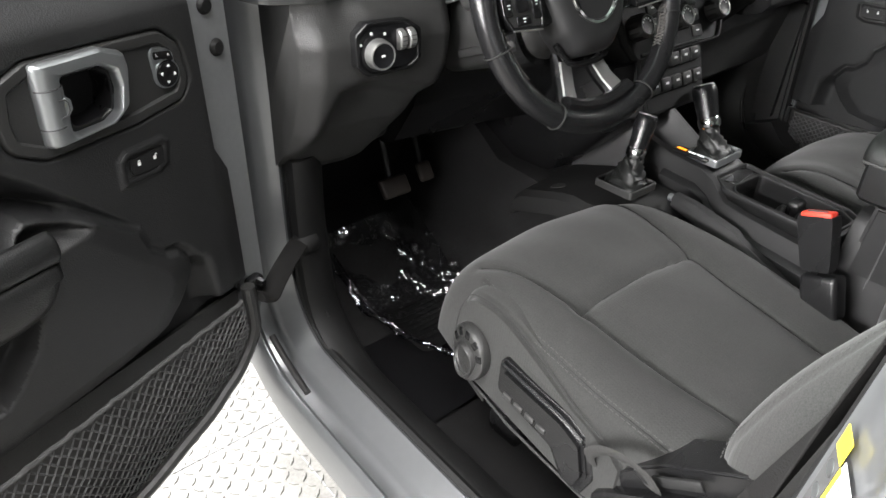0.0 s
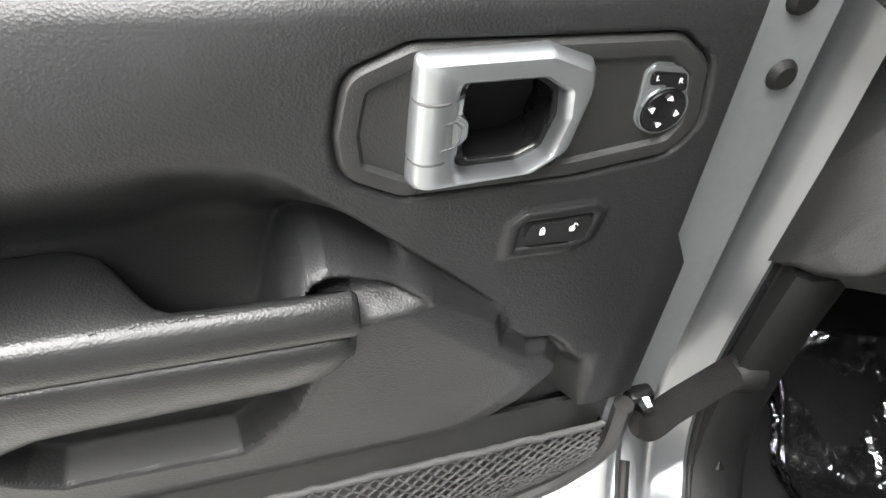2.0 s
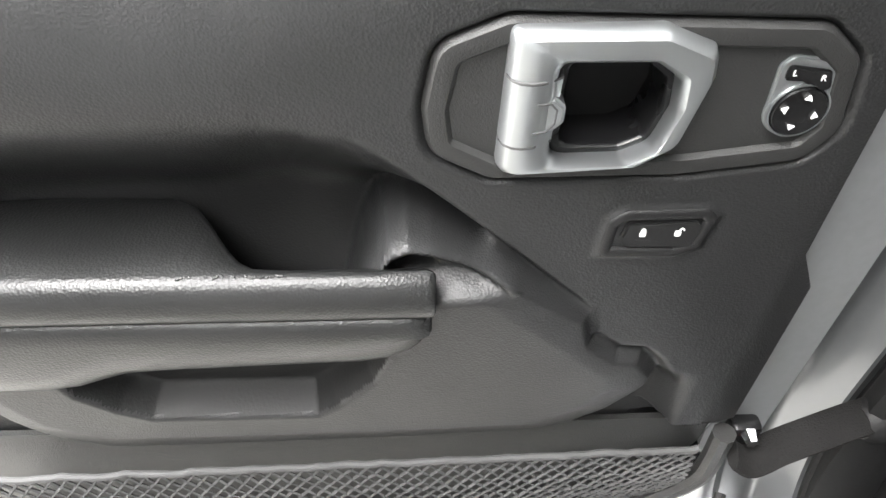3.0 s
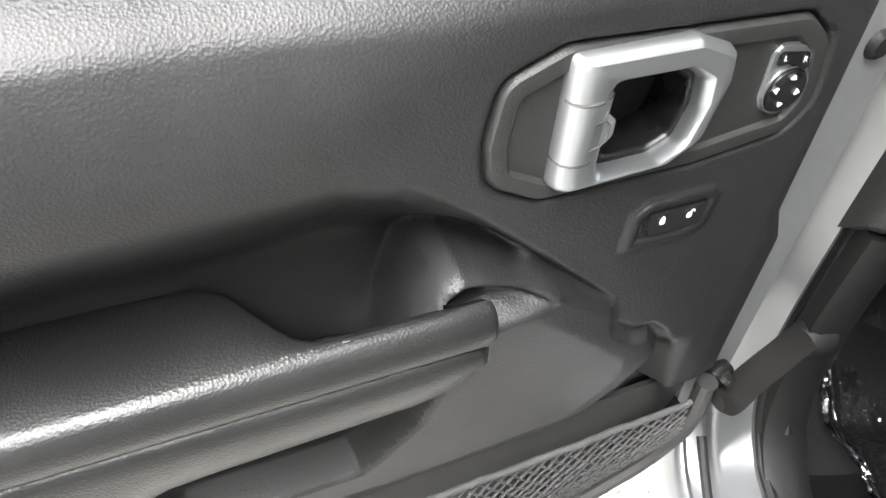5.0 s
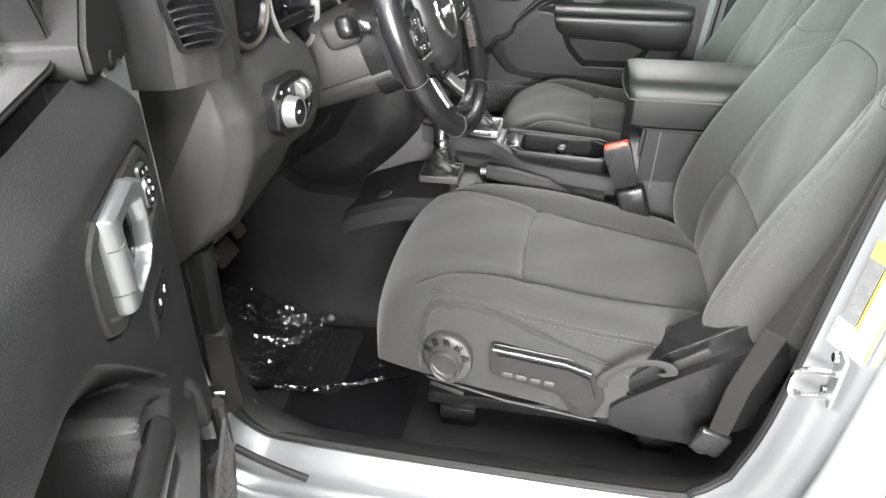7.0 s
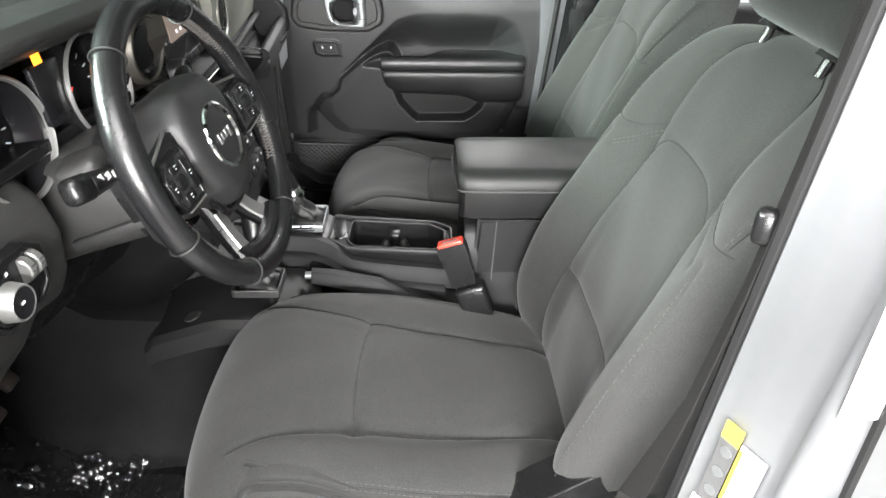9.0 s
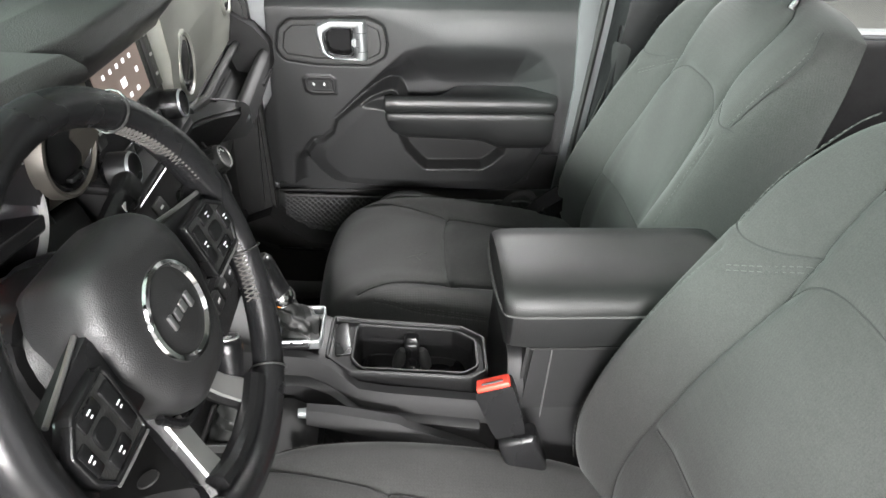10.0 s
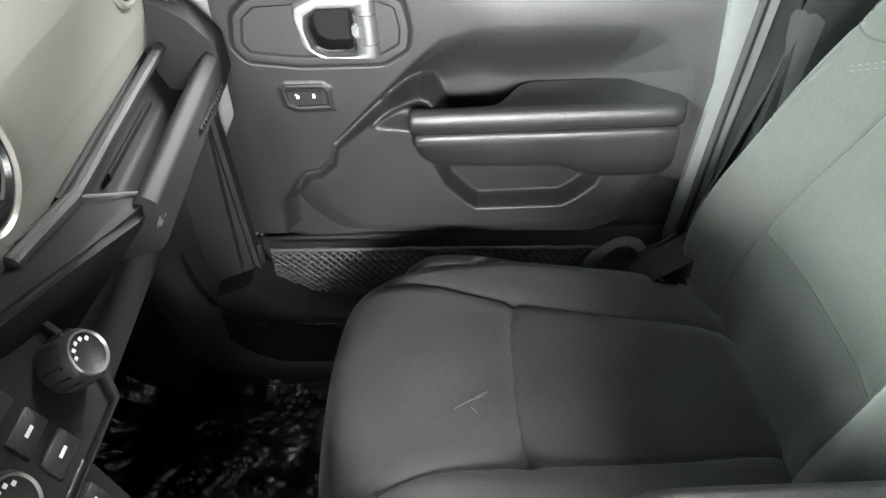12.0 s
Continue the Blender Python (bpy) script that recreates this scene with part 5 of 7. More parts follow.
# ---- belts ----
def buckle(label, x, y, z, m):
    t = thing("belt_buckle", label, "seat belt buckle", Matrix.Translation((x, y, z)) @ m, "seat belt buckles")
    part("body", loft([[(sx * w, sy * d, h) for sx, sy in ((-1, -1), (1, -1), (1, 1), (-1, 1))] for h, w, d in ((-0.085, 0.011, 0.020), (-0.07, 0.0125, 0.023), (-0.01, 0.0135, 0.026), (0.0, 0.0125, 0.025))]), BLACK, t, smooth=20)
    part("release_button", rbox(0.021, 0.046, 0.010, 0.003, 3, pose(0, 0, 0.0015)), RED, t, "orange red release button")
    part("slot", rbox(0.004, 0.030, 0.004, 0.001, 1, pose(-0.004, 0, 0.006)), DARK_INK, t)
    part("collar", rbox(0.036, 0.056, 0.07, 0.008, 3, pose(0.001, -0.006, -0.125)), BLACK, t, "dark plastic buckle collar")
    part("stalk", rbox(0.012, 0.035, 0.16, 0.004, 2, pose(0.001, -0.008, -0.19)), WEBBING, t)
    return t


def pillar_belt(side, sh):
    t = thing("seat_belt", "black webbing seat belt hanging along the B pillar", "seat belt", pose(0, 0, 0), "seat belts")
    secs = []
    for x, y, z, ang in ((0.650, 0.385, 1.60, 22 * side), (0.668, 0.412, 1.40, 22 * side), (0.676, 0.434, 1.25, 22 * side), (0.676, 0.458, 1.10, 14 * side), (0.668, 0.492, 0.95, 50), (0.664, 0.516, 0.84, 80), (0.666, 0.526, 0.755, 88)):
        c, q = math.cos(radians(ang)), math.sin(radians(ang))
        secs.append([(side * (x - c * w + q * d), y + sh + q * w + c * d, z) for w, d in ((-0.0155, 0), (-0.0145, 0.0014), (0.0145, 0.0014), (0.0155, 0), (0.0145, -0.0014), (-0.0145, -0.0014))])
    part("webbing", loft(secs), WEBBING, t, "dark worn webbing", smooth=40)
    part("upper_guide", rbox(0.022, 0.075, 0.13, 0.01, 3, pose(side * 0.642, 0.40 + sh, 1.60, 8, 0, 0)), BLACK, t)
    part("anchor", rbox(0.014, 0.050, 0.045, 0.008, 3, pose(side * 0.668, 0.535 + sh, 0.738, 20, 0, 0)), BLACK, t, "dark anchor plate")
    part("anchor_bolt", lathe([(0, 0.01), (0.01, 0.01), (0.014, 0)], 6, pose(side * 0.660, 0.54 + sh, 0.715, 0, -side * 90, 0)), HARD, t)
    zt = 1.316 if side < 0 else 1.265
    tg = part("tongue", rbox(0.020, 0.024, 0.034, 0.007, 3, pose(side * 0.672, 0.432 + sh, zt, 10, 0, -side * 60)), BLACK, t, "black belt tongue")
    if side > 0:
        part("tongue_plate", ring(fillet([(-0.012, 0), (0.012, 0), (0.010, -0.048), (-0.010, -0.048)], 0.004, 3), fillet([(-0.006, -0.014), (0.006, -0.014), (0.005, -0.034), (-0.005, -0.034)], 0.002, 3), 0, 0.003, 0.0008,
                                  pose(0.660, 0.440 + sh, zt - 0.012) @ pose(0, 0, 0, 90, 0, 70)), CHROME, tg, "bright steel tongue plate")
    return t


# ---- console ----
def console():
    t = thing("centre_console", "dark plastic centre console with cup holders and armrest", "car console", pose(0, 0, 0))
    # lower body, lofted along the car; it stands a little towards the passenger
    secs = []
    for y, l, r, z in ((0.30, -0.095, 0.095, 0.98), (0.655, -0.090, 0.092, 0.98), (0.660, -0.070, 0.085, 0.825), (0.892, -0.052, 0.104, 0.825), (0.897, -0.050, 0.106, 0.896), (0.935, -0.018, 0.108, 0.912),
                       (0.955, -0.010, 0.108, 0.922), (1.03, -0.010, 0.106, 0.930), (1.12, -0.020, 0.104, 0.985), (1.22, -0.04, 0.10, 1.06)):
        secs.append([(l - 0.035, y, 0.70), (l - 0.012, y, z - 0.06), (l, y, z - 0.014), (l + 0.008, y, z - 0.004), (l + 0.018, y, z), (r - 0.018, y, z), (r - 0.008, y, z - 0.004), (r, y, z - 0.014), (r + 0.02, y, 0.70)])
    part("body", loft(secs), CONSOLE, t, "dark grained console body", smooth=30)
    # stepped satin side rail on the driver's side
    rail = [[(x - a, y, z + b) for a, b in ((-0.004, 0.016), (0.010, 0.014), (0.018, 0.004), (0.020, -0.022), (0.0, -0.03))]
            for x, y, z in ((-0.072, 0.668, 0.868), (-0.060, 0.83, 0.878), (-0.054, 0.872, 0.882), (-0.026, 0.915, 0.900), (-0.014, 0.95, 0.908), (-0.012, 1.02, 0.914), (-0.018, 1.10, 0.940))]
    part("side_rail", loft(rail), BIN, t, "satin dark side rail", smooth=40)
    groove = [(-0.092, 0.69, 0.846), (-0.080, 0.83, 0.856), (-0.074, 0.87, 0.860), (-0.048, 0.915, 0.878), (-0.038, 0.95, 0.886), (-0.036, 1.02, 0.890)]
    part("lower_ledge", loft([[(x - a, y, z + b) for a, b in ((-0.02, 0.008), (0.0, 0.008), (0.010, 0.0), (0.016, -0.07), (-0.02, -0.07))] for x, y, z in groove]), CONSOLE, t, "lower ledge of the console", smooth=40)
    # cup holder tray: raised eight-sided rim, deep twin wells and a divider
    o = fillet([(0.096, 0.922), (0.086, 0.876), (0.064, 0.708), (0.036, 0.672), (-0.044, 0.674), (-0.062, 0.700), (-0.044, 0.886), (-0.008, 0.926)], 0.012, 3)
    w = fillet([(0.074, 0.878), (0.056, 0.722), (0.030, 0.690), (-0.028, 0.692), (-0.042, 0.712), (-0.028, 0.868), (-0.008, 0.882)], 0.012, 3)
    part("cup_tray", plate_with_hole(o, w, 0.815, 0.904), BIN, t, "black cup holder tray")
    part("tray_bead", soft_ring(o, inset(o, 0.006), 0.88, 0.912, 0.004), CONSOLE, t, "raised outer bead of the tray")
    part("well_bead", soft_ring(inset(w, -0.005), w, 0.88, 0.908, 0.003), CONSOLE, t, "raised inner bead of the wells")
    part("well_floor", prism(scaled(w, 1.04), 0.785, 0.806, 0.0), BLACK, t)
    part("coin_recess", rbox(0.078, 0.026, 0.004, 0.002, 2, pose(0.040, 0.903, 0.9045, 0, 0, 8)), BLACK, t, "shallow recess ahead of the wells")
    part("cup_divider", rbox(0.100, 0.018, 0.060, 0.008, 3, pose(0.014, 0.790, 0.838)), BLACK, t, "wall between the wells")
    tower = part("divider_tower", rbox(0.034, 0.024, 0.074, 0.006, 3, pose(0.050, 0.790, 0.860)), BLACK, t, "tower on the divider")
    for s in (-1, 1):
        part("cup_finger", lathe([(0, -0.020), (0.009, -0.018), (0.011, -0.004), (0.010, 0.012), (0.006, 0.020), (0, 0.022)], 16, pose(0.040, 0.790 + s * 0.020, 0.862, s * 14, 0, 0)), HARD, tower, "grey sprung finger")
        bowl_line = fillet([(0.066 if s > 0 else 0.056, 0.0), (0.064 if s > 0 else 0.044, 0.060), (-0.026, 0.062), (-0.036, 0.0)], 0.030, 6)
        cup = [Vector((p.x + 0.001, 0.790 + s * (0.014 + p.y * 1.16))) for p in bowl_line]
        part("cup_wall", soft_ring(cup, inset(cup, 0.0035 if s > 0 else -0.0035), 0.806, 0.852, 0.002), BLACK, t, "rounded wall of a cup well")
        part("cup_floor", prism([p for p in cup], 0.804, 0.809, 0.0), RUBBER, t)
    # armrest lid and bin
    lid = [[(x * g - 0.012 * (1 - g), y, 1.060 + (z - 1.060) * (0.35 + 0.65 * g)) for x, z in ((-0.104, 1.058), (-0.116, 1.070), (-0.116, 1.082), (-0.106, 1.096), (-0.085, 1.104), (-0.03, 1.107), (0.03, 1.105), (0.068, 1.098), (0.082, 1.086), (0.086, 1.070), (0.078, 1.058))]
           for y, g in ((0.335, 0.93), (0.345, 0.98), (0.38, 1), (0.60, 1), (0.635, 0.995), (0.655, 0.975), (0.666, 0.94), (0.671, 0.88))]
    part("armrest_lid", loft(lid), LID, t, "black grained padded armrest lid", smooth=42)
    part("lid_seam", tube(curve_through([(-0.112, 0.35, 1.069), (-0.1165, 0.40, 1.069), (-0.1165, 0.61, 1.069), (-0.113, 0.650, 1.068), (-0.096, 0.671, 1.066), (0.0, 0.676, 1.065), (0.070, 0.670, 1.065), (0.086, 0.64, 1.066)], 4), 0.0020, 6), THREAD, t, "raised seam under the lid")
    base = [[(x * g, y, z) for x, z in ((-0.098, 1.004), (-0.112, 1.014), (-0.115, 1.040), (-0.114, 1.068), (0.083, 1.068), (0.082, 1.014), (0.07, 1.004))] for y, g in ((0.335, 0.95), (0.60, 1.0), (0.640, 0.985), (0.658, 0.95), (0.664, 0.88))]
    part("armrest_base", loft(base), LEATHER, t, "grained side of the armrest", smooth=40)
    part("bin", hull([(x, y, z) for x, y, z in ((-0.104, 0.37, 1.010), (0.080, 0.37, 1.010), (0.080, 0.628, 1.010), (-0.104, 0.632, 1.010), (-0.112, 0.37, 0.58), (0.085, 0.37, 0.58), (0.080, 0.660, 0.58), (-0.108, 0.664, 0.58))], 0.008), BIN, t, "dark console bin", smooth=30)
    part("bin_split", tube([(-0.1045, 0.598, 1.006), (-0.110, 0.612, 0.62)], 0.0012, 6), DARK_INK, t)
    part("bin_edge", tube([(-0.105, 0.38, 1.0055), (-0.105, 0.628, 1.0055), (-0.098, 0.634, 1.0055), (0.07, 0.630, 1.0055)], 0.0016, 6), GREY_TRIM, t, "pale lip of the bin")
    ind = part("gear_indicator", rbox(0.020, 0.075, 0.006, 0.002, 2, pose(-0.002, 0.985, 0.932)), BLACK, t, "narrow lit gear indicator")
    part("lit_bar", rbox(0.006, 0.020, 0.001, 0.0003, 1, pose(-0.002, 1.008, 0.9355)), AMBER, ind, "amber lit bar")
    for i in range(2):
        part("lit_bar", rbox(0.007, 0.014, 0.001, 0.0003, 1, pose(-0.002, 0.985 - i * 0.019, 0.9355)), ICON, ind, "white lit bar")
    # hand brake beside the tray
    hb = thing("hand_brake", "black hand brake lever lying beside the console", "hand brake", pose(0, 0, 0))
    part("lever", loft([[(x + a * w, y, z + b * h) for a, b in ((-1, -0.6), (-0.9, 0.5), (-0.5, 1), (0.5, 1), (0.9, 0.5), (1, -0.6), (0.6, -1), (-0.6, -1))]
                        for x, y, z, w, h in ((-0.122, 0.68, 0.812, 0.014, 0.014), (-0.120, 0.74, 0.838, 0.015, 0.015), (-0.115, 0.80, 0.860, 0.015, 0.014), (-0.113, 0.81, 0.864, 0.017, 0.017), (-0.106, 0.90, 0.880, 0.017, 0.016), (-0.101, 0.944, 0.884, 0.015, 0.013))]), BIN, hb, smooth=40)
    part("button", lathe([(0, 0.016), (0.007, 0.015), (0.008, 0)], 14, pose(-0.1005, 0.942, 0.884, -90, 0, 0)), SATIN, hb, "silver release button")
    part("boot", rbox(0.05, 0.12, 0.05, 0.02, 3, pose(-0.128, 0.68, 0.785)), RUBBER, hb)
    return t


def tunnel_cover():
    t = thing("tunnel_cover", "dark grey plastic cover on the tunnel round the transfer lever", "tunnel cover", pose(0, 0, 0))
    part("plate", loft([[(-0.232, y, z - 0.050), (-0.226, y, z - 0.018), (-0.214, y, z - 0.006), (-0.06, y, z + 0.006), (-0.04, y, z - 0.06)] for y, z in ((0.93, 0.845), (0.97, 0.868), (1.09, 0.872), (1.12, 0.866), (1.215, 0.834), (1.235, 0.815))]), RUBBER, t, "dark grey moulded plate", smooth=30)
    part("plug", lathe([(0, 0.002), (0.014, 0.002), (0.016, 0)], 20, pose(-0.188, 1.150, 0.8535, -18, 0, 0)), HARD, t, "round plastic plug")
    secs = []
    for k in range(13):
        z = 1.10 - 0.29 * k / 12
        front = 1.085 + 0.155 * max(0.0, (0.985 - z) / 0.155) ** 1.2
        x = -0.168 + 0.055 * (k / 12) ** 2
        secs.append([(x + 0.040, front, z), (x + 0.012, front + 0.004, z), (x, front + 0.022, z), (x - 0.004, front + 0.10, z), (x - 0.002, 1.45, z), (-0.06, 1.45, z), (-0.06, front, z)])
    part("side_panel", loft(secs), BLACK, t, "smooth black panel beside the tunnel", smooth=60)
    return t


def shifter(label, foot, top, frame, knob_r):
    """A lever on a creased boot: foot is the middle of the boot's frame, top the middle of the knob's cap."""
    foot, top = Vector(foot), Vector(top)
    t = thing("gear_lever", label, "gear lever", pose(*foot), "console levers")
    way = top - foot
    ax = way.normalized()
    neck = way - ax * 0.078
    k, secs = 12, []
    for i in range(k):
        f = i / (k - 1)
        w = (frame[0] * 0.80 - 0.0155) * (1 - f) ** 1.4 + 0.0155
        d = (frame[1] * 0.80 - 0.0155) * (1 - f) ** 1.4 + 0.0155
        c0 = Vector((neck.x * f ** 0.8, neck.y * f ** 0.8, 0.004 + (neck.z - 0.004) * f))
        loop = []
        for a in range(36):
            c, q = math.cos(a * math.pi / 18), math.sin(a * math.pi / 18)
            fold = 1 + 0.10 * math.sin(i * 2.4 + 1.3 * math.sin(a * 0.35)) + 0.07 * math.sin(a * 0.9 + i * 1.7) * (1 - f)
            e = 0.55 + 0.4 * f
            loop.append(c0 + Vector((w * fold * abs(c) ** e * (1 if c > 0 else -1), d * fold * abs(q) ** e * (1 if q > 0 else -1), 0.004 * math.sin(a * 0.7 + i))))
        secs.append(loop)
    part("boot", loft(secs), LID, t, "creased black leather boot", smooth=60)
    o = fillet([(-frame[0], -frame[1]), (frame[0], -frame[1]), (frame[0], frame[1]), (-frame[0], frame[1])], 0.008, 4)
    part("boot_frame", soft_ring(o, scaled(o, 0.88), -0.004, 0.0105, 0.003), SATIN if frame[0] > 0.041 else HARD, t, "boot frame")
    m = Matrix.Translation(neck) @ Vector((0, 0, 1)).rotation_difference(ax).to_matrix().to_4x4()
    part("collar", lathe([(0.0, -0.006), (knob_r * 0.80, -0.006), (knob_r * 0.90, 0.0), (knob_r * 0.92, 0.010), (knob_r * 0.86, 0.013), (0, 0.013)], 28, m), CHROME, t, "bright ring under the knob")
    kb = part("knob", lathe([(0, 0.012), (knob_r * 0.84, 0.012), (knob_r * 0.88, 0.030), (knob_r * 1.0, 0.058), (knob_r * 1.0, 0.068), (knob_r * 0.93, 0.0745), (knob_r * 0.82, 0.0765), (0, 0.0765)], 32, m), HIDE, t, "black leather knob", smooth=60)
    part("cap_ring", lathe([(knob_r * 0.84, 0.0755), (knob_r * 0.82, 0.0785), (knob_r * 0.74, 0.0785), (knob_r * 0.72, 0.076)], 32, m), SPOKE, kb, "grey ring round the cap")
    part("knob_cap", lathe([(0, 0.0778), (knob_r * 0.74, 0.0772)], 28, m), GREY_TRIM, kb, "grey cap with a shift pattern")
    for a, b, w, h in ((-0.006, 0, 0.0012, 0.014), (0.0, 0, 0.0012, 0.014), (0.006, 0.003, 0.0012, 0.008), (0, 0, 0.013, 0.0012)):
        part("pattern_bar", rbox(w, h, 0.0008, 0.0002, 1, m @ pose(a, b, 0.0778)), WHITE_INK, kb)
    return t


# ---- steering wheel and column ----
def steering_wheel():
    tilt = 21.0
    m = Matrix.Translation((-0.360, 1.008, 1.268)) @ pose(0, 0, 0, 90 - tilt, 0, 0) @ pose(0, 0, 0, 0, -4, 0)
    t = thing("steering_wheel", "black leather steering wheel with grey stitching", "steering wheel", m)
    R = 0.180

    def rim_pt(a, r=R, z=0.0):
        return Vector((r * math.cos(a), r * math.sin(a) * 0.985, z))
    n = 96
    rr = []
    for i in range(n):
        a = 2 * math.pi * i / n
        rr.append(0.0165 + 0.0025 * sum(math.exp(-((((a - c + math.pi) % (2 * math.pi)) - math.pi) / 0.28) ** 2) for c in (0.35, math.pi - 0.35)))
    part("rim", tube([rim_pt(2 * math.pi * i / n) for i in range(n)], rr, 16, True), HIDE, t, "black leather rim", smooth=80)
    for c in (0.95, math.pi - 0.95, -0.30, math.pi + 0.30, -1.05, math.pi + 1.05):
        loop = []
        for j in range(17):
            b = 2 * math.pi * j / 16
            loop.append(rim_pt(c, R + 0.0186 * math.cos(b), 0.0186 * math.sin(b)))
        part("rim_seam", tube(loop, 0.0011, 6), GREY_TRIM, t, "seam across the rim")
    bm = bmesh.new()
    for lo, hi in ((0.28, 0.95), (math.pi - 0.95, math.pi - 0.28), (-0.62, -0.16), (math.pi + 0.16, math.pi + 0.62)):
        k = int((hi - lo) / 0.030)
        for i in range(k):
            a, b = lo + i * (hi - lo) / k, lo + (i + 1) * (hi - lo) / k
            for p, q in ((0, 1), (1, 0)):
                pts = []
                for s in (0, 0.5, 1):
                    ang = a + (b - a) * s
                    cross = (0.42 if p else -0.42) + ((0.84 if q else -0.84) * s)
                    pts.append(rim_pt(ang, R - 0.0178 * math.cos(cross), 0.0178 * math.sin(cross) + 0.002))
                tube(pts, 0.0009, 4, bm=bm)
    tagged(part("rim_stitching", bm, WHEEL_THREAD, t), "grey cross stitching on the inner rim", kind="stuff")
    # hub and airbag cover: a deep domed shield
    shield = fillet([(-0.074, 0.048), (-0.050, 0.080), (0.050, 0.080), (0.074, 0.048), (0.078, 0.0), (0.060, -0.052), (0.032, -0.084), (-0.032, -0.084), (-0.060, -0.052), (-0.078, 0.0)], 0.030, 5)
    dome = [[(p.x * k, p.y * k, z) for p in shield] for k, z in ((0.90, -0.060), (0.97, -0.045), (1.0, -0.022), (0.995, -0.010), (0.975, 0.000), (0.93, 0.0085), (0.85, 0.0145), (0.72, 0.0180), (0.58, 0.0190))]
    part("airbag_cover", loft(dome), HUB, t, "satin black domed airbag cover", smooth=70)
    em = part("emblem_ring", lathe([(0.0365, 0.0180), (0.0395, 0.0222), (0.0430, 0.0215), (0.0450, 0.0165)], 48), CHROME, t, "bright ring round the emblem")
    part("emblem_disc", lathe([(0, 0.0205), (0.033, 0.0200), (0.0375, 0.0185)], 40), HUB, em)
    for i, (x, w, h) in enumerate(((-0.017, 0.006, 0.014), (-0.006, 0.008, 0.010), (0.005, 0.008, 0.010), (0.017, 0.007, 0.014))):
        part("emblem_mark", rbox(w, h, 0.003, 0.001, 2, pose(x, -0.002 * (i == 3), 0.0213)), PEWTER, em, "plain raised bar")
    part("lower_bezel", tube(curve_through([(-0.058, -0.060, -0.012), (-0.036, -0.088, -0.014), (0.0, -0.094, -0.014), (0.036, -0.088, -0.014), (0.058, -0.060, -0.012)], 5), 0.0045, 8), BLACK, t, "black lower edge of the hub")
    # side spokes with their keypads, and the twin silver lower spokes
    for s in (-1, 1):
        arm = [[(s * x, y0 + y * w, z) for y, z in ((0.034, -0.012), (0.031, -0.002), (0.026, 0.0), (-0.026, 0.0), (-0.031, -0.002), (-0.034, -0.012), (-0.02, -0.028), (0.02, -0.028))]
               for x, w, dz, y0 in ((0.055, 1.20, -0.010, 0.008), (0.09, 1.12, -0.007, 0.006), (0.125, 1.02, -0.003, 0.003), (0.150, 1.02, 0.001, 0.0), (0.164, 1.30, 0.003, -0.002), (0.176, 1.65, 0.003, -0.004))]
        part("spoke", loft(arm), HIDE, t, "black leather side spoke", smooth=50)
        part("spoke_bead", tube([(s * 0.074, 0.047, -0.008), (s * 0.110, 0.040, -0.003), (s * 0.150, 0.034, 0.003)], 0.0022, 6), SPOKE, t, "bright bead along the spoke")
        o = fillet([(s * 0.088, 0.030), (s * 0.140, 0.030), (s * 0.162, 0.014), (s * 0.162, -0.012), (s * 0.150, -0.030), (s * 0.092, -0.034)], 0.007, 3)
        tip = pose(0, 0, -0.0015) @ pose(0, 0, 0, 0, -s * 4, 0)
        part("keypad_bezel", soft_ring(o, inset(o, 0.0045), -0.012, 0.0050, 0.002, tip), BLACK, t, "glossy black keypad bezel")
        kp = part("keypad", prism(inset(o, 0.004), -0.012, 0.0035, 0.002, 2, tip), HARD, t, "black keypad")
        part("keypad_line", tube([tip @ Vector(v) for v in ((s * 0.096, -0.0345, 0.0042), (s * 0.124, -0.0325, 0.0046), (s * 0.149, -0.0305, 0.0042))], 0.0013, 6), SPOKE, kp, "bright line under the keypad")
        part("centre_key", prism(fillet([(s * 0.117, 0.008), (s * 0.139, 0.008), (s * 0.139, -0.009), (s * 0.117, -0.009)], 0.006, 3), 0.002, 0.0055, 0.001, 2, tip), BLACK, kp)
        for i, (x, y, w, h) in enumerate(((0.102, 0.0, 0.014, 0.040), (0.128, 0.018, 0.026, 0.012), (0.128, -0.019, 0.026, 0.012), (0.152, 0.0, 0.012, 0.024))):
            part("key", rbox(w, h, 0.004, 0.0015, 2, tip @ pose(s * x, y, 0.0035)), BLACK, kp)
            part("key_mark", rbox(min(0.0055, w * 0.5), 0.0013, 0.0008, 0.0002, 1, tip @ pose(s * x, y + 0.002, 0.0056)), WHITE_INK, kp)
            part("key_mark", rbox(min(0.0030, w * 0.4), 0.0013, 0.0008, 0.0002, 1, tip @ pose(s * x, y - 0.002, 0.0056)), WHITE_INK, kp)
        legs = ((0.026, -0.066, -0.040, 0.013), (0.030, -0.088, -0.034, 0.0125), (0.040, -0.120, -0.024, 0.0125), (0.052, -0.148, -0.010, 0.015), (0.060, -0.166, -0.004, 0.020))
        lo = part("lower_spoke", loft([[(s * (x + d * w * 78), y + d * 0.35 * w * 78, z + q) for d, q in ((-0.0145, -0.002), (-0.012, 0.004), (0.012, 0.004), (0.0145, -0.002), (0.011, -0.014), (-0.011, -0.014))] for x, y, z, w in legs]), BLACK, t, "black lower spoke", smooth=40)
        face = [[(s * (x + d * w * 78), y + d * 0.35 * w * 78, z + q) for d, q in ((-0.0125, 0.002), (-0.010, 0.0068), (0.010, 0.0068), (0.0125, 0.002))] for x, y, z, w in legs[1:4]]
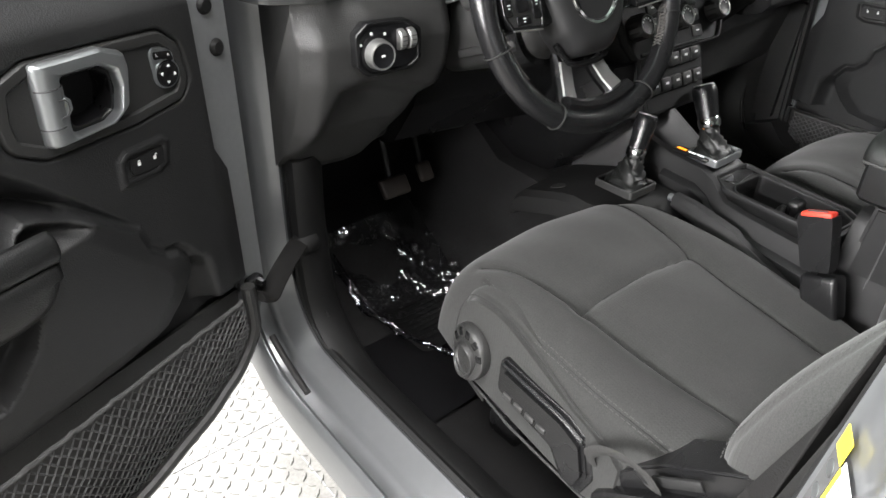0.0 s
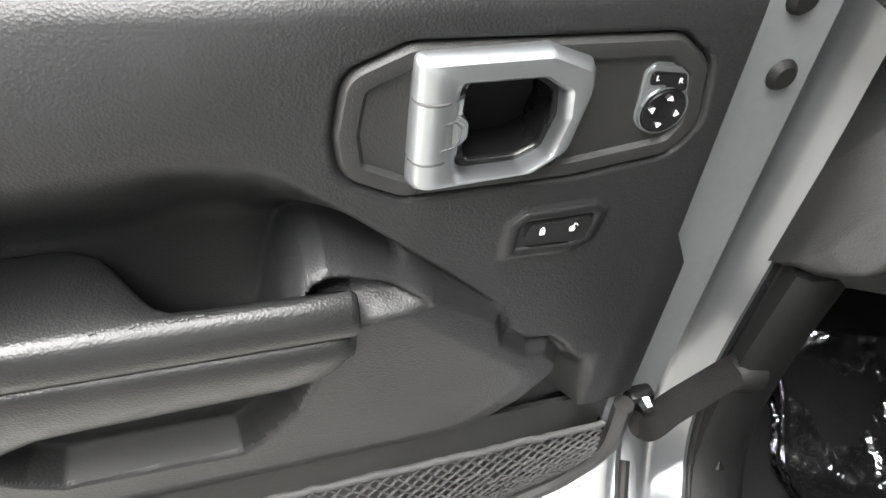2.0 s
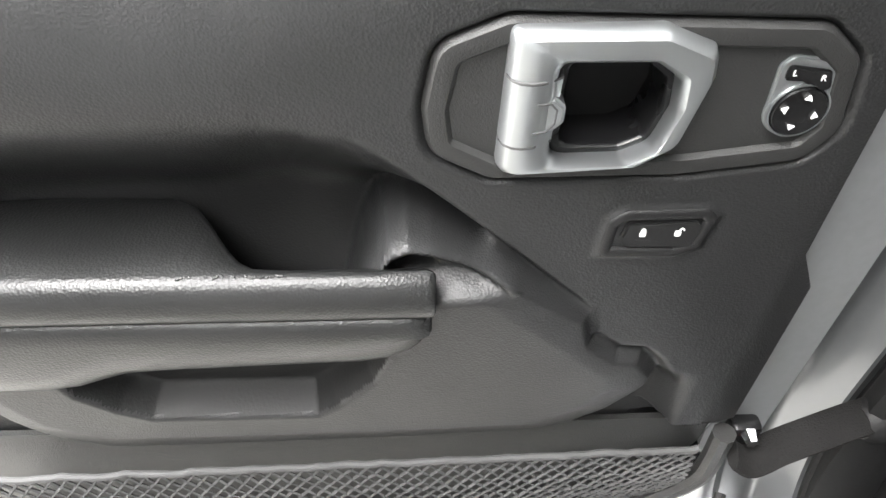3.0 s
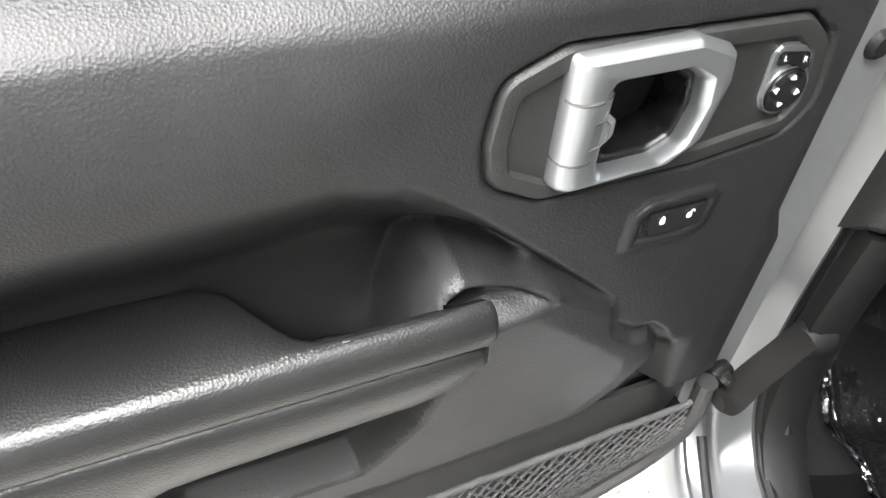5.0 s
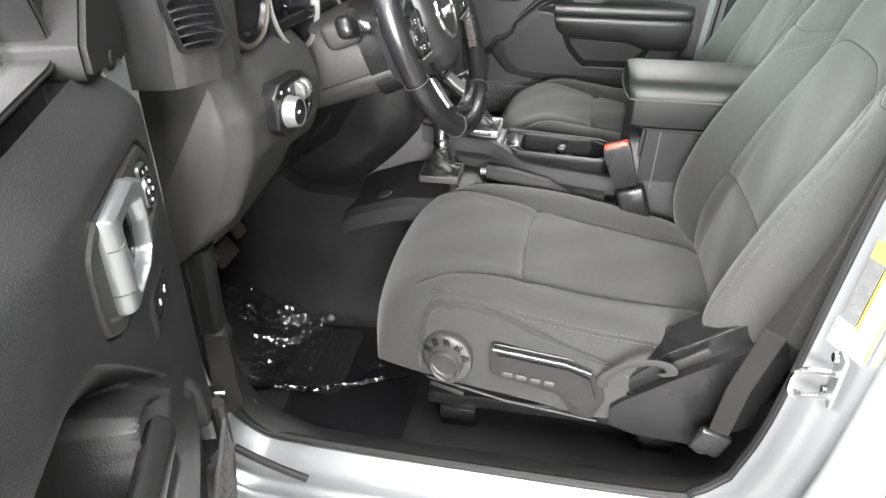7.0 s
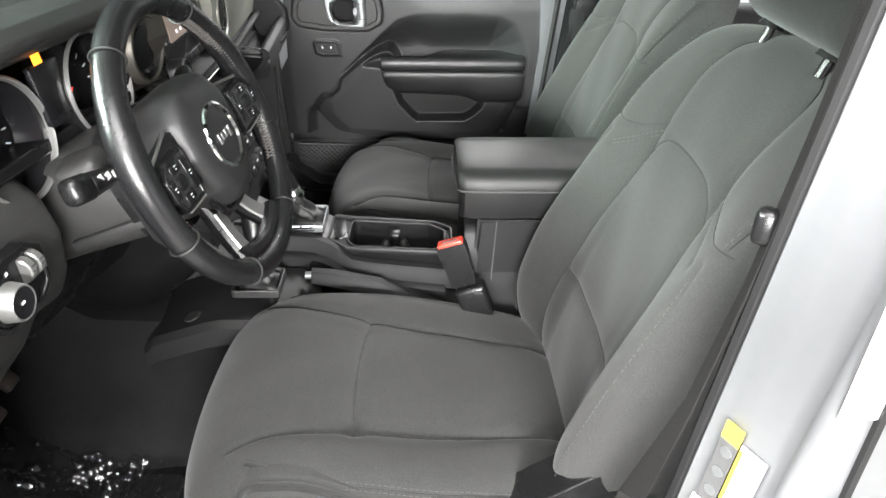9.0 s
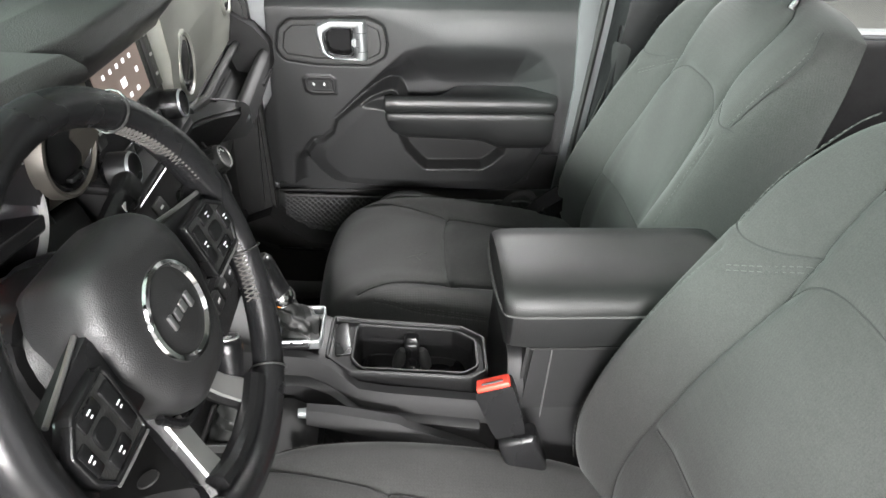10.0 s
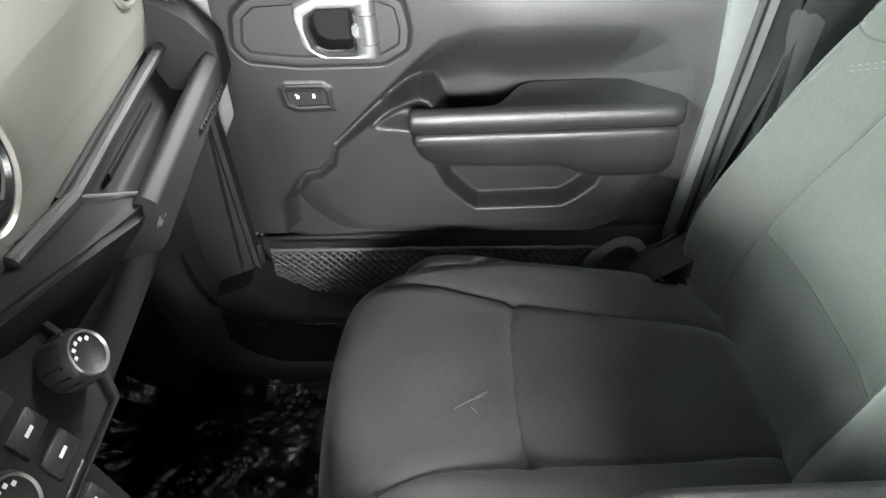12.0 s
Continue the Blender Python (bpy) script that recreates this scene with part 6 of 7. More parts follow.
        part("spoke_trim", loft(face), SPOKE, lo, "satin silver spoke trim", smooth=40)
    part("lower_bridge", tube([rim_pt(a, R - 0.022, -0.004) for a in (-2.0, -1.8, -1.57, -1.34, -1.14)], 0.012, 10), BLACK, t)
    return t


def steering_column():
    tilt = 21.0
    m = Matrix.Translation((-0.365, 1.008, 1.268)) @ pose(0, 0, 0, 90 - tilt, 0, 0)
    t = thing("steering_column", "black steering column shroud with stalks", "steering column", m)
    secs = []
    for z, w, h in ((-0.035, 0.055, 0.055), (-0.05, 0.072, 0.070), (-0.10, 0.078, 0.074), (-0.17, 0.075, 0.070), (-0.30, 0.07, 0.065)):
        secs.append([(w * abs(math.cos(a)) ** 0.6 * (1 if math.cos(a) > 0 else -1), h * abs(math.sin(a)) ** 0.6 * (1 if math.sin(a) > 0 else -1) - 0.008, z) for a in (i * math.pi / 12 for i in range(24))])
    part("shroud", loft(secs), HARD, t, "dark plastic column shroud", smooth=50)
    part("shroud_collar", loft([[(1.07 * x, 1.07 * y, z) for x, y, _ in secs[2]] for z in (-0.058, -0.064, -0.098, -0.104)]), BLACK, t, "dark collar behind the wheel", smooth=50)
    part("stalk_boss", rbox(0.050, 0.046, 0.060, 0.014, 4, pose(-0.078, 0.036, -0.118, 0, 0, 8)), HARD, t, "square stalk boss", smooth=50)
    part("shroud_bar", rbox(0.012, 0.014, 0.13, 0.004, 2, pose(-0.076, -0.045, -0.13)), GREY_TRIM, t, "pale lower edge of the shroud")
    for s in (-1, 1):
        st = part("stalk", tube(curve_through([(s * 0.06, 0.025, -0.085), (s * 0.11, 0.032, -0.080), (s * 0.17, 0.045, -0.070)], 4), [0.009, 0.009, 0.009, 0.010, 0.011, 0.012, 0.013, 0.014, 0.014], 10), BLACK, t, "black column stalk")
        part("stalk_end", rbox(0.04, 0.030, 0.024, 0.009, 3, pose(s * 0.185, 0.049, -0.068, 0, 0, s * 14)), BLACK, st)
        for i in range(3):
            part("stalk_mark", rbox(0.010, 0.008, 0.001, 0.0003, 1, pose(s * (0.115 + i * 0.020), 0.034 + i * 0.005, -0.0660 + i * 0.0032)), WHITE_INK, st)
    return t


# ---- dashboard ----
def face_y(x):
    """How far forward the dash face stands across the car."""
    return interp([(-0.72, 1.232), (-0.60, 1.222), (-0.45, 1.205), (-0.25, 1.175), (-0.12, 1.138), (0.12, 1.132), (0.30, 1.150), (0.72, 1.170)], x)


def dashboard():
    t = thing("dashboard", "black dashboard with satin panel, round vents and gauges", "dashboard", pose(0, 0, 0))

    def section(x, pts, r):
        f = face_y(x)
        return [(x, f + p.x, p.y) for p in fillet(pts, r, 4)]
    xs = [-0.715, -0.70, -0.62, -0.52, -0.42, -0.32, -0.22, -0.12, 0.0, 0.12, 0.22, 0.34, 0.46, 0.58, 0.68, 0.70]
    topr = [(-0.016, 1.404), (-0.004, 1.428), (0.06, 1.440), (0.30, 1.425), (0.30, 1.37), (0.0, 1.375)]
    part("dash_top", loft([section(x, topr, 0.014) for x in xs if x > -0.66]), HARD, t, "black grained dash top", smooth=45)
    panel = [(-0.006, 1.402), (-0.012, 1.34), (0.006, 1.270), (0.08, 1.262), (0.08, 1.402)]
    part("dash_panel", loft([section(x, [(-0.006, 1.402), (-0.012, 1.33), (-0.006, 1.250), (0.002, 1.206), (0.08, 1.200), (0.08, 1.402)], 0.010) for x in xs if x >= 0.10]), DASH_PANEL, t, "satin grey green dash panel", smooth=45)
    end_line = [(-0.753, 1.285), (-0.751, 1.262), (-0.745, 1.240), (-0.733, 1.227), (-0.715, 1.216), (-0.69, 1.205), (-0.66, 1.200), (-0.634, 1.204)]
    m = Matrix.Translation((-0.716, 1.214, 1.333)) @ pose(0, 0, 0, 90, 0, -32)
    vent_line = fillet([(-0.036, 0.026), (0.026, 0.032), (0.038, -0.022), (0.02, -0.036), (-0.022, -0.034)], 0.008, 3)
    bm = sheet(lambda x, z: (x, interp(end_line, x) + 0.002 * step(1.30 - z, 0.04) - 0.004 * step(z - 1.385, 0.03), z), -0.753, -0.634, 52, 1.258, 1.376, 50)
    inv = m.inverted()
    hole = [f for f in bm.faces if inside((inv @ f.calc_center_median()).xy, vent_line) > 0.0005]
    bmesh.ops.delete(bm, geom=hole, context="FACES")
    # outboard strip is cut off and blackened, for the seal and the pillar's shadow
    cheek = bm.copy()
    bmesh.ops.delete(cheek, geom=[f for f in cheek.faces if f.calc_center_median().x > -0.7405], context="FACES")
    bmesh.ops.delete(bm, geom=[f for f in bm.faces if f.calc_center_median().x < -0.7405], context="FACES")
    part("end_panel", bm, HARD, t, "dark grained dash end", smooth=60)
    part("end_cheek", cheek, RUBBER, t, "outboard cheek of the dash, black for its seal and the pillar's shade", smooth=60)
    pad = [(-0.004, 1.374), (-0.014, 1.378), (-0.018, 1.408), (-0.004, 1.432), (0.06, 1.440), (0.24, 1.425), (0.24, 1.374)]
    pads = [[(x, y + q.x * k, q.y) for q in fillet(pad, [0.004, 0.006, 0.018, 0.018, 0.02, 0.01, 0.01], 4)] for (x, y), k in zip(end_line, (0.55, 0.8, 0.95, 1, 1, 1, 1, 1))]
    part("end_pad", loft(pads[3:]), HARD, t, "black grained end of the dash top", smooth=50)
    # the pad's outboard sections take the same black for that shadow
    part("pad_cheek", loft(pads[:4]), RUBBER, t, "outboard end of the dash top, blackened for the pillar's shade", smooth=50)
    part("end_joint", tube([(x, y - 0.003, 1.374) for x, y in end_line], 0.0016, 6), DARK_INK, t)
    part("cluster_panel", loft([section(x, panel, 0.010) for x in (-0.637, -0.63, -0.58, -0.53, -0.522)]), BEZEL, t, "bronze grey panel round the vent", smooth=45)
    part("cluster_panel", loft([section(x, panel, 0.010) for x in (-0.212, -0.205, -0.17, -0.12)]), BEZEL, t, "bronze grey panel round the vent", smooth=45)
    part("cluster_ledge", loft([section(x, [(-0.008, 1.283), (-0.012, 1.27), (0.0, 1.258), (0.09, 1.258), (0.09, 1.272), (0.03, 1.278)], 0.004) for x in (-0.524, -0.45, -0.365, -0.28, -0.210)]), BLACK, t, "black ledge under the gauges", smooth=45)
    part("cluster_back", loft([section(x, [(0.056, 1.41), (0.048, 1.27), (0.09, 1.27), (0.09, 1.41)], 0.004) for x in (-0.53, -0.365, -0.20)]), BLACK, t, "black back of the gauge recess")
    for x in (-0.527, -0.207):
        part("cluster_cheek", loft([section(x + a, [(-0.010, 1.40), (-0.014, 1.33), (0.0, 1.268), (0.07, 1.268), (0.07, 1.40)], 0.008) for a in (-0.006, 0.006)]), BLACK, t, "black cheek of the gauge recess", smooth=45)
    # driver's knee bolster: proud round the light switch, a leg beside the pillar, a set-back lower panel
    drop = [(0.955, 0.085), (0.975, 0.055), (1.06, -0.006), (1.15, -0.042), (1.20, -0.047), (1.24, -0.036), (1.262, -0.014), (1.273, 0.004)]
    lower_panel = flow([(-0.645, 1.126), (-0.60, 1.134), (-0.53, 1.115), (-0.46, 1.095)], 5) + [(-0.42, 1.05), (-0.54, 0.93), (-0.71, 0.93)] + flow([(-0.708, 0.985), (-0.682, 1.03), (-0.662, 1.075), (-0.652, 1.105)], 5)
    secs = []
    for i in range(53):
        x = -0.708 + 0.253 * i / 52
        loop = []
        for j in range(57):
            z = 1.272 - 0.317 * j / 56
            y = face_y(x) + interp(drop, z) + 0.020 * step(inside((x, z), lower_panel), 0.016)
            y += 0.07 * step(x + 0.455 + (1.13 - z) * 0.52, 0.03) * step(1.13 - z, 0.05) + 0.030 * step(-0.696 - x, 0.02) + 0.03 * step(x + 0.465, 0.02)
            y += (interp(end_line, x) + 0.003 - y) * step(z - 1.235, 0.035) * step(-0.625 - x, 0.03)
            loop.append((x, y, z))
        loop += [(x, face_y(x) + 0.17, 0.955), (x, face_y(x) + 0.17, 1.262)]
        secs.append(loop)
    part("knee_bolster", loft(secs), HARD, t, "dark grained knee bolster", smooth=60)
    knee2 = [(0.02, 1.262), (0.0, 1.21), (0.02, 1.14), (0.05, 1.05), (0.11, 0.965), (0.16, 0.945), (0.18, 1.26)]
    part("knee_bolster_inner", loft([section(x, knee2, 0.02) for x in (-0.47, -0.40, -0.32, -0.24, -0.14)]), BLACK, t, "black lower dash under the column", smooth=45)
    # passenger tray with its lip
    tray = [(0.006, 1.200), (0.002, 1.170), (-0.008, 1.146), (-0.045, 1.142), (-0.054, 1.186), (-0.068, 1.198), (-0.081, 1.188), (-0.083, 1.150), (-0.070, 1.132), (-0.03, 1.12), (0.10, 1.11), (0.12, 1.200)]
    part("tray", loft([section(x, tray, [0.01, 0.01, 0.01, 0.008, 0.006, 0.008, 0.008, 0.012, 0.012, 0.02, 0.02, 0.01]) for x in (0.330, 0.39, 0.44, 0.54, 0.62, 0.655)]), BIN, t, "dark open tray with a raised lip", smooth=40)
    part("tray_rail", tube([(0.318, 1.140, 1.203), (0.50, 1.150, 1.203), (0.66, 1.156, 1.205)], 0.0075, 10), HARD, t, "inner rail of the tray")
    part("tray_bracket", hull([(0.10, 1.18, 1.246), (0.322, 1.180, 1.198), (0.352, 1.090, 1.186), (0.340, 1.078, 1.178), (0.20, 1.092, 1.222), (0.12, 1.112, 1.236),
                               (0.10, 1.20, 1.06), (0.19, 1.155, 1.10), (0.30, 1.170, 1.08), (0.352, 1.120, 1.150)], 0.007), BIN, t, "dark bracket beside the centre stack", smooth=40)
    part("bracket_sleeve", tube([(0.205, 1.136, 1.224), (0.250, 1.137, 1.217), (0.316, 1.140, 1.204)], 0.0085, 10), HARD, t, "rounded sleeve joining bracket and rail")
    # a near-black strip draws the shade inside the slot
    part("tray_slot", rbox(0.16, 0.003, 0.010, 0.001, 1, pose(0.48, 1.149, 1.172, 10, 0, 2)), PIT_SHADE, t)
    part("bracket_joint", tube([(0.20, 1.140, 1.238), (0.322, 1.140, 1.204), (0.346, 1.090, 1.190)], 0.0016, 6), DARK_INK, t)
    part("grab_bar_end", loft([section(x, [(0.0, 1.27), (-0.05, 1.24), (-0.080, 1.205), (-0.083, 1.150), (-0.05, 1.13), (0.05, 1.13), (0.05, 1.31)], 0.015) for x in (0.645, 0.69)]), BIN, t, "end block of the tray", smooth=40)
    part("tray_bolt", lathe([(0, 0.004), (0.007, 0.004), (0.010, 0.0)], 6, pose(0.335, face_y(0.335) - 0.076, 1.166, 115, 0, 0)), SATIN, t)
    glove = [(0.02, 1.15), (0.0, 1.08), (0.03, 0.96), (0.08, 0.92), (0.14, 0.92), (0.16, 1.15)]
    part("glove_box", loft([section(x, glove, 0.02) for x in (0.14, 0.30, 0.50, 0.66)]), HARD, t, "black glove box", smooth=45)
    for i in range(11):
        part("grille_bar", rbox(0.012, 0.004, 0.006, 0.001, 1, pose(0.50 + i * 0.010, face_y(0.5) - 0.0835, 1.168, 0, 0, 12)), BLACK, t)

    # round vents
    def vent(x, z, r, tone, yaw=0.0, lift=0.0):
        m = Matrix.Translation((x, face_y(x) - 0.012 - lift, z)) @ pose(0, 0, 0, 90, 0, yaw)
        v = part("round_vent", lathe([(r * 1.20, -0.014), (r * 1.18, -0.004), (r * 1.13, 0.002), (r * 1.06, 0.003), (r, 0.0), (r * 0.96, -0.022)], 44, m), tone, t, "round air vent with a thick ring")
        part("vent_barrel", lathe([(r * 0.99, -0.001), (r * 0.92, 0.0005), (r * 0.86, -0.006), (0, -0.007)], 40, m), BLACK, v)
        part("vent_flap", lathe([(0, 0.002), (r * 0.60, 0.001), (r * 0.80, -0.001), (r * 0.80, -0.016)], 36, m @ pose(0, 0, -0.002, 5, 0, 0)), BLACK, v, "dark round vent flap")
        part("vent_grip", rbox(r * 0.55, 0.006, 0.010, 0.002, 2, m @ pose(0, -r * 0.7, -0.003)), BLACK, v)
    vent(-0.594, 1.320, 0.0455, BEZEL, -6, 0.004)
    vent(-0.168, 1.330, 0.043, BEZEL, -6)
    vent(0.218, 1.297, 0.043, DASH_PANEL, 4)
    vent(0.60, 1.325, 0.043, DASH_PANEL, 4)
    # side demister grille
    m = Matrix.Translation((-0.716, 1.214, 1.333)) @ pose(0, 0, 0, 90, 0, -32)
    o = vent_line
    sv = part("side_vent", ring(scaled(o, 1.07), scaled(o, 0.90), -0.024, 0.0042, 0.0015, m), BLACK, t, "small slatted side vent")
    for i in range(6):
        w, z0 = 0.060 - 0.0012 * i, 0.0215 - i * 0.0098
        part("slat", loft([[m @ Vector((x, z0 - 3.0 * x * x + dy, dz - 0.004)) for dy, dz in ((0.0, 0.0), (0.0014, -0.001), (-0.0006, -0.013), (-0.002, -0.012))] for x in (-w / 2, -w / 4, 0.0, w / 4, w / 2)]), BLACK, sv)
    part("vent_back", prism(scaled(o, 0.93), -0.026, -0.022, 0, 2, m), GAUGE, sv)
    # instrument cluster: hood, two gauges, screen between
    for x, z in ((-0.462, 1.305), (-0.277, 1.311)):
        m = Matrix.Translation((x, face_y(x) - 0.006, z)) @ pose(0, 0, 0, 82, 0, -6)
        g = part("gauge", lathe([(0.0735, -0.03), (0.0735, 0.003), (0.0725, 0.005), (0.0680, -0.002), (0.0672, -0.008)], 52, m), BLACK, t, "round gauge with a satin ring")
        part("gauge_ring", lathe([(0.0732, 0.002), (0.0728, 0.0075), (0.0708, 0.0090), (0.0688, 0.007), (0.0680, 0.001)], 52, m), SPOKE, g, "thin satin ring")
        part("gauge_barrel", lathe([(0.0672, -0.005), (0.062, -0.040), (0.0, -0.041)], 44, m), GAUGE, g, "deep black gauge barrel")
        for i in range(13):
            a = math.radians(220 - i * 20)
            part("tick", rbox(0.0018, 0.008, 0.0008, 0.0002, 1, m @ pose(0.050 * math.cos(a), 0.050 * math.sin(a), -0.0395, 0, 0, math.degrees(a) - 90)), WHITE_INK, g)
        part("needle", rbox(0.0022, 0.040, 0.0016, 0.0006, 1, m @ pose(-0.015, -0.012, -0.037, 0, 0, 128)), REDLAMP, g, "red needle")
    m = Matrix.Translation((-0.365, face_y(-0.365) - 0.004, 1.330)) @ pose(0, 0, 0, 82, 0, -6)
    part("cluster_screen", rbox(0.060, 0.075, 0.01, 0.004, 2, m), GAUGE, t, "dark screen between the gauges")
    part("warning_lamp", rbox(0.016, 0.012, 0.0015, 0.0004, 1, m @ pose(-0.014, 0.044, 0.008)), AMBER, t, "lit amber warning lamp")
    hood = [(-0.055, 1.405), (-0.060, 1.418), (-0.04, 1.430), (0.03, 1.432), (0.03, 1.40), (-0.03, 1.398)]
    part("cluster_hood", loft([section(x, hood, 0.008) for x in (-0.56, -0.52, -0.365, -0.22, -0.18)]), HARD, t, "black hood over the gauges", smooth=45)
    # light switch
    m = Matrix.Translation((-0.586, face_y(-0.586) - 0.050, 1.194)) @ pose(0, 0, 0, 88, 0, -4)
    o = fillet([(-0.052, 0.022), (-0.034, 0.036), (0.030, 0.034), (0.052, 0.020), (0.052, -0.022), (0.034, -0.034), (-0.034, -0.036), (-0.052, -0.020)], 0.006, 3)
    ls = part("light_switch", prism(o, -0.016, 0.006, 0.004, 3, m), GAUGE, t, "glossy black light switch panel")
    part("switch_rim", soft_ring(scaled(o, 1.05), scaled(o, 0.90), -0.006, 0.010, 0.003, m), BLACK, ls)
    km = m @ pose(-0.020, -0.006, 0)
    kb = part("rotary_knob", lathe([(0.0225, 0.004), (0.022, 0.008), (0.020, 0.024), (0.0188, 0.0265), (0.017, 0.026)], 36, km), SPOKE, ls, "satin ringed rotary knob")
    part("knob_base", lathe([(0.027, 0.005), (0.026, 0.009), (0.0215, 0.010)], 36, km), BLACK, kb)
    part("knob_face", lathe([(0.0178, 0.0255), (0.015, 0.0245), (0, 0.0245)], 28, km), GAUGE, kb)
    part("knob_pointer", rbox(0.006, 0.003, 0.0008, 0.0002, 1, km @ pose(0, 0, 0.0250)), WHITE_INK, kb)
    for i in range(2):
        part("thumb_wheel", lathe([(0.0, -0.006), (0.014, -0.006), (0.0155, -0.004), (0.0155, 0.004), (0.014, 0.006), (0, 0.006)], 24, m @ pose(0.020 + i * 0.016, 0.008, 0.004, 0, 90, 0)), SPOKE, ls, "ribbed dimmer wheel")
        for j in range(3):
            part("wheel_mark", rbox(0.008, 0.0014, 0.0008, 0.0002, 1, m @ pose(0.020 + i * 0.016, 0.002 + j * 0.006, 0.0196)), DARK_INK, ls)
    for a in (60, 105, 150):
        part("switch_mark", rbox(0.004, 0.004, 0.0008, 0.0002, 1, km @ pose(0.029 * math.cos(radians(a)), 0.029 * math.sin(radians(a)), 0.0068)), WHITE_INK, ls)
    return t


def centre_stack():
    t = thing("centre_stack", "black centre stack with lit touch screen and rotary knobs", "car controls", pose(0, 0, 0))
    m = Matrix.Translation((0.0, 1.143, 1.352)) @ pose(0, 0, 0, 82, 0, 0)
    o = fillet([(-0.122, 0.070), (0.122, 0.070), (0.122, -0.060), (0.112, -0.105), (-0.112, -0.105), (-0.122, -0.060)], 0.012, 4)
    part("screen_surround", prism(o, -0.08, 0.0, 0.008, 3, m), BLACK, t, "black screen surround", smooth=40)
    sc = part("touch_screen", prism(fillet([(-0.072, 0.048), (0.072, 0.048), (0.072, -0.040), (-0.072, -0.040)], 0.004, 3), -0.002, 0.0015, 0.0, 2, m), SCREEN, t, "lit brownish touch screen")
    for i, (x, y, w, h) in enumerate(((-0.05, 0.036, 0.03, 0.007), (-0.055, 0.012, 0.010, 0.008), (-0.03, 0.012, 0.010, 0.008), (-0.005, 0.012, 0.010, 0.008), (0.02, 0.012, 0.010, 0.008), (0.045, 0.012, 0.010, 0.008), (0.0, -0.012, 0.024, 0.016), (0.055, -0.010, 0.012, 0.010), (-0.045, -0.032, 0.012, 0.008), (-0.02, -0.032, 0.012, 0.008), (0.01, -0.032, 0.012, 0.008), (0.04, -0.032, 0.014, 0.008), (0.06, 0.036, 0.012, 0.006))):
        part("screen_icon", rbox(w * 0.62, h * 0.66, 0.0006, 0.0002, 1, m @ pose(x * 0.86, y * 0.9, 0.0022)), ICON, sc)
    for x in (-0.103, 0.103):
        part("hard_key_column", rbox(0.022, 0.110, 0.006, 0.002, 2, m @ pose(x, 0.005, 0.0)), HARD, t)
        for i in range(4):
            part("key_mark", rbox(0.009, 0.004, 0.0006, 0.0002, 1, m @ pose(x, 0.045 - i * 0.026, 0.0036)), WHITE_INK, t)
        k = part("rotary_knob", lathe([(0.021, 0.0), (0.020, 0.022), (0.017, 0.026), (0.013, 0.024), (0, 0.024)], 32, m @ pose(x, -0.078, 0.0)), BLACK, t, "black rotary knob with bright ring")
        part("knob_ring", lathe([(0.0195, 0.0222), (0.018, 0.0262), (0.0165, 0.0255)], 32, m @ pose(x, -0.078, 0.0)), SATIN, k)
    for i in range(4):
        part("media_key", rbox(0.036, 0.014, 0.006, 0.002, 2, m @ pose(-0.055 + i * 0.037, -0.080, 0.0)), HARD, t)
    part("stack_ledge", hull([(x, y, z) for x in (-0.128, 0.135) for y, z in ((1.20, 1.268), (1.128, 1.262), (1.104, 1.246), (1.112, 1.222), (1.150, 1.205), (1.20, 1.205))], 0.006), BIN, t, "dark ledge under the screen", smooth=40)
    part("ledge_line", tube([(-0.11, 1.108, 1.232), (0.06, 1.108, 1.232)], 0.0012, 6), SPOKE, t, "bright line on the ledge")
    # climate panel below, sloping back
    m2 = Matrix.Translation((0.004, 1.118, 1.176)) @ pose(0, 0, 0, 62, 0, 0)
    o2 = fillet([(-0.130, 0.040), (0.188, 0.040), (0.190, -0.050), (0.17, -0.080), (-0.11, -0.080), (-0.130, -0.045)], 0.012, 4)
    part("climate_panel", prism(o2, -0.09, 0.0, 0.006, 3, m2), BIN, t, "black climate panel", smooth=40)
    part("climate_rim", soft_ring(scaled(o2, 0.97), scaled(o2, 0.91), -0.004, 0.006, 0.004, m2), BIN, t, "raised rim of the climate panel")
    for x in (-0.088, 0.036, 0.160):
        k = part("climate_knob", lathe([(0.0225, 0.0), (0.0215, 0.026), (0.019, 0.031), (0.016, 0.029), (0, 0.029)], 36, m2 @ pose(x, -0.024, 0.0)), HARD, t, "ribbed black climate knob")
        for i in range(14):
            a = i * 2 * math.pi / 14
            part("rib", rbox(0.003, 0.003, 0.022, 0.001, 1, m2 @ pose(x + 0.0220 * math.cos(a), -0.024 + 0.0220 * math.sin(a), 0.013)), GREY_TRIM, k)
        part("knob_ring", lathe([(0.0188, 0.0305), (0.0178, 0.0325), (0.0165, 0.0302)], 32, m2 @ pose(x, -0.024, 0.0)), SPOKE, k)
        for i in range(5):
            a = radians(30 + i * 30)
            part("knob_mark", rbox(0.0035, 0.003, 0.0006, 0.0002, 1, m2 @ pose(x + 0.012 * math.cos(a), -0.024 + 0.012 * math.sin(a), 0.0296)), WHITE_INK, k)
    for x in (-0.026, 0.098):
        for y in (0.006, -0.024, -0.054):
            ck = part("climate_key", rbox(0.034, 0.022, 0.006, 0.003, 2, m2 @ pose(x, y, 0.0)), HARD, t)
            part("key_mark", rbox(0.010, 0.003, 0.0006, 0.0002, 1, m2 @ pose(x, y, 0.0034)), WHITE_INK, ck)
    # switch bank below
    m3 = Matrix.Translation((0.010, 1.068, 1.070)) @ pose(0, 0, 0, 70, 0, 0)
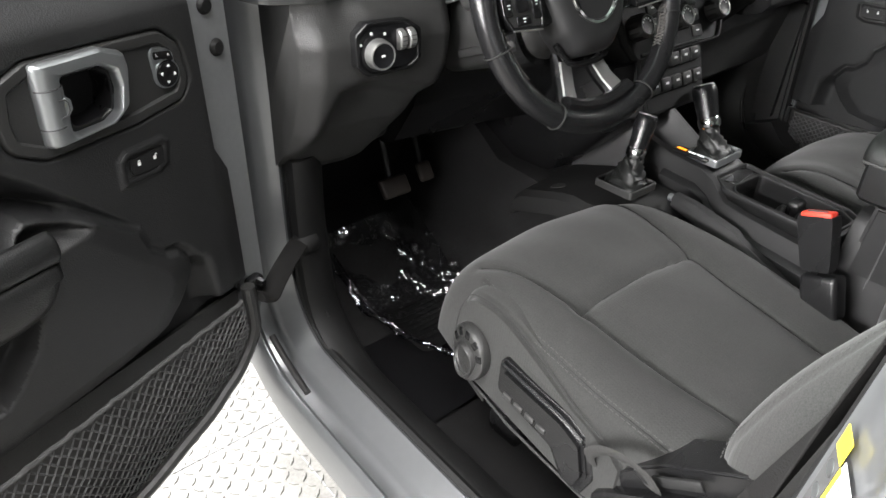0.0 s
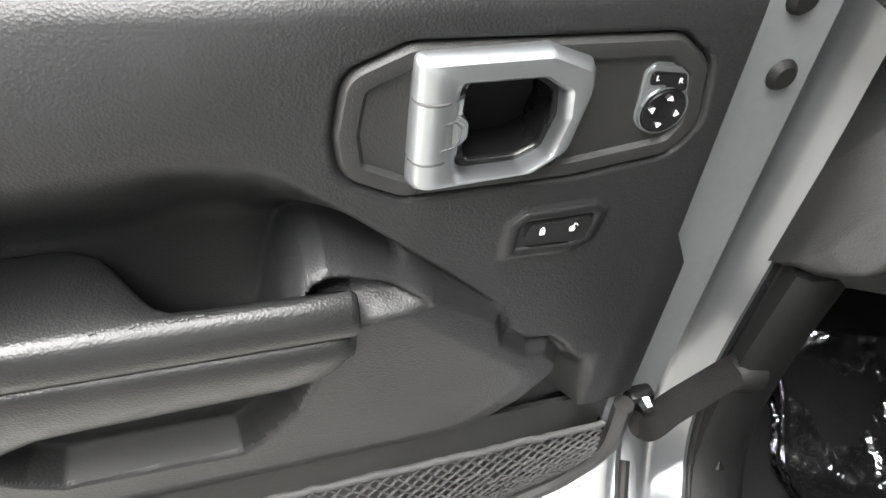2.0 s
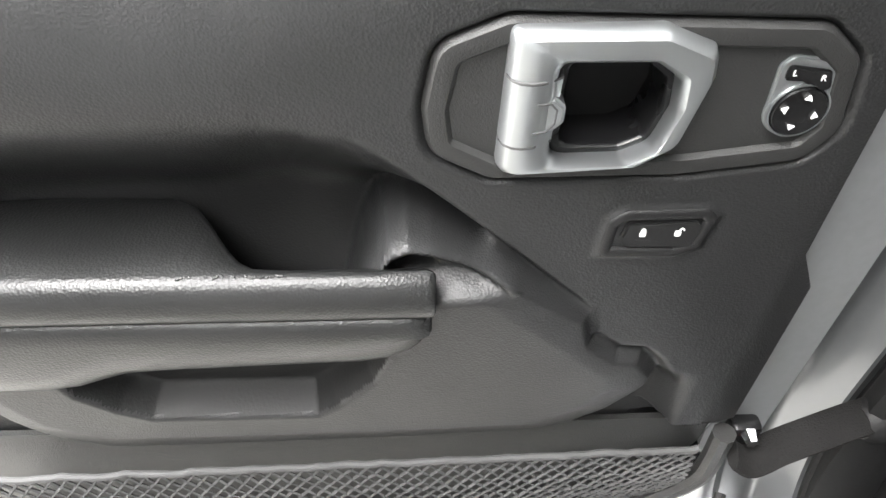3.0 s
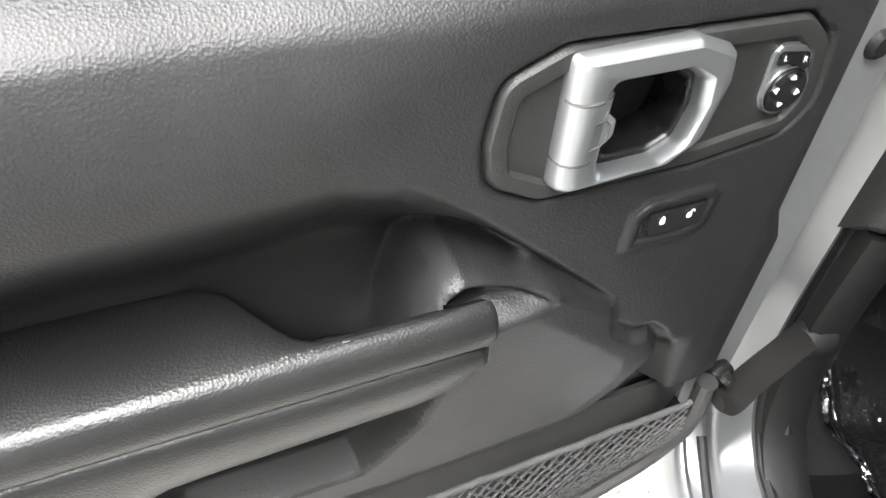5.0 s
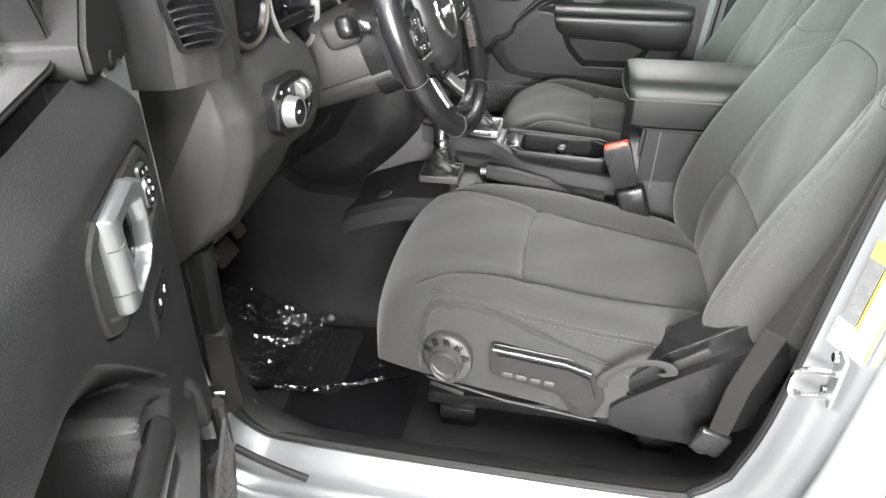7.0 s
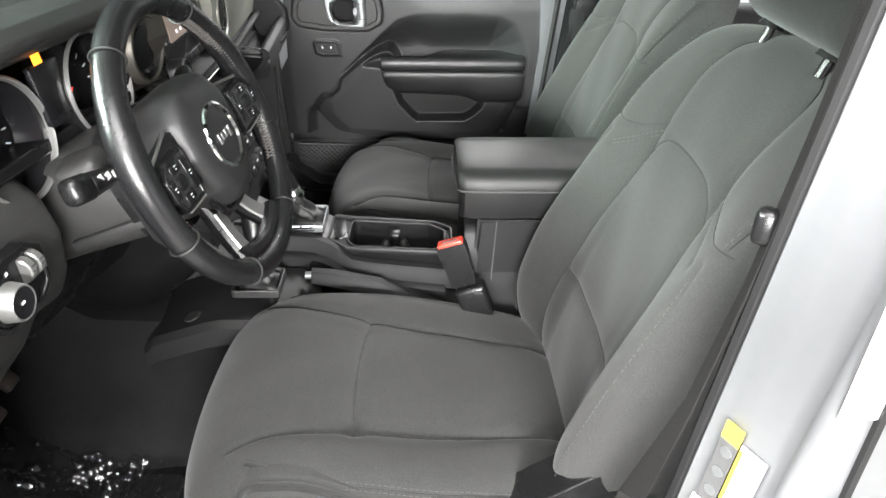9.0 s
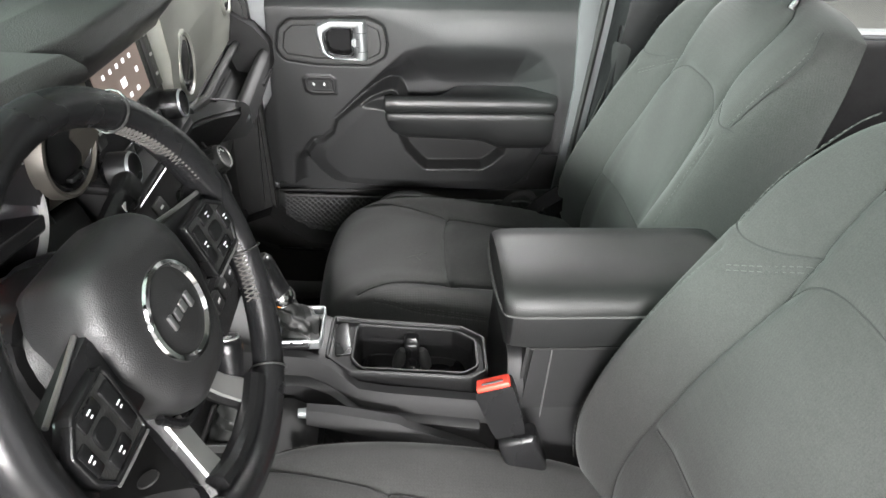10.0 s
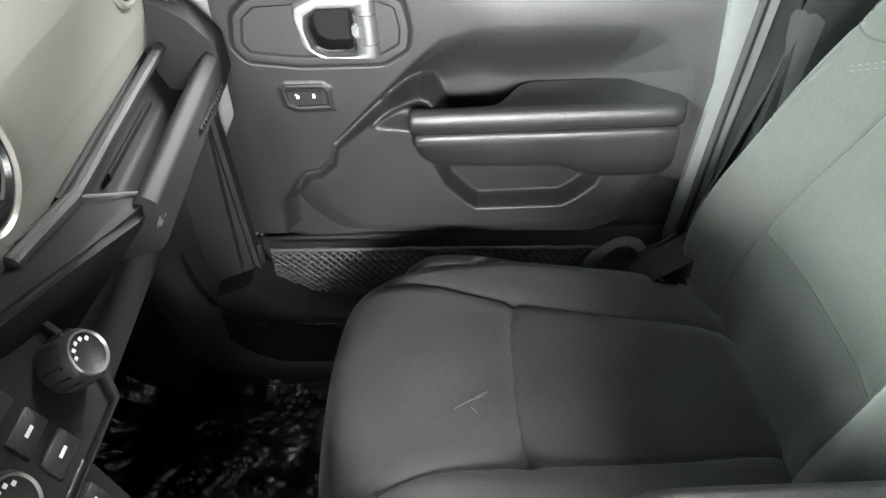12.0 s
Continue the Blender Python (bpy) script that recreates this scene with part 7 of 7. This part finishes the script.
    o3 = fillet([(-0.105, 0.05), (0.105, 0.05), (0.095, -0.07), (-0.095, -0.07)], 0.012, 4)
    part("switch_bank", prism(o3, -0.12, 0.0, 0.006, 3, m3), BIN, t, "black switch bank", smooth=40)
    for r in range(2):
        for i in range(5):
            s = part("rocker_switch", rbox(0.030, 0.026, 0.012, 0.004, 2, m3 @ pose(-0.068 + i * 0.034, 0.024 - r * 0.042, 0.002)), HARD, t, "black rocker switch")
            part("switch_mark", rbox(0.010, 0.004, 0.0006, 0.0002, 1, m3 @ pose(-0.068 + i * 0.034, 0.026 - r * 0.042, 0.0084)), WHITE_INK if (i, r) != (1, 0) else AMBER, s)
    part("accent_line", rbox(0.19, 0.004, 0.004, 0.001, 1, m3 @ pose(0, 0.046, 0.002)), HARD, t)
    return t


def pedals():
    for label, x, w, y, z in (("brake pedal pad in black rubber, worn", -0.388, 0.070, 1.43, 0.80), ("narrow black accelerator pedal", -0.290, 0.036, 1.45, 0.80)):
        t = thing("pedal", label, "pedal", pose(x, y, z), "pedals")
        part("pad", rbox(w, 0.016, 0.044, 0.007, 3, pose(0, 0, 0, -35, 0, 0)), mat_pedal, t)
        part("arm", tube([(0, 0.015, 0.0), (0, 0.05, 0.10), (0, 0.07, 0.26)], 0.009, 8), BLACK, t)
    t = thing("dead_pedal", "black footrest with a worn pad", "footrest", pose(-0.60, 1.47, 0.72))
    part("pad", rbox(0.085, 0.03, 0.20, 0.012, 3, pose(0, 0, 0.02, -40, 0, 0)), BLACK, t)


mat_pedal = mat("worn_pedal_rubber", (0.040, 0.033, 0.029), rough=0.6, vary=0.3, grain=0.5, grain_scale=300)


def floor_mats():
    def mat_z(x, y):
        return 0.562 + 0.66 * max(0.0, y - 1.335) + 0.003 * noise.noise((x * 14, y * 14, 1))
    t = thing("floor_mat", "black carpet floor mat", "floor mat", pose(0, 0, 0), "floor mats")
    part("carpet_layer", sheet(lambda x, y: (x, y, mat_z(x, y)), -0.655, -0.20, 40, 1.03, 1.50, 50, None, -0.008), MAT_CLOTH, t)
    part("heel_pad", prism(fillet([(-0.50, 1.18), (-0.30, 1.18), (-0.30, 1.32), (-0.50, 1.32)], 0.02), 0.560, 0.569, 0.002), RUBBER, t)
    for i in range(9):
        part("heel_rib", rbox(0.18, 0.005, 0.003, 0.001, 1, pose(-0.40, 1.195 + i * 0.0135, 0.5705)), RUBBER, t)
    t2 = thing("floor_mat", "black carpet floor mat on the passenger side", "floor mat", pose(0, 0, 0), "floor mats")
    part("carpet_layer", sheet(lambda x, y: (x, y, mat_z(x, y)), 0.20, 0.62, 30, 0.95, 1.48, 40, None, -0.008), MAT_CLOTH, t2)

    def film(name, label, left, x1, y0, y1, heap, seed):
        """left(y): the film's outer edge, a raised fold; heap: where it lies crumpled."""
        def f(u, y):
            x0 = left(y)
            x = x0 + (x1 - x0) * u
            d = min((x - x0) * 0.7, x1 - x, y - y0, y1 - y)
            near = math.exp(-((x - heap[0]) / 0.07) ** 2 - ((y - heap[1]) / 0.11) ** 2)
            w = (0.25 + 1.9 * near) * (0.016 * abs(noise.noise((x * 16, y * 16, seed))) + 0.012 * abs(noise.noise((x * 38 + y * 30, y * 20, seed + 3))) + 0.005 * noise.noise((x * 90, y * 70, seed)))
            rim = 0.024 * math.exp(-(max(0.0, d) / 0.016) ** 2) * (0.6 + 0.8 * abs(noise.noise((x * 9, y * 9, seed + 7))))
            return (x + 0.008 * noise.noise((x * 10, y * 10, seed + 1)), y + 0.012 * noise.noise((x * 9, y * 9, seed + 2)), mat_z(x, y) + 0.010 + w + rim)
        s = part(name, sheet(f, 0.0, 1.0, 110, y0, y1, 110), FILM, None, smooth=75)
        tagged(s, label, "plastic film")
        s.visible_shadow = False
        for k, (shift, r) in enumerate(((0.004, 0.0045), (0.020, 0.003))):
            way = [Vector(f(shift / 0.3, y0 + (y1 - y0) * i / 60)) + Vector((0.004 * noise.noise((i * 0.9, k, seed)), 0, 0.004 + 0.004 * noise.noise((i * 0.7, k + 5, seed)))) for i in range(2, 56)]
            fold = part("film_fold", tube(way, [r * (0.7 + 0.9 * abs(noise.noise((i * 0.5, k, seed + 2)))) for i in range(len(way))], 6, False, 0.5), FILM, s, "rolled bright edge of the film")
            fold.visible_shadow = False
    film("plastic_film", "crinkled clear plastic film over the driver's floor mat", lambda y: interp([(1.0, -0.455), (1.10, -0.482), (1.22, -0.528), (1.42, -0.556), (1.5, -0.56)], y), -0.19, 1.03, 1.50, (-0.30, 1.35), 3)
    film("plastic_film", "crinkled clear plastic film over the passenger's floor mat", lambda y: 0.20, 0.60, 0.98, 1.42, (0.36, 1.20), 11)


def parked_car():
    """A pale car that stands beyond the open door."""
    t = thing("parked_car", "pale silver car parked in the hall beyond the door", "car", pose(-2.9, 3.9, 0, 0, 0, 12))
    side = [(-2.1, 0.35), (-2.15, 0.75), (-1.9, 0.95), (-1.1, 1.02), (-0.6, 1.42), (0.7, 1.45), (1.4, 1.02), (2.05, 0.92), (2.15, 0.55), (2.05, 0.32)]
    prof = fillet(side, 0.12, 5)
    part("body", loft([[(x, p.x * k, 0.3 + (p.y - 0.3) * (0.99 if abs(x) > 0.7 else 1)) for p in prof] for x, k in ((-0.86, 0.97), (-0.80, 1.0), (0.80, 1.0), (0.86, 0.97))]), PAINT, t, "pale silver body", smooth=40)
    for s in (-1, 1):
        part("side_window", prism(fillet([(-0.95, 1.05), (-0.52, 1.36), (0.62, 1.38), (1.15, 1.05)], 0.05, 4), 0, 0.012, 0.003, 2, Matrix(((0, 0, s, s * 0.858), (1, 0, 0, 0), (0, 1, 0, 0), (0, 0, 0, 1)))), GAUGE, t, "dark side window")
        part("lower_trim", rbox(0.03, 2.2, 0.10, 0.01, 2, pose(s * 0.87, 0, 0.36)), BLACK, t)
        for y in (-1.3, 1.32):
            w = part("wheel", lathe([(0.0, -0.1), (0.30, -0.1), (0.335, -0.07), (0.335, 0.07), (0.30, 0.1), (0, 0.1)], 36, pose(s * 0.80, y, 0.335, 0, 90, 0)), RUBBER, t, "black tyre")
            part("rim", lathe([(0.0, 0.09), (0.08, 0.105), (0.20, 0.095), (0.215, 0.11), (0.215, -0.11), (0.2, -0.095), (0.08, -0.105), (0, -0.09)], 30, pose(s * 0.80, y, 0.335, 0, 90, 0)), SATIN, w)
        part("door_line", rbox(0.004, 0.008, 0.6, 0.001, 1, pose(s * 0.861, 0.05, 0.70)), DARK_INK, t)


# ---- build ----
hall()
tread_bars()
car_body()
rear_bench()
seat("driver_seat", "charcoal cloth driver's seat with black side shield", -0.362, 0.545, 18.5, -1, 0.842)
seat("passenger_seat", "charcoal cloth passenger seat leaning back, with a small stain", 0.372, 0.425, 17.5, 1, 0.836)
door(-1)
door(1)
door_strap()
door_striker()
pillar_labels()
dashboard()
centre_stack()
steering_column()
steering_wheel()
console()
tunnel_cover()
shifter("automatic gear lever with leather boot and silver frame", (0.043, 0.964, 0.926), (0.064, 1.030, 1.043), (0.046, 0.034), 0.0235)
shifter("transfer case lever with leather boot and black knob", (-0.128, 1.038, 0.884), (-0.080, 1.047, 1.012), (0.040, 0.044), 0.0205)
buckle("black buckle with an orange red button beside the driver's seat", -0.152, 0.684, 0.985, pose(0, 0, 0, -20, 4, -6))
buckle("black buckle with an orange red button beside the passenger seat", 0.150, 0.565, 0.930, pose(0, 0, 0, 14, -4, 6))
pillar_belt(-1, 0.0)
pillar_belt(1, -0.115)
pedals()
floor_mats()
parked_car()
